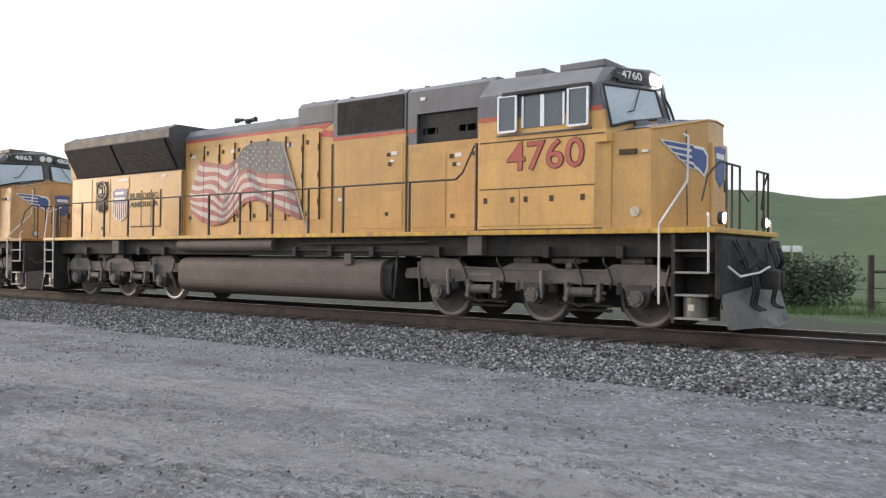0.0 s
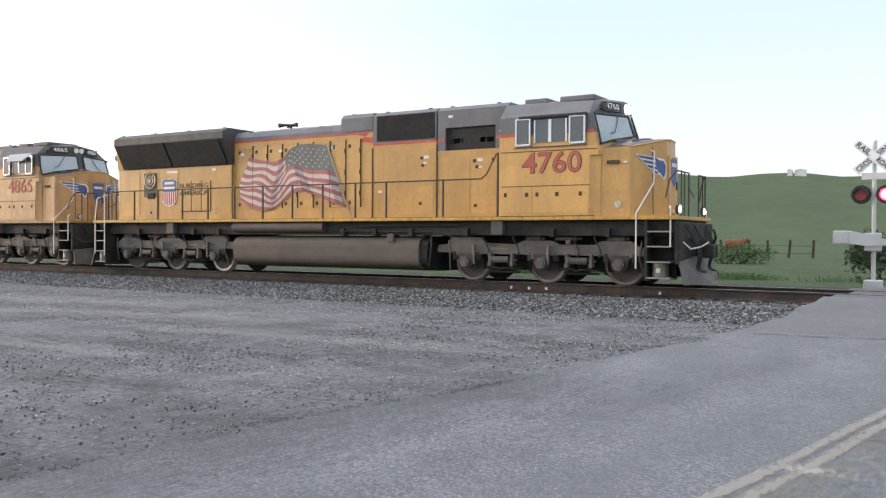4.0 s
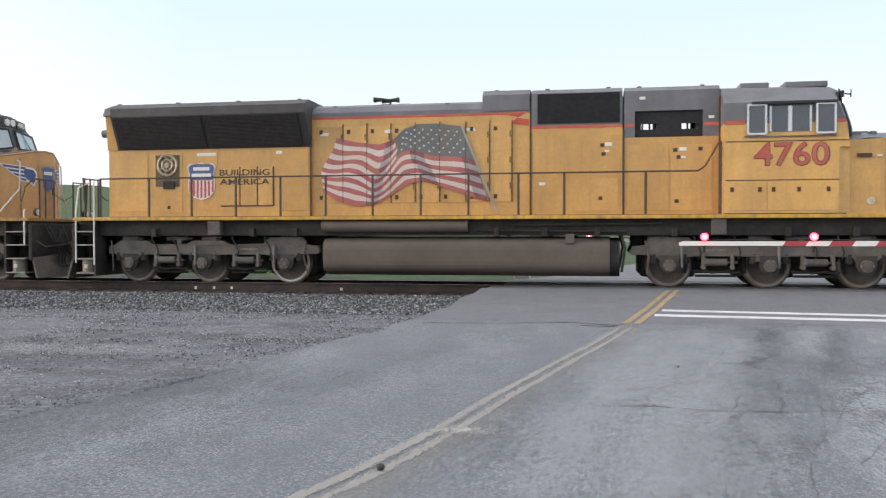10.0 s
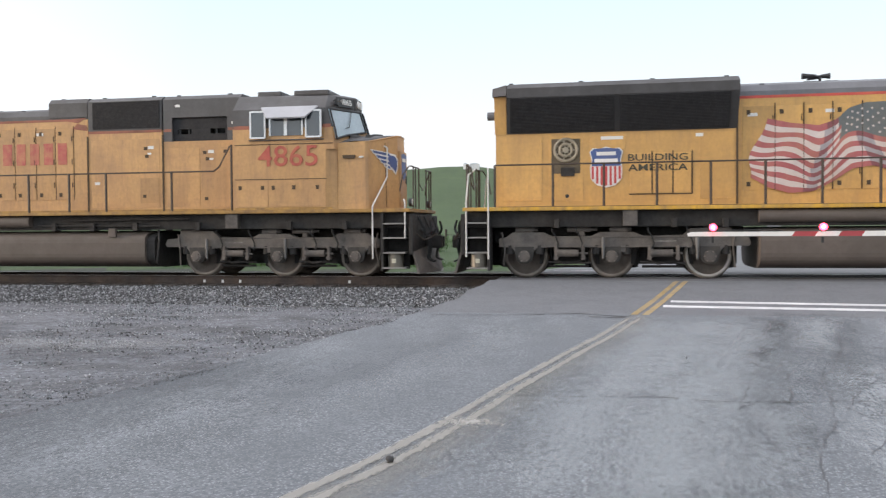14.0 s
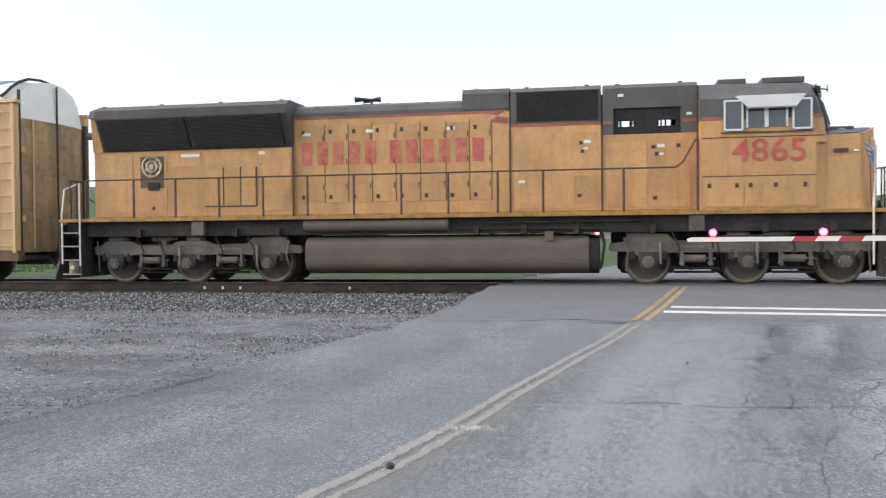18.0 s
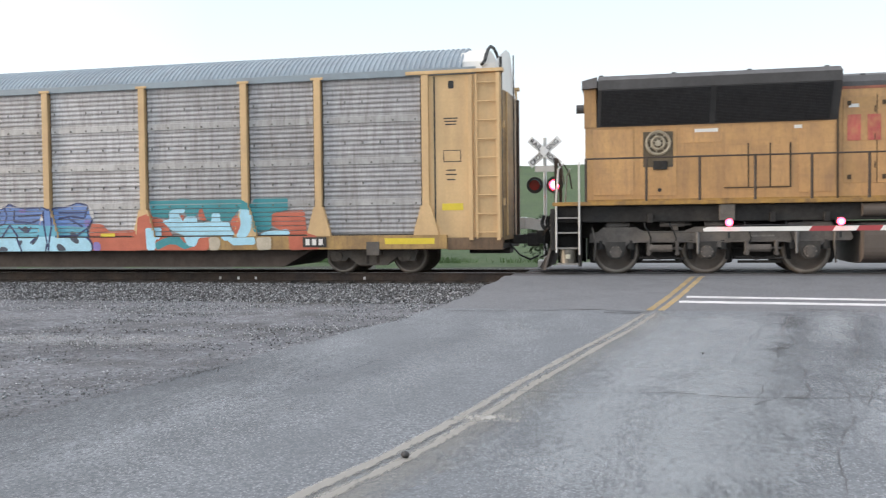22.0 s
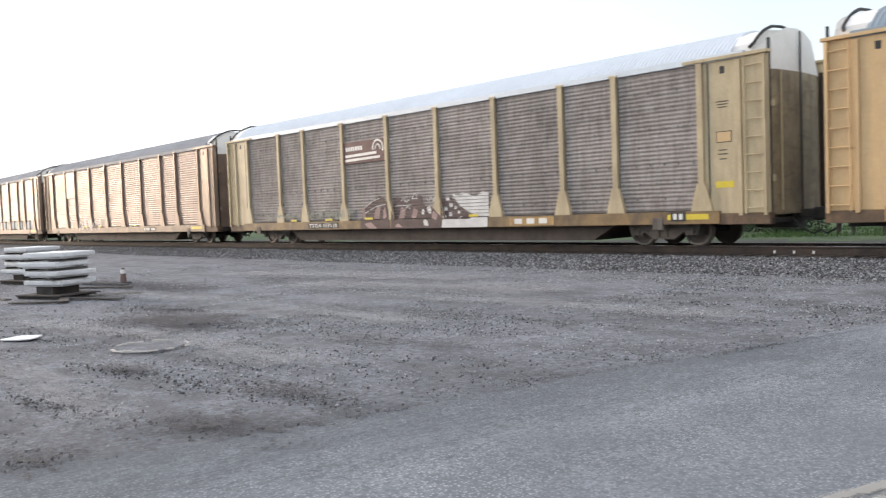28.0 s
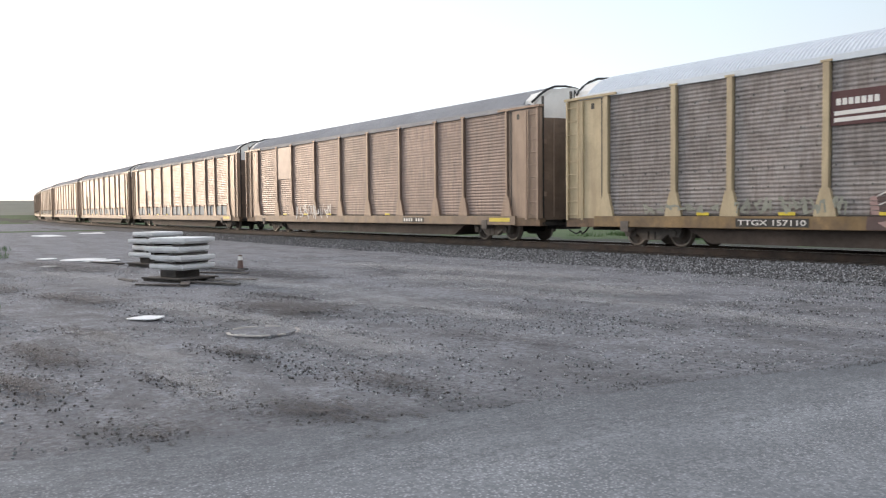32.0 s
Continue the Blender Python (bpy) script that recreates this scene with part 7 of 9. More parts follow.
    sprayed(c, [[(1.73, 1.66), (1.91, 1.65), (1.91, 1.5), (1.73, 1.5)], [(1.89, 1.44), (2.07, 1.43), (2.05, 1.28), (1.89, 1.3)], [(1.63, 1.32), (1.79, 1.32), (1.79, 1.17), (1.63, 1.18)], [(2.13, 1.34), (2.26, 1.32), (2.25, 1.21), (2.13, 1.23)], [(1.85, 1.13), (2.01, 1.12), (2.01, 0.99), (1.85, 0.99)], [(2.3, 1.18), (2.42, 1.16), (2.41, 1.05), (2.28, 1.06)], [(2.38, 0.98), (2.51, 0.98), (2.51, 0.91), (2.38, 0.91)], [(1.61, 1.03), (1.73, 1.02), (1.73, 0.93), (1.61, 0.93)], [(0.45, 1.21), (0.52, 1.29), (0.61, 1.2), (0.56, 1.07), (0.45, 1.09)], [(0.72, 1.31), (0.84, 1.37), (0.97, 1.27), (0.95, 1.1), (0.79, 1.13)], [(0.59, 0.84), (0.7, 0.92), (0.82, 0.86), (0.86, 0.68), (0.66, 0.7)]], spray_white, "white_square", 0.0045, "small white sprayed square", 43, 0.004, 0.08)
    lines(c, [[(-0.69, 1.57), (-0.52, 1.67), (-0.38, 1.54), (-0.17, 1.64)], [(-0.06, 1.64), (0.12, 1.87), (0.27, 1.65), (-0.06, 1.64)], [(0.7, 1.65), (0.86, 1.53), (0.95, 1.69), (1.09, 1.52), (1.16, 1.67), (1.34, 1.62)], [(-2.87, 1.39), (-2.36, 1.62), (-1.89, 1.74)], [(-2.81, 1.2), (-2.14, 1.43), (-1.46, 1.51)], [(-0.98, 1.42), (-0.06, 1.43)], [(-0.52, 1.23), (-0.29, 1.4), (-0.15, 1.26)]], 0.016, spray_white, "white_line", 0.006, "thin white sprayed line", 51)
    scribble(c, -6.7, -3.5, 0.98, 1.42, 15, spray_green, 21, "green_scribble")
    scribble(c, -9.8, -7.2, 1.0, 1.28, 7, spray_green, 22, "green_scribble")
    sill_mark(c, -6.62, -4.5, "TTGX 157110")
    bars(c, 4.7, 6.5, 0.64, 0.26, 3, rack_sill, white_paint, -1.606, "owner_mark", "plain white bars on the sill")
    bars(c, 10.5, 10.95, 0.68, 0.24, 2, MATS["black_plate_paint"], white_paint, -1.612, "data_plate", "small black data plate")
    notice_set(c)
    # the rest of the string
    d = autorack("dusty tan autorack wagon with pale panels", pink_panel, rack_dull, roof_dark, white_paint, mat("brown_sill_grime", (0.16, 0.11, 0.075), 0.5, 0, 1, 0.25, 0.1, (0.30, 0.19, 0.07), 0.4), relief=0.6)
    part("emblem_panel", made(box, -8.65, -6.95, -1.56, -1.53, 2.9, 4.6, 0.01), mat("pale_peach_panel", (0.55, 0.42, 0.34), 0.5, 0, 1, 0.1), d, "plain pale square panel")
    scribble(d, -6.2, -2.2, 0.75, 1.5, 10, spray_white, 31, "white_scribble")
    bars(d, 4.4, 6.0, 0.66, 0.2, 8, MATS["black_plate_paint"], white_paint, -1.612, "number_plate", "black strip with white bars")
    TRAIN.append((b, -45.9)), TRAIN.append((c, -73.62)), TRAIN.append((d, -101.3))
    e = autorack("dusty tan autorack wagon with low screens along the foot", pink_panel, rack_dull, roof_dark, white_paint, MATS["brown_sill_grime"], relief=0.6)
    part("emblem_panel", made(box, -8.65, -6.95, -1.56, -1.53, 2.9, 4.6, 0.01), MATS["pale_peach_panel"], e, "plain pale square panel")
    for x0, x1 in zip(POSTS, POSTS[1:]):
        part("low_screen", made(box, x0 + 0.32, x1 - 0.32, -1.56, -1.53, 0.98, 1.52, 0.006), galv_roof, e, "grey screen low on the side")
        for x in (x0 + 0.30, (x0 + x1) / 2, x1 - 0.30):
            part("screen_post", made(box, x - 0.05, x + 0.05, -1.60, -1.53, 0.94, 1.62, 0.01), rail_paint, e)
    TRAIN.append((e, -129.0))
    for i in range(1, 9):
        TRAIN.append((copy_thing(e, pose(0, 0, 0)), -129.0 - 27.7 * i))


def notice_set(car):
    for z, w in ((3.62, 0.34), (3.55, 0.30), (3.48, 0.26), (2.42, 0.22), (2.32, 0.26), (2.20, 0.2)):
        part("stencil_bar", made(box, 12.0 - w / 2, 12.0 + w / 2, -1.5345, -1.5305, z, z + 0.028), MATS["black_plate_paint"], car)
    f = part("stencil_frame", made(box, 11.82, 12.24, -1.534, -1.5305, 2.62, 2.90), MATS["black_plate_paint"], car)
    part("frame_fill", made(box, 11.84, 12.22, -1.538, -1.534, 2.64, 2.88), rack_tan, f)
    part("warning_label", made(box, 11.78, 12.28, -1.536, -1.5305, 1.50, 1.66), sticker_yellow, car, "yellow label on the corner sheet")


racks()

# ---- crossing signals ----
def gate_arm(parent, x0, x1, y, z, base_end, lamps, unlit):
    """A tapering red and white arm with lamps on top; base_end: the x at which it is held."""
    arm = part("arm_core", made(box, min(x0, x1), max(x0, x1), y - 0.012, y + 0.012, z - 0.022, z + 0.022), white_paint, parent)
    red = mat("gate_red", (0.34, 0.05, 0.055), 0.5, 0, 2, 0.1, 0.05)
    d = 1 if x1 > x0 else -1
    cuts = [x0, x0 + d * 1.78]
    while abs(x1 - cuts[-1]) > 0.5:
        cuts.append(cuts[-1] + d * 0.385)
    cuts.append(x1)
    for i, (a, b) in enumerate(zip(cuts, cuts[1:])):
        h = 0.040 + 0.016 * abs(a - x0) / abs(x1 - x0)
        bm = bmesh.new()
        lo, hi = min(a, b), max(a, b)
        extrude_y(bm, [(lo, z - h), (hi, z - h), (hi + 0.06, z + h), (lo + 0.06, z + h)], y - 0.022, y + 0.022)
        part("band", bm, red if i % 2 else white_paint, arm)
    for j, x in enumerate(lamps + unlit):
        lit = j < len(lamps)
        lamp_ob = part("gate_lamp", made(rod, (x, y - 0.05, z + 0.12), (x, y + 0.05, z + 0.12), 0.075, 14), black_paint, parent)
        part("lens", made(rod, (x, y - 0.075, z + 0.12), (x, y - 0.05, z + 0.12), 0.068, 14), lamp_red if lit else dead_red, lamp_ob, "lit red lens" if lit else "unlit red lens")
        if lit:
            part("lens_core", made(rod, (x, y - 0.085, z + 0.12), (x, y - 0.0755, z + 0.12), 0.03, 12), lamp_core, lamp_ob)
        bm = bmesh.new()
        d = 1 if x1 > x0 else -1
        pipe(bm, [(x, y, z + 0.05), (x + 0.25 * d, y, z + 0.065), (x + 0.7 * d, y, z + 0.07), (x + 1.2 * d, y, z + 0.062)], 0.010)
        part("lamp_cable", bm, rubber, lamp_ob)
        part("bracket", made(box, x - 0.02, x + 0.02, y - 0.02, y + 0.02, z - 0.16, z + 0.06), black_paint, lamp_ob)


def crossbuck(parent, x, y, z):
    for k, word in ((1, "RAIL   ROAD"), (-1, "CROSSING")):
        m = Matrix.Translation((x, y - 0.03 * (1 if k > 0 else 0), z)) @ pose(0, 0, 0, 0, 41 * k, 0)
        bm = bmesh.new()
        box(bm, -0.60, 0.60, -0.012, 0.012, -0.115, 0.115, 0.006)
        bm.transform(m)
        bl = part("blade", bm, sheeting, parent, "white crossbuck blade with black letters")
        for body, a in ((word[:4], -0.54), (word[-4:], 0.10)):
            lettering("blade_word", body, 0.42, 0.145, black_paint, bl, m @ side(a, -0.018, -0.07), "", True)


def crossing_signal(name, x, y, to, lamps, unlit, lit_left, lit_right, label, front):
    s = thing(name, label, "crossing signal", "crossing signals")
    z0 = -0.30
    part("mast", made(rod, (x, y, z0), (x, y, 3.75), 0.055, 12), mat("silver_mast_paint", (0.55, 0.55, 0.54), 0.4, 0.4, 2, 0.1), s)
    part("base", made(box, x - 0.22, x + 0.22, y - 0.22, y + 0.22, z0 - 0.1, z0 + 0.35, 0.03), MATS["silver_mast_paint"], s)
    crossbuck(s, x, y - 0.09, 3.32)
    part("cross_arm", made(rod, (x - 0.42, y, 2.32), (x + 0.42, y, 2.32), 0.03, 8), MATS["silver_mast_paint"], s)
    for dx, lit in ((-0.30, lit_left), (0.30, lit_right)):
        f = y - 0.12
        tg = part("target", made(rod, (x + dx, f, 2.32), (x + dx, f + 0.03, 2.32), 0.25, 24), black_paint, s, "round black signal target")
        part("lens", made(rod, (x + dx, f - 0.05, 2.32), (x + dx, f, 2.32), 0.155, 20), lamp_red if lit else dead_red, tg, "lit red lens" if lit else "unlit red lens")
        if lit:
            part("lens_core", made(rod, (x + dx, f - 0.062, 2.32), (x + dx, f - 0.0505, 2.32), 0.10, 16), lamp_core, tg)
        bm = bmesh.new()
        for k in range(9):
            a0, a1 = math.pi * k / 9, math.pi * (k + 1) / 9
            solid(bm, [(x + dx + r * math.cos(a), f, 2.32 + r * math.sin(a)) for r, a in ((0.17, a0), (0.18, a0), (0.18, a1), (0.17, a1))],
                  [(x + dx + r * math.cos(a), f - 0.22, 2.30 + r * math.sin(a)) for r, a in ((0.17, a0), (0.18, a0), (0.18, a1), (0.17, a1))])
        part("visor", bm, black_paint, tg)
    part("sign_plate", made(box, x - 0.30, x + 0.30, y - 0.075, y - 0.06, 2.72, 2.90, 0.006), white_paint, s)
    part("gate_mechanism", made(box, x - 0.20, x + 0.20, y - 0.30, y - 0.06, 0.82, 1.30, 0.03), MATS["silver_mast_paint"], s)
    d = 1 if to > x else -1
    for yy in (y - 0.36, y + 0.10):
        bm = bmesh.new()
        extrude_y(bm, [(x + d * a, z) for a, z in ((-0.75, 1.30), (-0.45, 1.34), (0.35, 1.12), (0.35, 0.98), (-0.1, 0.95), (-0.75, 1.05))][::d], yy, yy + 0.03)
        part("counterweight_arm", bm, MATS["silver_mast_paint"], s)
    part("counterweight", made(box, *sorted((x - d * 0.95, x - d * 0.55)), y - 0.40, y + 0.16, 1.0, 1.36, 0.03), MATS["silver_mast_paint"], s)
    gate_arm(s, to, x + d * 0.30, y - 0.20, 1.04, x, lamps, unlit)
    return s


crossing_signal("far_crossing_signal", -2.40, 5.0, 2.3, [1.30, -0.4], [], False, True, "crossing signal with crossbuck, red lamps and lowered gate beyond the track", True)
crossing_signal("near_crossing_signal", 10.6, -4.80, 1.36, [1.80, 3.66], [5.6], False, True, "crossing signal with lowered red and white gate on the near side", False)


# ---- poles, signs, fence ----
def utility_pole(a, r, h, lean, label):
    x, y, z = ground_at(a, r)
    p = thing("utility_pole", label, "pole", "utility poles", pose(x, y, z, 0, lean, 0))
    part("shaft", made(rod, (0, 0, -0.3), (0, 0, h), 0.17, 12, 0.11), pole_wood, p)
    part("foot_band", made(rod, (0, 0, 0.05), (0, 0, 0.75), 0.185, 12), sheeting, p, "white band round the foot")
    part("crossarm", made(box, -1.25, 1.25, -0.16, -0.05, h - 0.35, h - 0.22, 0.01), pole_wood, p)
    part("lower_crossarm", made(box, -0.75, 0.75, -0.15, -0.06, h * 0.62, h * 0.62 + 0.09, 0.01), pole_wood, p)
    for dx in (-1.15, -0.7, 0.7, 1.15):
        part("insulator", made(rod, (dx, -0.1, h - 0.22), (dx, -0.1, h - 0.02), 0.045, 8), mat("grey_insulator", (0.3, 0.3, 0.32), 0.3), p)
    part("reflective_sleeve", made(rod, (0, 0, h * 0.76), (0, 0, h * 0.84), 0.135, 12), mat("pale_sleeve", (0.55, 0.56, 0.57), 0.5), p, "pale metal sleeve")


utility_pole(2.58, 77.0, 12.3, -1.7, "tall dark wooden utility pole with crossarms by the far road")
utility_pole(7.8, 230.0, 10.0, 0, "small distant wooden utility pole")


def diamond_sign():
    x, y, z = ground_at(11.38, 86)
    s = thing("warning_sign", "amber diamond warning sign on a thin post", "road sign", at=pose(x, y, z))
    part("post", made(rod, (0, 0, -0.2), (0, 0, 2.9), 0.04, 8), mat("grey_sign_post", (0.4, 0.4, 0.4), 0.5, 0.4), s)
    bm = bmesh.new()
    extrude_y(bm, [(0, 2.40), (0.54, 2.94), (0, 3.48), (-0.54, 2.94)], -0.06, -0.04)
    part("plate", bm, sign_yellow, s)
    x, y, z = ground_at(5.25, 70)
    s = thing("round_sign", "pale round sign on a short post", "road sign", at=pose(x, y, z))
    part("post", made(rod, (0, 0, -0.2), (0, 0, 1.9), 0.04, 8), MATS["grey_sign_post"], s)
    pl = part("plate", made(rod, (0, -0.05, 1.98), (0, -0.07, 1.98), 0.34, 20), white_paint, s)
    part("dark_bar", made(box, -0.05, 0.05, -0.078, -0.072, 1.82, 2.14), black_paint, pl)


diamond_sign()


def guard_posts():
    for a0, r in ((13.0, 58), (13.9, 60)):
        x, y, z = ground_at(a0, r)
        s = thing("timber_post", "dark timber post beside the far road", "post", "posts by the far road", pose(x, y, z))
        part("post", made(box, -0.16, 0.16, -0.16, 0.16, -0.3, 1.0, 0.03), pole_wood, s)
    x0, y0, z0 = ground_at(13.0, 58)
    x1, y1, z1 = ground_at(13.9, 60)
    tagged(part("rail_beam", made(rod, (x0, y0 - 0.2, z0 + 0.72), (x1, y1 - 0.2, z1 + 0.72), 0.07, 8), pole_wood), "dark timber rail between two posts", "rail")


guard_posts()


def roadside_posts():
    """Two dark posts, a thin pale one and a small white plate beside the tall pole."""
    for a, h, r, m, label in ((3.80, 1.9, 0.065, pole_wood, "slim dark timber post near the utility pole"), (4.58, 1.75, 0.065, pole_wood, "slim dark timber post near the utility pole"), (2.36, 1.95, 0.05, MATS["grey_sign_post"], "thin pale metal post beside the utility pole")):
        x, y, z = ground_at(a, 74)
        s = thing("roadside_post", label, "post", "slim posts by the pole", pose(x, y, z))
        part("post", made(rod, (0, 0, -0.2), (0, 0, h), r, 8), m, s)
        part("cap", made(rod, (0, 0, h), (0, 0, h + 0.03), r * 1.15, 8, r * 0.7), m, s)
    x, y, z = ground_at(4.42, 73)
    s = thing("small_white_sign", "small white square plate on a short post", "road sign", at=pose(x, y, z))
    part("post", made(rod, (0, 0, -0.2), (0, 0, 1.35), 0.03, 8), MATS["grey_sign_post"], s)
    pl = part("plate", made(box, -0.22, 0.22, -0.05, -0.03, 1.10, 1.52, 0.008), sheeting, s)
    part("dark_mark", made(box, -0.09, 0.09, -0.056, -0.051, 1.24, 1.33), black_paint, pl)


roadside_posts()


def fence():
    f = thing("wire_fence", "old field fence of dark posts and wires", "fence")
    rows = [(-24.5 + 1.9 * i, 25.8 + 1.5 * noise.noise((i * 0.4, 0, 0))) for i in range(5)] + [(-14.4, 12.8), (-13.85, 12.85), (-12.75, 12.9), (-12.1, 12.9)]
    for i, (x, y) in enumerate(rows):
        h = 1.70 if i in (5, 8) else 1.15 + 0.25 * noise.noise((i * 2.3, 1, 0))
        r = 0.10 if i in (5, 8) else 0.07
        part("post", made(rod, (x, y, GROUND - 0.2), (x + random.uniform(-0.06, 0.06), y, GROUND + h), r, 7, r * 0.85), pole_wood, f)
    for (xa, ya), (xb, yb) in list(zip(rows[:5], rows[1:5])) + list(zip(rows[5:], rows[6:])):
        for z in (0.35, 0.75):
            part("wire", made(rod, (xa, ya, GROUND + z), (xb, yb, GROUND + z), 0.018, 4), pole_wood, f)
    part("brace", made(rod, (-14.4, 12.78, GROUND + 1.22), (-12.1, 12.88, GROUND + 1.26), 0.045, 6), pole_wood, f)
    g = thing("pasture_fence", "short run of leaning pasture fence posts", "fence")
    for x in (-17.3, -16.75, -14.75, -13.4, -11.9, -10.2):
        part("post", made(rod, (x, 48.6, GROUND - 0.2), (x + random.uniform(-0.2, 0.2), 48.6, GROUND + 1.35), 0.10, 7), pole_wood, g)
    for z in (0.35, 0.9):
        part("wire", made(rod, (-17.3, 48.6, GROUND + z), (-10.2, 48.6, GROUND + z), 0.02, 4), pole_wood, g)


fence()


def cow():
    """A brown cow seen nearly from behind, grazing by the fence."""
    c = thing("cow", "brown cow standing by the pasture fence", "cow", at=pose(-15.2, 45.6, GROUND, 0, 0, 62))

    def blob(pts, name):
        bm = bmesh.new()
        for (x, y, z, r) in pts:
            m = Matrix.Translation((x, y, z)) @ Matrix.Diagonal((r[0], r[1], r[2], 1))
            bmesh.ops.create_icosphere(bm, subdivisions=2, radius=1.0, matrix=m)
        return part(name, bm, cow_brown, c, smooth=True)
    blob([(0, 0, 0.98, (0.78, 0.36, 0.42)), (0.55, 0, 1.02, (0.38, 0.33, 0.40)), (-0.6, 0, 1.02, (0.34, 0.32, 0.38))], "body")
    blob([(0.98, 0, 1.18, (0.34, 0.17, 0.22))], "neck")
    blob([(1.32, 0, 1.32, (0.26, 0.13, 0.15)), (1.22, 0.2, 1.42, (0.05, 0.13, 0.05)), (1.22, -0.2, 1.42, (0.05, 0.13, 0.05))], "head")
    for x in (-0.62, 0.58):
        for y in (-0.2, 0.2):
            bm = bmesh.new()
            rod(bm, (x, y, 0.80), (x + 0.03, y, 0.38), 0.12, 8, 0.065)
            rod(bm, (x + 0.03, y, 0.38), (x, y, 0.0), 0.06, 8, 0.065)
            part("leg", bm, cow_brown, c)
    part("tail", made(pipe, [(-0.92, 0, 1.2), (-1.0, 0, 0.9), (-0.98, 0.02, 0.5)], 0.03), cow_brown, c)


cow()


def bush(name, x, y, rx, ry, h, leaves, material, label, seed):
    """A scrubby bush: thin stems and many small leaf cards of uneven outline."""
    rnd = random.Random(seed)
    b = thing(name, label, "bush", "bushes beyond the track", pose(x, y, GROUND))
    for i in range(14):
        a = rnd.uniform(0, 6.28)
        q = (rnd.uniform(-0.3, 0.3) * rx, rnd.uniform(-0.3, 0.3) * ry, -0.05)
        part("stem", made(rod, q, (q[0] + math.cos(a) * rx * 0.6, q[1] + math.sin(a) * ry * 0.6, h * rnd.uniform(0.5, 0.9)), 0.035, 5, 0.01), pole_wood, b)
    verts, faces = [], []
    lumps = [(rnd.uniform(-0.75, 0.75) * rx, rnd.uniform(-0.6, 0.6) * ry, h * rnd.uniform(0.3, 0.72), rnd.uniform(0.28, 0.5)) for _ in range(16)]
    for i in range(leaves):
        lx, ly, lz, lr = rnd.choice(lumps)
        d = Vector((rnd.gauss(0, 1), rnd.gauss(0, 1), rnd.gauss(0, 1))).normalized() * (rnd.random() ** 0.4)
        p = Vector((lx + d.x * lr * rx, ly + d.y * lr * ry, max(0.02, lz + d.z * lr * h)))
        u = Vector((rnd.gauss(0, 1), rnd.gauss(0, 1), rnd.gauss(0, 1))).normalized()
        v = u.orthogonal().normalized()
        s = rnd.uniform(0.035, 0.08)
        o = len(verts)
        verts += [p - u * s, p + v * s * 0.55, p + u * s, p - v * s * 0.55]
        faces.append((o, o + 1, o + 2, o + 3))
    me = bpy.data.meshes.new("foliage")
    me.from_pydata([tuple(v) for v in verts], [], faces)
    me.materials.append(material)
    tagged(part("foliage", me, None, b), kind="stuff")


bush("bush", -10.2, 13.4, 1.1, 1.0, 1.85, 7500, leaf, "dense dark green bush behind the track", 1)
bush("bush", -2.8, 14.6, 1.3, 0.9, 1.7, 5000, leaf, "round dark bush behind the crossing signal", 3)
bush("bush", -16.4, 13.4, 1.6, 1.0, 1.6, 6500, leaf, "round dark green bush beside the field fence", 7)
bush("bush", -20.4, 16.4, 2.6, 1.0, 1.15, 7000, leaf, "low spreading dark scrub behind the track", 4)
bush("bush", -11.8, 30.0, 2.4, 1.3, 1.3, 2600, leaf_light, "low green scrub in the field", 5)
bush("bush", -17.4, 44.2, 1.6, 0.9, 1.2, 1600, leaf, "dark scrub by the pasture fence", 6)


def far_boxes():
    for i, a in enumerate((-18.78, -18.15, -17.55)):
        x, y, z = ground_at(a, 190)
        s = thing("storage_tank", "white box-shaped tank out in the green field", "tank", "white tanks in the field", pose(x, y, z))
        part("tank_body", made(box, -0.75, 0.75, -0.7, 0.7, 2.9, 4.15, 0.08), slab_white, s)
        part("tank_stand", made(box, -0.6, 0.6, -0.55, 0.55, -0.3, 2.9, 0.03), grass, s)
    for a, w in ((-9.55, 3.0), (-8.95, 7.0)):
        x, y, z = ground_at(a, 640)
        s = thing("hill_shed", "tiny white shed high on the green hill", "shed", "white sheds on the hill", pose(x, y, z))
        part("wall", made(box, -w / 2, w / 2, -2, 2, -1.5, 3.6), slab_white, s)
        bm = bmesh.new()
        extrude_y(bm, [(-w / 2 - 0.3, 3.6), (w / 2 + 0.3, 3.6), (0, 4.6)], -2.2, 2.2)
        part("roof", bm, galv_white, s)


far_boxes()


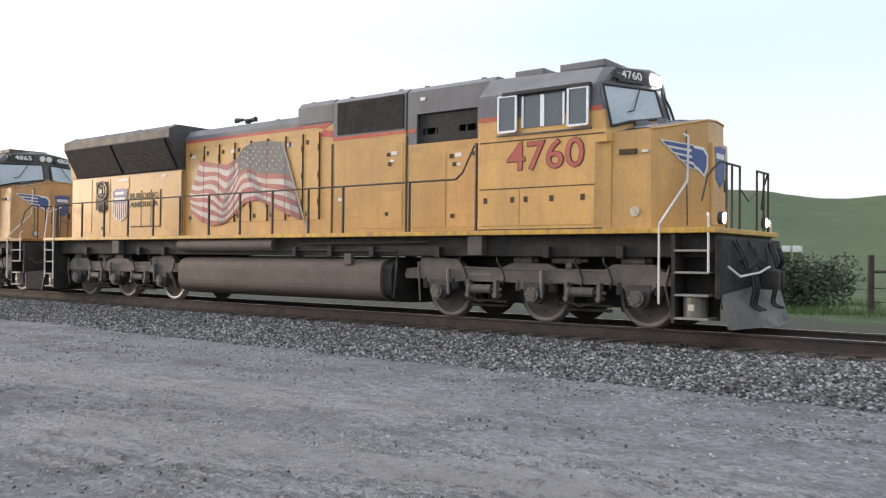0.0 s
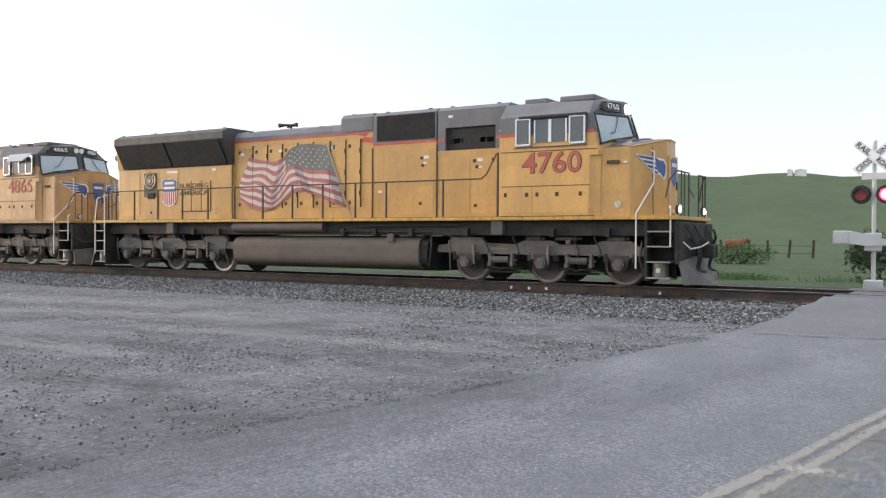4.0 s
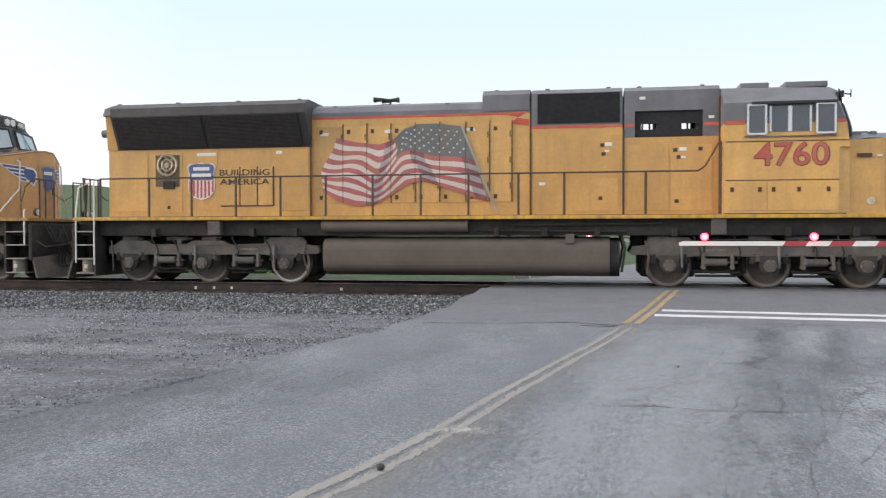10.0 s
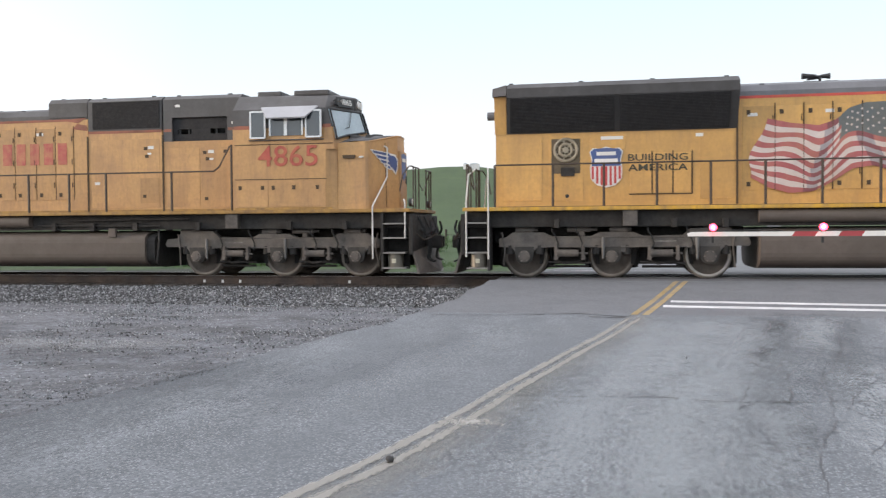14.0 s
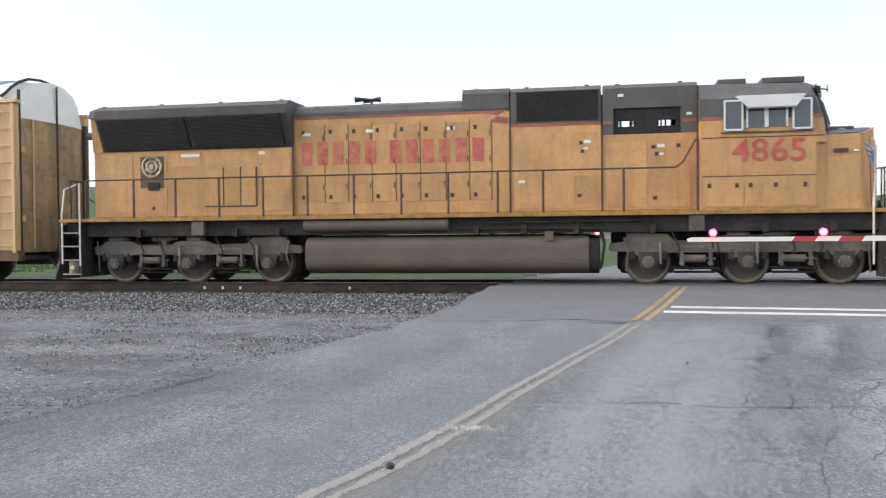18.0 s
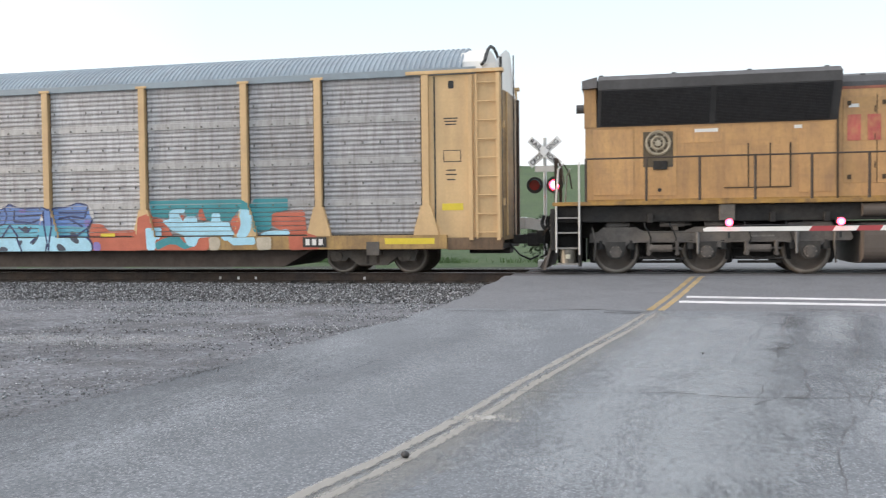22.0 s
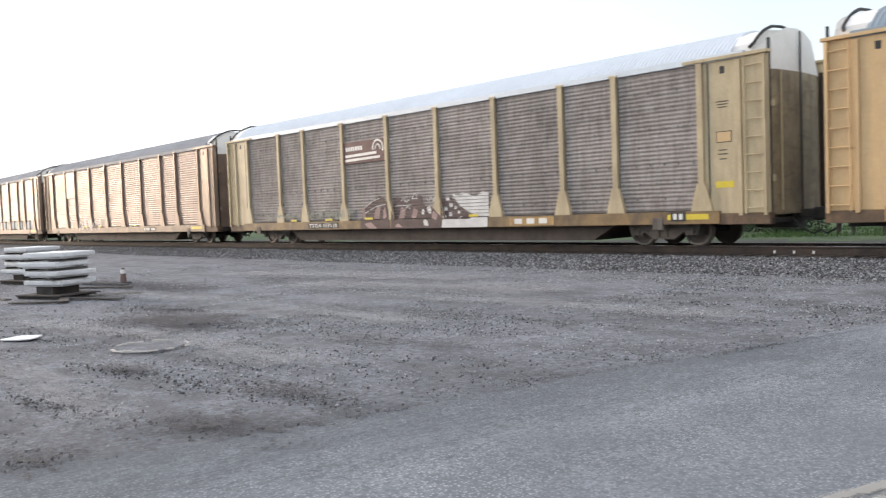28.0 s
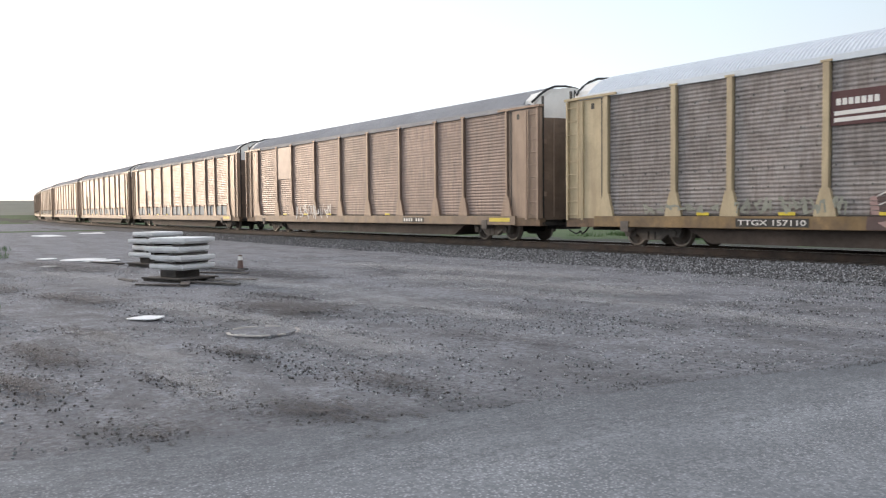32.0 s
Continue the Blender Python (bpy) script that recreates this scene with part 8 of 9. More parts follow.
# ---- yard beside the track ----
def slab_stack(x, y, turn, n, label):
    s = thing("panel_stack", label, "stack", "stacked white panels", pose(x, y, GROUND + 0.0, 0, 0, turn))
    rnd = random.Random(int(x * 10))
    for yy in (-0.42, 0.40):
        part("skid", made(box, -0.66, 0.62, yy - 0.07, yy + 0.07, -0.03, 0.05, 0.01), tie_wood, s)
    part("pallet", made(box, -0.64, 0.64, -0.56, 0.56, 0.05, 0.085, 0.01), tie_wood, s)
    part("block", made(box, -0.26, 0.26, -0.34, 0.34, 0.085, 0.25, 0.015), tie_wood, s)
    z = 0.285
    for i in range(n):
        dx, dy, da = rnd.uniform(-0.10, 0.10), rnd.uniform(-0.08, 0.08), rnd.uniform(-9, 9)
        bm = bmesh.new()
        box(bm, -0.52, 0.52, -0.50, 0.50, z, z + 0.10, 0.022)
        box(bm, -0.44, 0.44, -0.42, 0.42, z - 0.035, z)
        bm.transform(pose(dx, dy, 0, 0, 0, da))
        part("panel", bm, slab_white, s, "white flanged panel")
        z += 0.195
        if i < n - 1:
            for xx in (-0.36, 0.36):
                part("spacer", made(box, xx - 0.05, xx + 0.05, -0.46, 0.46, z - 0.086, z - 0.036), tie_wood, s)


slab_stack(-19.3, -14.9, 22, 4, "stack of white panels on dark timbers in the dirt yard")
slab_stack(-25.2, -13.72, 14, 4, "second stack of white panels on dark timbers")


def small_cone():
    s = thing("marker_post", "small orange and white marker post in the yard", "marker", at=pose(-21.5, -12.6, GROUND))
    part("foot", made(box, -0.16, 0.16, -0.16, 0.16, 0, 0.05, 0.012), black_paint, s)
    part("body", made(rod, (0, 0, 0.05), (0, 0, 0.40), 0.085, 14, 0.045), cone_orange, s)
    part("collar", made(rod, (0, 0, 0.26), (0, 0, 0.36), 0.066, 14, 0.054), white_paint, s)


small_cone()


def flat_sheet(x, y, lx, ly, turn, seed, label):
    rnd = random.Random(seed)
    pts = []
    for k in range(12):
        a = 2 * math.pi * k / 12
        q = 1 / max(abs(math.cos(a)), abs(math.sin(a))) ** 0.8
        pts.append((math.cos(a) * lx * q * rnd.uniform(0.75, 1.05), math.sin(a) * ly * q * rnd.uniform(0.75, 1.05)))
    bm = bmesh.new()
    extrude_z(bm, pts, 0.0, 0.014)
    bm.transform(pose(x, y, GROUND + 0.005, rnd.uniform(-2, 2), rnd.uniform(-2, 2), turn))
    tagged(part("loose_sheet", bm, slab_white), label, "sheet", "loose white sheets in the yard")


for i, (x, y, lx, ly, tn) in enumerate(((-12.65, -17.55, 0.30, 0.22, 30), (-29.6, -14.8, 1.0, 0.6, 20), (-28.6, -14.4, 0.6, 0.4, 60), (-26.6, -16.3, 0.3, 0.25, 10), (-61.0, -10.0, 1.6, 1.0, 20), (-66.0, -6.2, 1.2, 0.9, 10), (-31.0, -15.6, 0.4, 0.3, 0))):
    flat_sheet(x, y, lx, ly, tn, 40 + i, "flat white sheet lying on the dirt")


def buried_ring():
    s = thing("concrete_ring", "pale rim of a half-buried concrete ring", "ring", at=pose(-10.25, -16.75, GROUND + 0.012))
    bm = bmesh.new()
    n = 28
    for i in range(n):
        a0, a1 = 2 * math.pi * i / n, 2 * math.pi * (i + 1) / n
        if noise.noise((i * 0.31, 2.0, 0)) < -0.08:
            continue
        h = 0.016 + 0.02 * noise.noise((i * 0.5, 0, 0))
        solid(bm, [(r * math.cos(a), r * math.sin(a), 0) for r, a in ((0.43, a0), (0.47, a0), (0.47, a1), (0.43, a1))], [(r * math.cos(a), r * math.sin(a), h) for r, a in ((0.435, a0), (0.465, a0), (0.465, a1), (0.435, a1))])
    bmesh.ops.remove_doubles(bm, verts=bm.verts, dist=0.001)
    part("rim", bm, mat("pale_concrete", (0.42, 0.39, 0.36), 0.9, 0, 3, 0.2), s)
    part("fill", made(rod, (0, 0, -0.05), (0, 0, 0.004), 0.40, 24), dirt, s)


buried_ring()


def board(x, y, l, w, turn, label):
    tagged(part("old_timber", (lambda b: (box(b, -l / 2, l / 2, -w / 3, w / 3, 0, 0.035, 0.008), b.transform(pose(x, y, GROUND + 0.0, 0, 0, turn)), b)[2])(bmesh.new()), tie_wood), label, "timber", "old timbers in the yard")


for x, y, l, w, tn in ((-17.9, -14.7, 1.6, 0.25, 25), (-18.2, -15.75, 1.0, 0.2, 40), (-18.05, -15.2, 0.8, 0.3, -20), (-19.9, -15.9, 0.9, 0.2, 5), (-18.4, -14.0, 1.1, 0.35, 60), (-20.6, -13.4, 1.4, 0.2, 35), (-22.0, -12.9, 2.0, 0.2, 10), (-27.2, -14.6, 1.8, 0.25, 15), (-70, -5.4, 5.0, 0.6, 3), (-88, -5.1, 6.0, 0.5, 2)):
    board(x, y, l, w, tn, "weathered dark timber lying on the dirt")


def grass_tufts():
    rnd = random.Random(9)
    verts, faces = [], []
    spots = [(-14.6, -19.7, 0.5, 150), (-33.5, -17.6, 1.2, 400), (-36.5, -18.2, 1.6, 500), (-24.0, -18.5, 0.5, 120), (-19.0, -19.6, 0.35, 70), (-41, -17.5, 2.2, 500)]
    spots += [(rnd.uniform(-34, -4), rnd.uniform(11.0, 19), 0.8, 130) for _ in range(60)]
    for cx, cy, r, n in spots:
        for _ in range(n):
            a, d = rnd.uniform(0, 6.28), r * rnd.random() ** 0.6
            x, y = cx + d * math.cos(a) * 1.6, cy + d * math.sin(a)
            h = rnd.uniform(0.08, 0.30)
            t = rnd.uniform(0, 6.28)
            w = rnd.uniform(0.010, 0.022)
            o = len(verts)
            lean = rnd.uniform(-0.12, 0.12)
            verts += [(x - w * math.cos(t), y - w * math.sin(t), GROUND - 0.02), (x + w * math.cos(t), y + w * math.sin(t), GROUND - 0.02), (x + lean, y + lean * 0.5, GROUND + h)]
            faces.append((o, o + 1, o + 2))
    me = bpy.data.meshes.new("grass_tufts")
    me.from_pydata(verts, [], faces)
    me.materials.append(leaf_light)
    tagged(new("grass_tufts", me), "tufts of green grass at the edge of the dirt", "grass", kind="stuff")


grass_tufts()

# ---- road markings and wear ----
def ribbon(name, pts, w, lift, material, label, category, wob=0.0, seg=0.25, gap=0.0, seed=1):
    """A painted or tarred line along a way on the road, in short pieces with worn edges."""
    rnd = random.Random(seed)
    bm = bmesh.new()
    way = []
    for (xa, ya), (xb, yb) in zip(pts, pts[1:]):
        n = max(1, int(math.hypot(xb - xa, yb - ya) / seg))
        way += [(xa + (xb - xa) * i / n, ya + (yb - ya) * i / n) for i in range(n)]
    way.append(pts[-1])
    left, right = [], []
    for i, (x, y) in enumerate(way):
        a, b = way[max(0, i - 1)], way[min(len(way) - 1, i + 1)]
        t = Vector((b[0] - a[0], b[1] - a[1])).normalized()
        nx, ny = -t.y, t.x
        wl_, wr_ = w / 2 * (1 + rnd.uniform(-wob, wob)), w / 2 * (1 + rnd.uniform(-wob, wob))
        z = lambda yy: road_z(yy) + lift
        left.append(bm.verts.new((x + nx * wl_, y + ny * wl_, z(y + ny * wl_))))
        right.append(bm.verts.new((x - nx * wr_, y - ny * wr_, z(y - ny * wr_))))
    for i in range(len(way) - 1):
        if rnd.random() >= gap:
            bm.faces.new((left[i], left[i + 1], right[i + 1], right[i]))
    ob = part(name, bm, material)
    ob.data.update()
    if ob.data.polygons and ob.data.polygons[0].normal.z < 0:
        ob.data.flip_normals()
    return tagged(ob, label, category, kind="structure")


CENTRE = [(1.52, -1.85), (1.25, -3.2), (0.45, -7.05), (-0.40, -10.64), (-0.92, -13.0), (-1.23, -14.62), (-1.47, -15.67), (-1.75, -16.6), (-2.2, -18.2), (-3.4, -22.5), (-6, -31)]
for dx in (-0.092, 0.092):
    ribbon("centre_line", [(x + dx, y) for x, y in CENTRE[:3]], 0.105, 0.006, yellow_line, "double yellow centre line before the track", "road marking", 0.08, 0.2, 0.0, 2)
ribbon("stop_line", [(1.05, -5.22), (9.0, -5.85)], 0.27, 0.005, white_line, "white stop line before the track", "road marking", 0.04, 0.4, 0.0, 5)
ribbon("stop_line", [(0.88, -5.92), (9.0, -6.45)], 0.29, 0.005, white_line, "white stop line before the track", "road marking", 0.04, 0.4, 0.0, 6)
ribbon("far_stop_line", [(-1.8, 4.6), (1.4, 4.3)], 0.35, 0.005, white_line, "white stop line beyond the track", "road marking", 0.04, 0.4, 0.0, 7)


def crack(pts, w, seed, jag=0.07):
    rnd = random.Random(seed)
    way = []
    for (xa, ya), (xb, yb) in zip(pts, pts[1:]):
        n = max(2, int(math.hypot(xb - xa, yb - ya) / 0.12))
        way += [(xa + (xb - xa) * i / n + 0.45 * jag * noise.noise((seed, i * 0.35, 0)) + rnd.uniform(-0.012, 0.012), ya + (yb - ya) * i / n + 1.2 * jag * noise.noise((seed + 7, i * 0.35, 0)) + rnd.uniform(-0.012, 0.012)) for i in range(n)]
    way.append(pts[-1])
    ribbon("road_crack", way, w * 0.22, 0.008, tar, "dark crack in the asphalt", "crack", 0.7, 0.15, 0.10, seed)


crack([(-2.9, -7.35), (-1.57, -7.25), (-0.54, -6.98), (0.0, -7.2), (0.30, -7.32)], 0.17, 11, 0.08)
crack([(-0.35, -7.35), (0.35, -7.42)], 0.30, 12, 0.05)
crack([(-0.98, -13.4), (-0.33, -13.37), (0.31, -13.3), (1.1, -13.4), (2.2, -13.2)], 0.10, 13)
crack([(2.45, -7.3), (2.25, -8.1), (2.1, -8.7)], 0.10, 14, 0.06)
crack([(2.0, -9.3), (1.8, -10.0), (1.7, -10.66), (1.55, -11.6), (1.3, -12.5), (1.09, -13.42)], 0.035, 15, 0.06)
crack([(1.9, -10.2), (1.65, -10.75)], 0.10, 16, 0.06)
crack([(3.05, -8.5), (2.7, -10.2), (2.3, -11.5), (2.02, -12.17), (1.9, -13.0), (1.72, -13.99), (1.5, -14.6), (1.32, -15.24), (1.2, -16)], 0.045, 17, 0.06)
crack([(2.3, -11.5), (2.6, -12.0), (2.2, -12.8), (1.9, -13.6)], 0.04, 18, 0.06)
crack([(1.9, -13.4), (2.1, -14.2), (1.7, -15.0)], 0.035, 19, 0.06)
walks = random.Random(77)
for i in range(13):
    x, y = walks.uniform(1.2, 4.2), walks.uniform(-15.5, -7.6)
    way = [(x, y)]
    for _ in range(5):
        x, y = x + walks.gauss(-0.05, 0.16), y - walks.uniform(0.1, 0.42)
        way.append((x, y))
    crack(way, walks.uniform(0.04, 0.08), 100 + i, 0.08)
for i in range(9):
    x, y = walks.choice(((2.1, -8.3), (2.0, -8.9), (1.65, -10.6), (1.6, -10.9), (2.9, -12.4), (2.4, -14.2), (3.3, -9.9), (1.9, -13.6), (3.0, -15.0)))
    crack([(x - 0.25, y + walks.uniform(-0.1, 0.1)), (x, y), (x + 0.2, y + walks.uniform(-0.15, 0.15))], 0.07, 130 + i, 0.12)
crack([(-4.3, -12.6), (-3.95, -11.2), (-3.8, -10.0)], 0.05, 20, 0.1)


def stain(name, pts, w, lift, col, strength, label, seed, rough=0.9, scale=2.2, level=None, wide=1.0):
    """A soft-edged stain or bleached patch: a thin skin that thins out to its edges and is broken up by noise."""
    bm = bmesh.new()
    fade = bm.verts.layers.float.new("fade")
    rows = []
    way = []
    for (xa, ya), (xb, yb) in zip(pts, pts[1:]):
        n = max(2, int(math.hypot(xb - xa, yb - ya) / 0.3))
        way += [(xa + (xb - xa) * i / n, ya + (yb - ya) * i / n) for i in range(n)]
    way.append(pts[-1])
    for i, (x, y) in enumerate(way):
        a, b = way[max(0, i - 1)], way[min(len(way) - 1, i + 1)]
        t = Vector((b[0] - a[0], b[1] - a[1])).normalized()
        ends = min(1.0, i / 3, (len(way) - 1 - i) / 3)
        row = []
        for k in range(9):
            u = (k - 4) / 4
            xx, yy = x - t.y * w * 0.5 * u, y + t.x * w * 0.5 * u
            v = bm.verts.new((xx, yy, (road_z(yy) if level is None else level) + lift))
            v[fade] = (1 - abs(u)) * ends * wide
            row.append(v)
        rows.append(row)
    for a, b in zip(rows, rows[1:]):
        for k in range(8):
            bm.faces.new((a[k], a[k + 1], b[k + 1], b[k]))
    m = bpy.data.materials.new(name + "_skin")
    m.use_nodes = True
    n, l = m.node_tree.nodes, m.node_tree.links
    p = n["Principled BSDF"]
    p.inputs["Base Color"].default_value, p.inputs["Roughness"].default_value = (*col, 1), rough
    at = n.new("ShaderNodeAttribute")
    at.attribute_name = "fade"
    tc = n.new("ShaderNodeTexCoord")
    ns = n.new("ShaderNodeTexNoise")
    ns.inputs["Scale"].default_value, ns.inputs["Detail"].default_value, ns.inputs["Roughness"].default_value = scale * 1.1, 14.0, 0.78
    mp = n.new("ShaderNodeMapping")
    mp.inputs["Scale"].default_value = (1.25, 0.42, 1) if level is None else (0.7, 2.4, 1)
    mp.inputs["Location"].default_value = (0, 0, seed * 0.37)
    l.new(tc.outputs["Object"], mp.inputs["Vector"])
    l.new(mp.outputs[0], ns.inputs["Vector"])
    ad = n.new("ShaderNodeMath")
    ad.operation = 'MULTIPLY_ADD'
    ad.inputs[1].default_value = 0.32
    l.new(at.outputs["Fac"], ad.inputs[0])
    grit = n.new("ShaderNodeTexNoise")
    grit.inputs["Scale"].default_value, grit.inputs["Detail"].default_value = 26.0, 4.0
    l.new(mp.outputs[0] if level is None else tc.outputs["Object"], grit.inputs["Vector"])
    both = n.new("ShaderNodeMath")
    both.operation = 'MULTIPLY_ADD'
    both.inputs[1].default_value = 0.75
    l.new(grit.outputs["Fac"], both.inputs[0])
    l.new(ns.outputs["Fac"], both.inputs[2])
    l.new(both.outputs[0], ad.inputs[2])
    r = n.new("ShaderNodeMapRange")
    r.inputs[1].default_value, r.inputs[2].default_value, r.inputs[3].default_value, r.inputs[4].default_value = (0.875, 1.175, 0.0, strength) if level is None else (0.975, 1.06, 0.0, strength)
    l.new(ad.outputs[0], r.inputs[0])
    l.new(r.outputs[0], p.inputs["Alpha"])
    ob = part(name, bm, m)
    ob.data.update()
    if ob.data.polygons[0].normal.z < 0:
        ob.data.flip_normals()
    return tagged(ob, label, "stain", kind="structure")


DARK, PALE = (0.096, 0.101, 0.109), (0.37, 0.39, 0.405)
for i, (x, y, k) in enumerate(((2.35, -8.0, 0.7), (2.2, -8.6, 0.6), (1.75, -10.5, 0.75), (2.9, -12.0, 0.6), (2.3, -13.3, 0.6), (3.2, -10.4, 0.5), (1.4, -14.6, 0.5), (2.6, -15.3, 0.6))):
    stain("tar_blot", [(x + 0.15, y + 0.5), (x, y), (x - 0.15, y - 0.5)], 0.30, 0.0065, (0.06, 0.06, 0.064), k * 0.6, "dark tar blot on the worn road", 140 + i, scale=4.0)
stain("wheel_stain", [(-3.9, -11.5), (-4.6, -14.5), (-5.2, -17.5), (-5.9, -20.5)], 2.6, 0.004, DARK, 0.30, "darker edge of the worn road", 20)
stain("wheel_stain", [(2.7, -6.6), (2.3, -9.0), (1.7, -11.5), (1.1, -14.0), (0.6, -16.0), (0.2, -17.4)], 1.0, 0.004, DARK, 0.30, "dark tar-stained wheel path", 21)
stain("wheel_stain", [(3.4, -6.6), (2.95, -9.0), (2.45, -11.5), (2.0, -13.5)], 0.8, 0.004, DARK, 0.30, "dark tar-stained wheel path", 22)
stain("wheel_stain", [(0.4, -8.6), (-0.2, -11), (-0.6, -13.5), (-0.9, -16)], 0.9, 0.004, DARK, 0.14, "faint dark wheel path", 23)
stain("wheel_stain", [(-1.9, -8.6), (-2.4, -11), (-2.9, -14), (-3.5, -18)], 1.2, 0.004, DARK, 0.10, "faint dark wheel path", 24)
stain("bleached_patch", [(3.2, -6.8), (2.75, -8.6), (2.45, -10.4)], 0.7, 0.0055, PALE, 0.5, "bleached worn patch of road", 25)
stain("bleached_patch", [(2.9, -11.2), (2.3, -13.5), (1.8, -16.5)], 1.2, 0.0055, PALE, 0.6, "bleached worn patch of road", 26)
stain("bleached_patch", [(1.6, -7.2), (0.9, -10.2), (0.2, -13.0)], 1.0, 0.0055, PALE, 0.42, "bleached strip of road", 27)
stain("bleached_patch", [(-1.0, -8.2), (-1.9, -11.2), (-2.4, -14.5)], 1.0, 0.0055, PALE, 0.12, "bleached strip of road", 28)
stain("bleached_patch", [(4.6, -7.0), (4.2, -9.5), (3.9, -12.5), (3.6, -16)], 1.5, 0.0055, PALE, 0.75, "bleached worn patch of road", 33)
stain("bleached_patch", [(0.9, -11.5), (0.5, -14.0), (0.1, -17.5)], 0.9, 0.0058, PALE, 0.4, "bleached worn patch of road", 34)
for dx in (-0.08, 0.08):
    stain("worn_centre_line", [(x + dx, y) for x, y in CENTRE[2:]], 0.122, 0.0075, (0.335, 0.318, 0.288), 0.75, "worn beige remains of the double centre line", 3, scale=3.5, wide=1.7)
stain("road_patch", [(-0.78, -14.42), (-1.05, -14.48), (-1.32, -14.5)], 0.34, 0.009, (0.44, 0.42, 0.385), 0.75, "pale patch on the worn centre line", 8, scale=3.0, wide=1.6)
stain("bleached_patch", [(0.9, -7.6), (0.5, -10.0), (0.0, -13.0), (-0.5, -16.5)], 1.7, 0.0052, PALE, 0.44, "bleached worn lane", 35)
stain("bleached_patch", [(2.0, -7.4), (1.5, -10.0), (1.0, -13.0), (0.5, -16.5)], 1.5, 0.0053, PALE, 0.42, "bleached worn lane", 36)
stain("old_centre_line", [(x + 0.16, y) for x, y in CENTRE[2:9]], 0.6, 0.003, (0.29, 0.275, 0.245), 0.4, "pale ghost of an older centre line", 29, scale=4.0)

EARTH = (0.054, 0.048, 0.048)
PATCHES = ((-14.2, -15.9, -11.0, -15.1, 1.5, 0.8), (-6.6, -18.5, -4.9, -17.9, 0.55, 0.9), (-11.2, -19.6, -8.6, -19.3, 0.6, 0.7), (-7.6, -17.5, -5.6, -17.0, 0.5, 0.7), (-6.6, -19.7, -5.5, -19.3, 0.4, 0.8),
           (-18.0, -18.1, -14.5, -17.5, 1.0, 0.7), (-22, -19.0, -18, -18.6, 1.0, 0.7), (-10.2, -10.3, -6.6, -9.7, 0.8, 0.25), (-8.6, -12.2, -5.2, -11.6, 0.7, 0.28), (-26, -13.4, -17, -12.2, 1.6, 0.6),
           (-13, -13.2, -8.2, -12.4, 1.0, 0.3), (-9.4, -15.2, -6.4, -14.5, 0.7, 0.4), (-20, -10.2, -9, -9.3, 1.3, 0.2), (-30, -16.5, -23, -15.8, 1.4, 0.6), (-16, -20.1, -13, -19.7, 0.8, 0.6),
           (-9.6, -20.2, -7.2, -19.7, 0.5, 0.75), (-12.5, -18.9, -10, -18.4, 0.5, 0.6), (-8.4, -18.9, -6.9, -18.5, 0.3, 0.7), (-9.8, -17.9, -8.0, -17.5, 0.35, 0.7), (-12.0, -16.6, -10.9, -16.3, 0.3, 0.7), (-15.5, -14.9, -13.2, -14.4, 0.5, 0.7))
for i, (xa, ya, xb, yb, w, k) in enumerate(PATCHES):
    stain("dark_patch", [(xa, ya), ((xa + xb) / 2, (ya + yb) / 2 + 0.15), (xb, yb)], w * 1.5, 0.028, EARTH, k * 0.95, "damp dark patch of dirt in the yard", 60 + i, scale=3.6, level=GROUND, wide=0.75)
for i, (xa, ya, xb, yb, w, k) in enumerate(((-19, -14.2, -8.5, -13.5, 1.2, 0.35), (-15, -17.0, -7.0, -16.2, 0.9, 0.35), (-12, -18.7, -6.2, -18.6, 0.6, 0.35), (-14, -11.4, -5, -10.8, 1.0, 0.3), (-24, -16.9, -17.5, -16.3, 1.3, 0.35),
                                            (-17, -10.6, -9.5, -9.2, 2.2, 0.4), (-22, -9.6, -13, -8.0, 1.8, 0.4), (-13.5, -14.6, -10.5, -14.2, 0.5, 0.4))):
    stain("pale_streak", [(xa, ya), ((xa + xb) / 2, (ya + yb) / 2 + 0.2), (xb, yb)], w * 1.6, 0.034, (0.33, 0.325, 0.32), k, "pale dusty streak across the dirt yard", 80 + i, scale=2.6, level=GROUND, wide=0.75)


def lump(bm, x, y, z, s, rnd):
    v = [(1, 0, 0), (-1, 0, 0), (0, 1, 0), (0, -1, 0), (0, 0, 0.7), (0, 0, -0.7)]
    return [(x + a * s * rnd.uniform(0.6, 1.2), y + b * s * rnd.uniform(0.6, 1.2), z + c * s * rnd.uniform(0.6, 1.1)) for a, b, c in v]


rk = bmesh.new()
bmesh.ops.create_icosphere(rk, subdivisions=2, radius=0.030)
for v in rk.verts:
    v.co *= 1 + 0.25 * noise.noise(v.co * 22)
    v.co.z *= 0.75
rk.transform(Matrix.Translation((-1.42, -15.72, road_z(-15.72) + 0.03)))
tagged(part("stone", rk, mat("dark_stone", (0.035, 0.033, 0.032), 0.8, 0, 9, 0.3), smooth=True), "small dark stone on the centre line", "stone")
rk = bmesh.new()
bmesh.ops.create_icosphere(rk, subdivisions=1, radius=0.018)
rk.transform(Matrix.Translation((0.84, -11.05, road_z(-11.05) + 0.012)))
tagged(part("pebble", rk, MATS["dark_stone"]), "small dark pebble on the road", "stone")


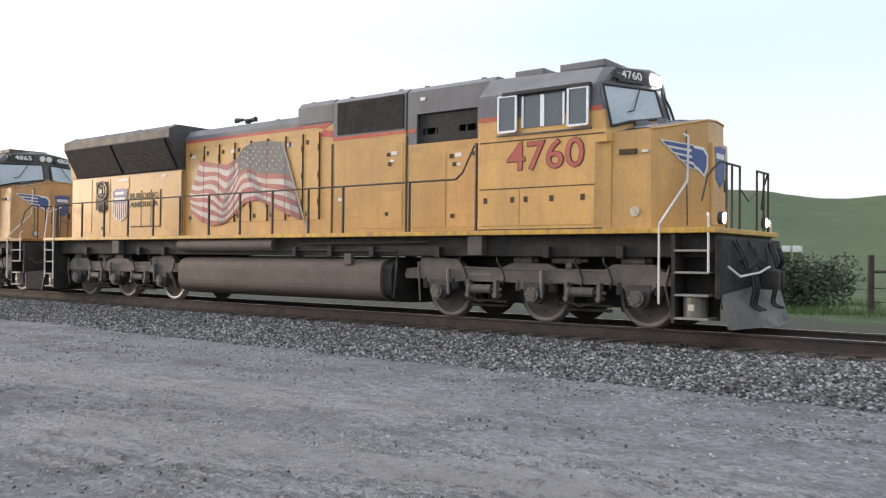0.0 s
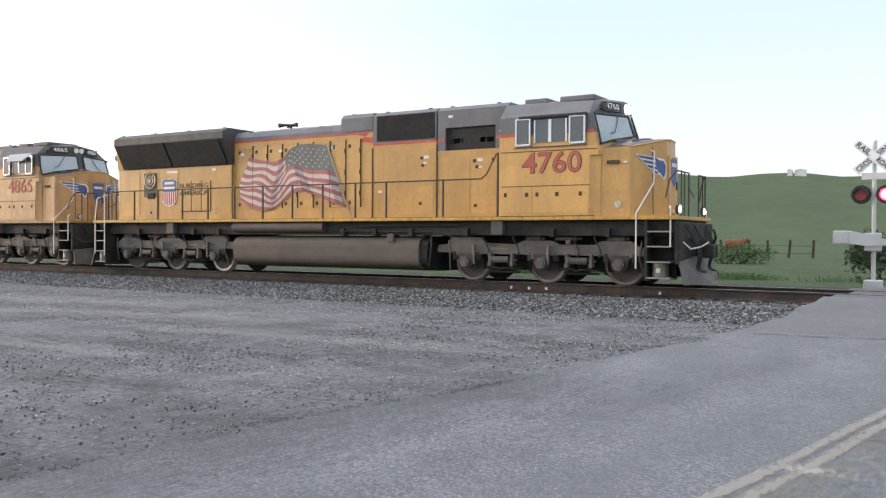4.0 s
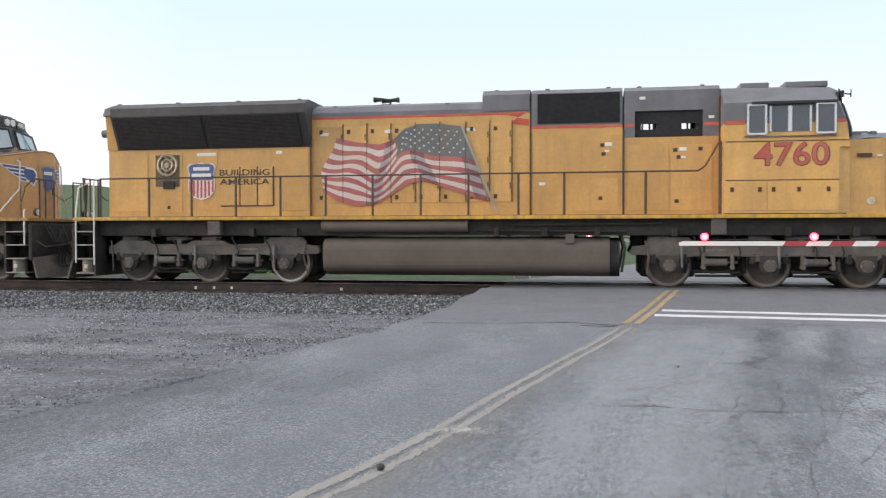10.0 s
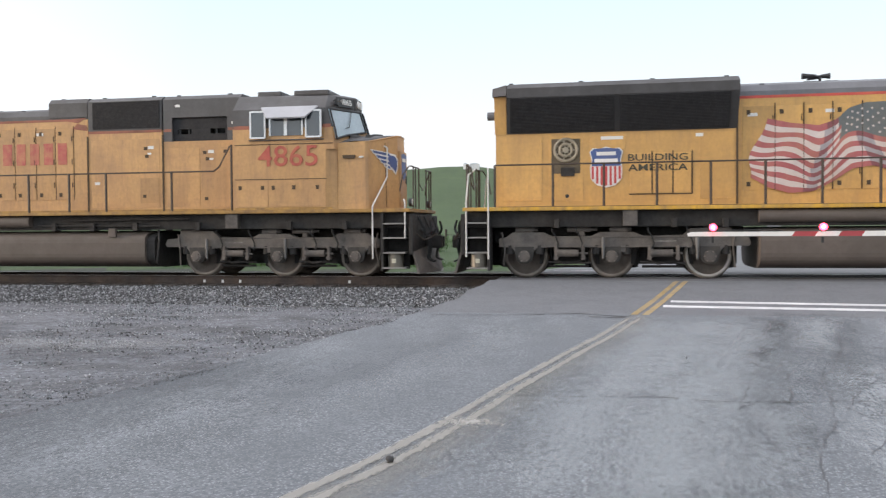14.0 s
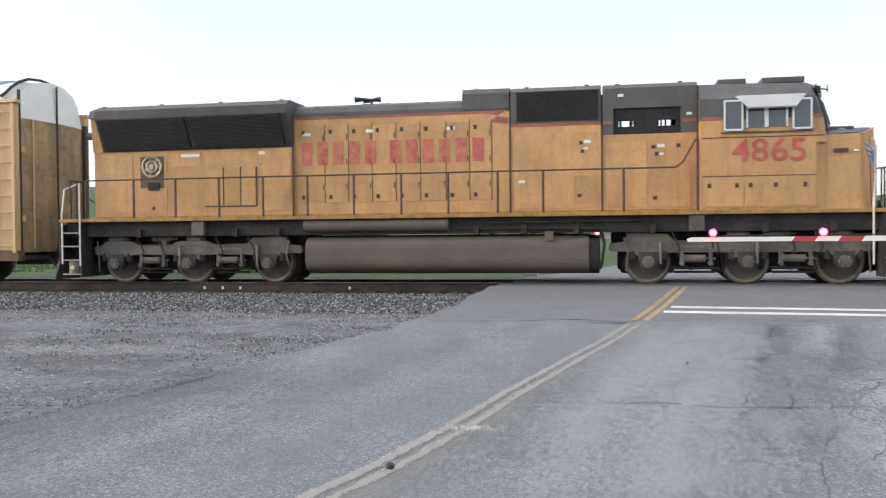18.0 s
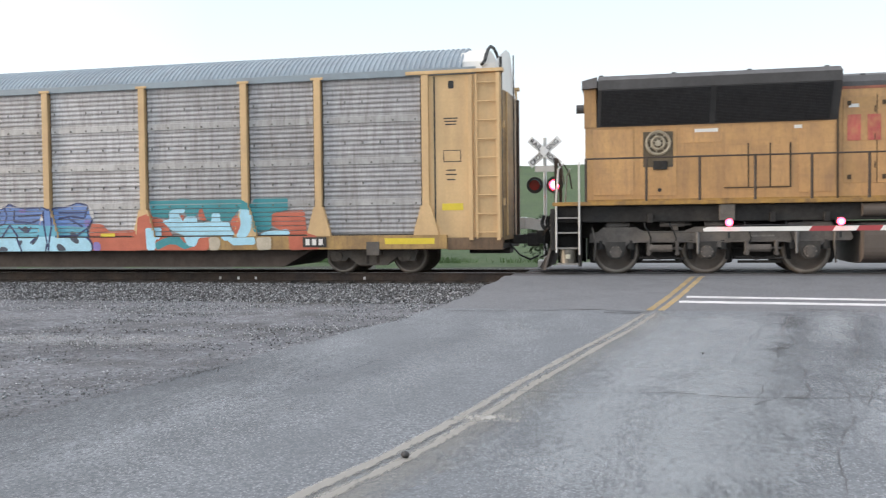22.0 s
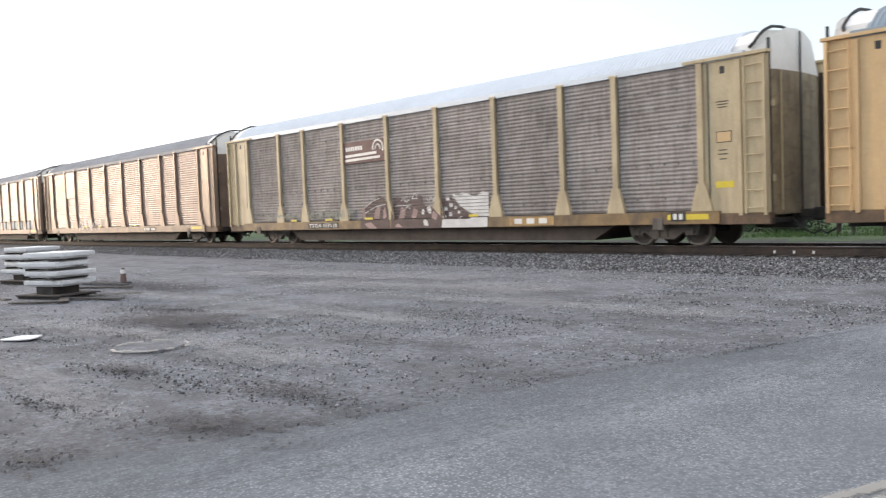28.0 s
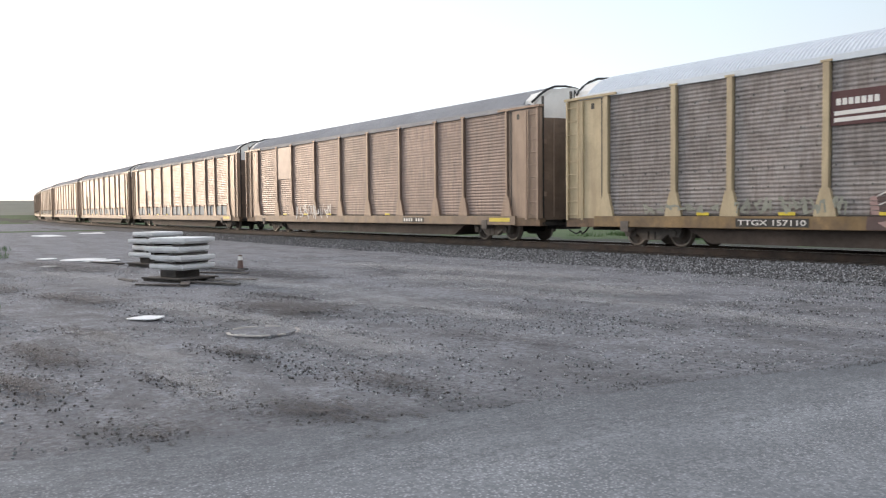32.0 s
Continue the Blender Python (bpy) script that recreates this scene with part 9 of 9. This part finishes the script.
# crumbled tar along the road edge
def crumbs():
    rnd = random.Random(17)
    verts, faces = [], []
    tri = [(0, 2, 4), (2, 1, 4), (1, 3, 4), (3, 0, 4), (2, 0, 5), (1, 2, 5), (3, 1, 5), (0, 3, 5)]
    spots = [(-4.34, -12.92, 0.30, 40), (-3.79, -9.2, 0.2, 16), (-5.05, -15.4, 0.25, 30), (-5.2, -17.2, 0.2, 14), (-4.75, -14.2, 0.2, 12), (-5.8, -19.5, 0.3, 14), (-3.4, -8.4, 0.2, 8)]
    for cx, cy, r, n in spots:
        for _ in range(n * 3):
            u, v = rnd.gauss(0, r * 1.1), rnd.gauss(0, 0.045)
            x, y = cx + 0.22 * u + v, cy + u
            o = len(verts)
            verts += lump(None, x, y, road_z(y) + 0.01, rnd.uniform(0.006, 0.016), rnd)
            faces += [(a + o, b + o, c + o) for a, b, c in tri]
    me = bpy.data.meshes.new("tar_crumbs")
    me.from_pydata(verts, [], faces)
    me.materials.append(tar)
    tagged(new("tar_crumbs", me), "crumbled dark asphalt along the road edge", "rubble", kind="stuff")


crumbs()


# ---- loose stone ----
def stone_material(name, shades):
    m = bpy.data.materials.new(name)
    m.use_nodes = True
    n, l = m.node_tree.nodes, m.node_tree.links
    g = n.new("ShaderNodeNewGeometry")
    r = n.new("ShaderNodeValToRGB")
    els = r.color_ramp.elements
    els[0].color, els[1].color = (*shades[0], 1), (*shades[-1], 1)
    for i, c in enumerate(shades[1:-1]):
        e = els.new((i + 1) / (len(shades) - 1))
        e.color = (*c, 1)
    l.new(g.outputs["Random Per Island"], r.inputs[0])
    l.new(r.outputs[0], n["Principled BSDF"].inputs["Base Color"])
    n["Principled BSDF"].inputs["Roughness"].default_value = 0.9
    return m


def bed_z(y):
    return float(np.interp(abs(y), [0, 1.0, 1.3, 1.6, 2.0, 2.4, 2.9, 3.4, 4.0, 4.6, 5.2], [-0.230, -0.232, -0.240, -0.256, -0.275, -0.295, -0.315, -0.335, -0.355, -0.375, -0.40]))


def stones(name, count, pick, size, material, label, seed):
    rng = np.random.default_rng(seed)
    base = np.array([(1, 0, 0), (-1, 0, 0), (0, 1, 0), (0, -1, 0), (0, 0, 0.75), (0, 0, -0.75)], float)
    tri = np.array([(0, 2, 4), (2, 1, 4), (1, 3, 4), (3, 0, 4), (2, 0, 5), (1, 2, 5), (3, 1, 5), (0, 3, 5)])
    x, y, z = pick(rng, count)
    n = len(x)
    s = rng.uniform(size[0], size[1], n)
    a = rng.uniform(0, 6.28, n)
    v = base[None] * s[:, None, None] * rng.uniform(0.55, 1.25, (n, 6, 1))
    v += rng.normal(0, 0.2, (n, 6, 3)) * s[:, None, None]
    c, d = np.cos(a)[:, None], np.sin(a)[:, None]
    vx, vy = v[:, :, 0] * c - v[:, :, 1] * d, v[:, :, 0] * d + v[:, :, 1] * c
    verts = np.stack([vx + x[:, None], vy + y[:, None], v[:, :, 2] + z[:, None]], 2).reshape(-1, 3)
    faces = (tri[None] + (np.arange(n) * 6)[:, None, None]).reshape(-1, 3)
    me = bpy.data.meshes.new(name)
    me.vertices.add(len(verts))
    me.vertices.foreach_set("co", verts.ravel())
    me.loops.add(len(faces) * 3)
    me.loops.foreach_set("vertex_index", faces.ravel().astype(np.int32))
    me.polygons.add(len(faces))
    me.polygons.foreach_set("loop_start", np.arange(0, len(faces) * 3, 3, dtype=np.int32))
    me.update(calc_edges=True)
    me.materials.append(material)
    return tagged(new(name, me), label, "stones", kind="stuff")


ballast_stone = stone_material("crushed_ballast", [(0.03, 0.029, 0.029), (0.068, 0.069, 0.072), (0.120, 0.122, 0.127), (0.195, 0.199, 0.206), (0.42, 0.425, 0.435)])
dark_ballast_stone = stone_material("dark_ballast", [(0.02, 0.019, 0.018), (0.04, 0.037, 0.035), (0.06, 0.055, 0.052), (0.11, 0.10, 0.095)])
yard_stone = stone_material("yard_gravel", [(0.035, 0.034, 0.034), (0.085, 0.084, 0.085), (0.19, 0.222, 0.23), (0.33, 0.335, 0.345), (0.46, 0.465, 0.475)])


def pick_ballast(rng, n):
    x = -2.4 - np.abs(rng.normal(0, 1, n)) * 22
    y = -1.46 - 3.3 * rng.random(n) ** 1.1
    z = np.array([bed_z(v) for v in y]) + rng.uniform(-0.01, 0.03, n)
    keep = (x > -75) & (x < np.array([road_left(v) for v in y]) + 0.1)
    x, y, z = x[keep], y[keep], z[keep]
    return x, y + np.maximum(0, BEND_AT - x) ** 2 / (2 * BEND_R), z


def pick_between(rng, n):
    x = rng.uniform(-45, -2.6, n)
    y = rng.uniform(-1.3, 1.3, n)
    keep = np.abs(np.abs(y) - 0.7545) > 0.09
    return x[keep], y[keep] + np.maximum(0, BEND_AT - x[keep]) ** 2 / (2 * BEND_R), np.array([bed_z(v) for v in y[keep]]) + rng.uniform(-0.01, 0.02, keep.sum())


def pick_clods(rng, n):
    """Loose dark clods on and round the damp patches."""
    p = np.array([q for q in PATCHES if q[5] > 0.45])[rng.integers(0, sum(q[5] > 0.45 for q in PATCHES), n)]
    u = rng.random(n)
    x = p[:, 0] + (p[:, 2] - p[:, 0]) * u + rng.normal(0, 0.25, n)
    y = p[:, 1] + (p[:, 3] - p[:, 1]) * u + rng.normal(0, 0.30, n) * p[:, 4]
    keep = x < np.array([road_left(v) for v in y]) - 0.05
    return x[keep], y[keep], np.full(keep.sum(), GROUND + 0.002)


def pick_yard(rng, n):
    x = rng.uniform(-26, -2.8, n)
    y = -4.2 - 16.5 * rng.random(n) ** 1.35
    z = np.full(n, GROUND - 0.012)
    lump_ = np.array([noise.noise((a * 0.35 - b * 0.2, b * 1.3 - a * 0.25, 2)) + 0.5 * noise.noise((a * 1.6, b * 2.4, 5)) for a, b in zip(x, y)])
    edge = np.array([road_left(v) for v in y])
    keep = (x < edge + 0.30 * rng.random(n)) & ((lump_ > 0.02) | (rng.random(n) < 0.22)) & (rng.random(n) < np.interp(x, [-16, -10, -6], [0.30, 0.85, 1.0]))
    return x[keep], y[keep], z[keep]


stones("ballast_stones", 72000, pick_ballast, (0.015, 0.037), ballast_stone, "loose crushed grey ballast stones along the track", 3)
stones("ballast_stones_between", 9000, pick_between, (0.018, 0.04), dark_ballast_stone, "ballast stones between the rails", 4)
stones("yard_gravel", 105000, pick_yard, (0.005, 0.019), yard_stone, "loose gravel scattered over the dirt yard", 5)
stones("dark_clods", 2000, pick_clods, (0.006, 0.019), stone_material("damp_clods", [(0.035, 0.031, 0.030), (0.055, 0.050, 0.048), (0.085, 0.080, 0.077), (0.15, 0.147, 0.147)]), "loose dark clods of damp dirt in the yard", 6)

# ---- what moves ----
def travel(t):
    """The train's way along the track in metres."""
    return np.polyval([0.08619271, -0.77977703, 2.76913481, -1.07951911, 19.64132391, -23.72285681], t / 10)


def motions():
    seconds = [0.5 * i for i in range(65)]
    for car, off in TRAIN:
        reach = 6.63 if car in (LOCO_1, LOCO_2) else 9.95
        rows = []
        for t in seconds:
            s = travel(t) + off
            xa, ya, _ = on_track(s - reach)
            xb, yb, _ = on_track(s + reach)
            rows.append((t, pose((xa + xb) / 2, (ya + yb) / 2, 0, 0, 0, math.degrees(math.atan2(yb - ya, xb - xa)))))
        walk(car, rows)
    fine = [i * 4 / 30 for i in range(241)]
    for axle, x, r in WHEELS:
        turn = [(t, pose(x, 0, r, 0, math.degrees((travel(t) - travel(0)) / r), 0)) for t in fine]
        walk(axle, turn)


motions()
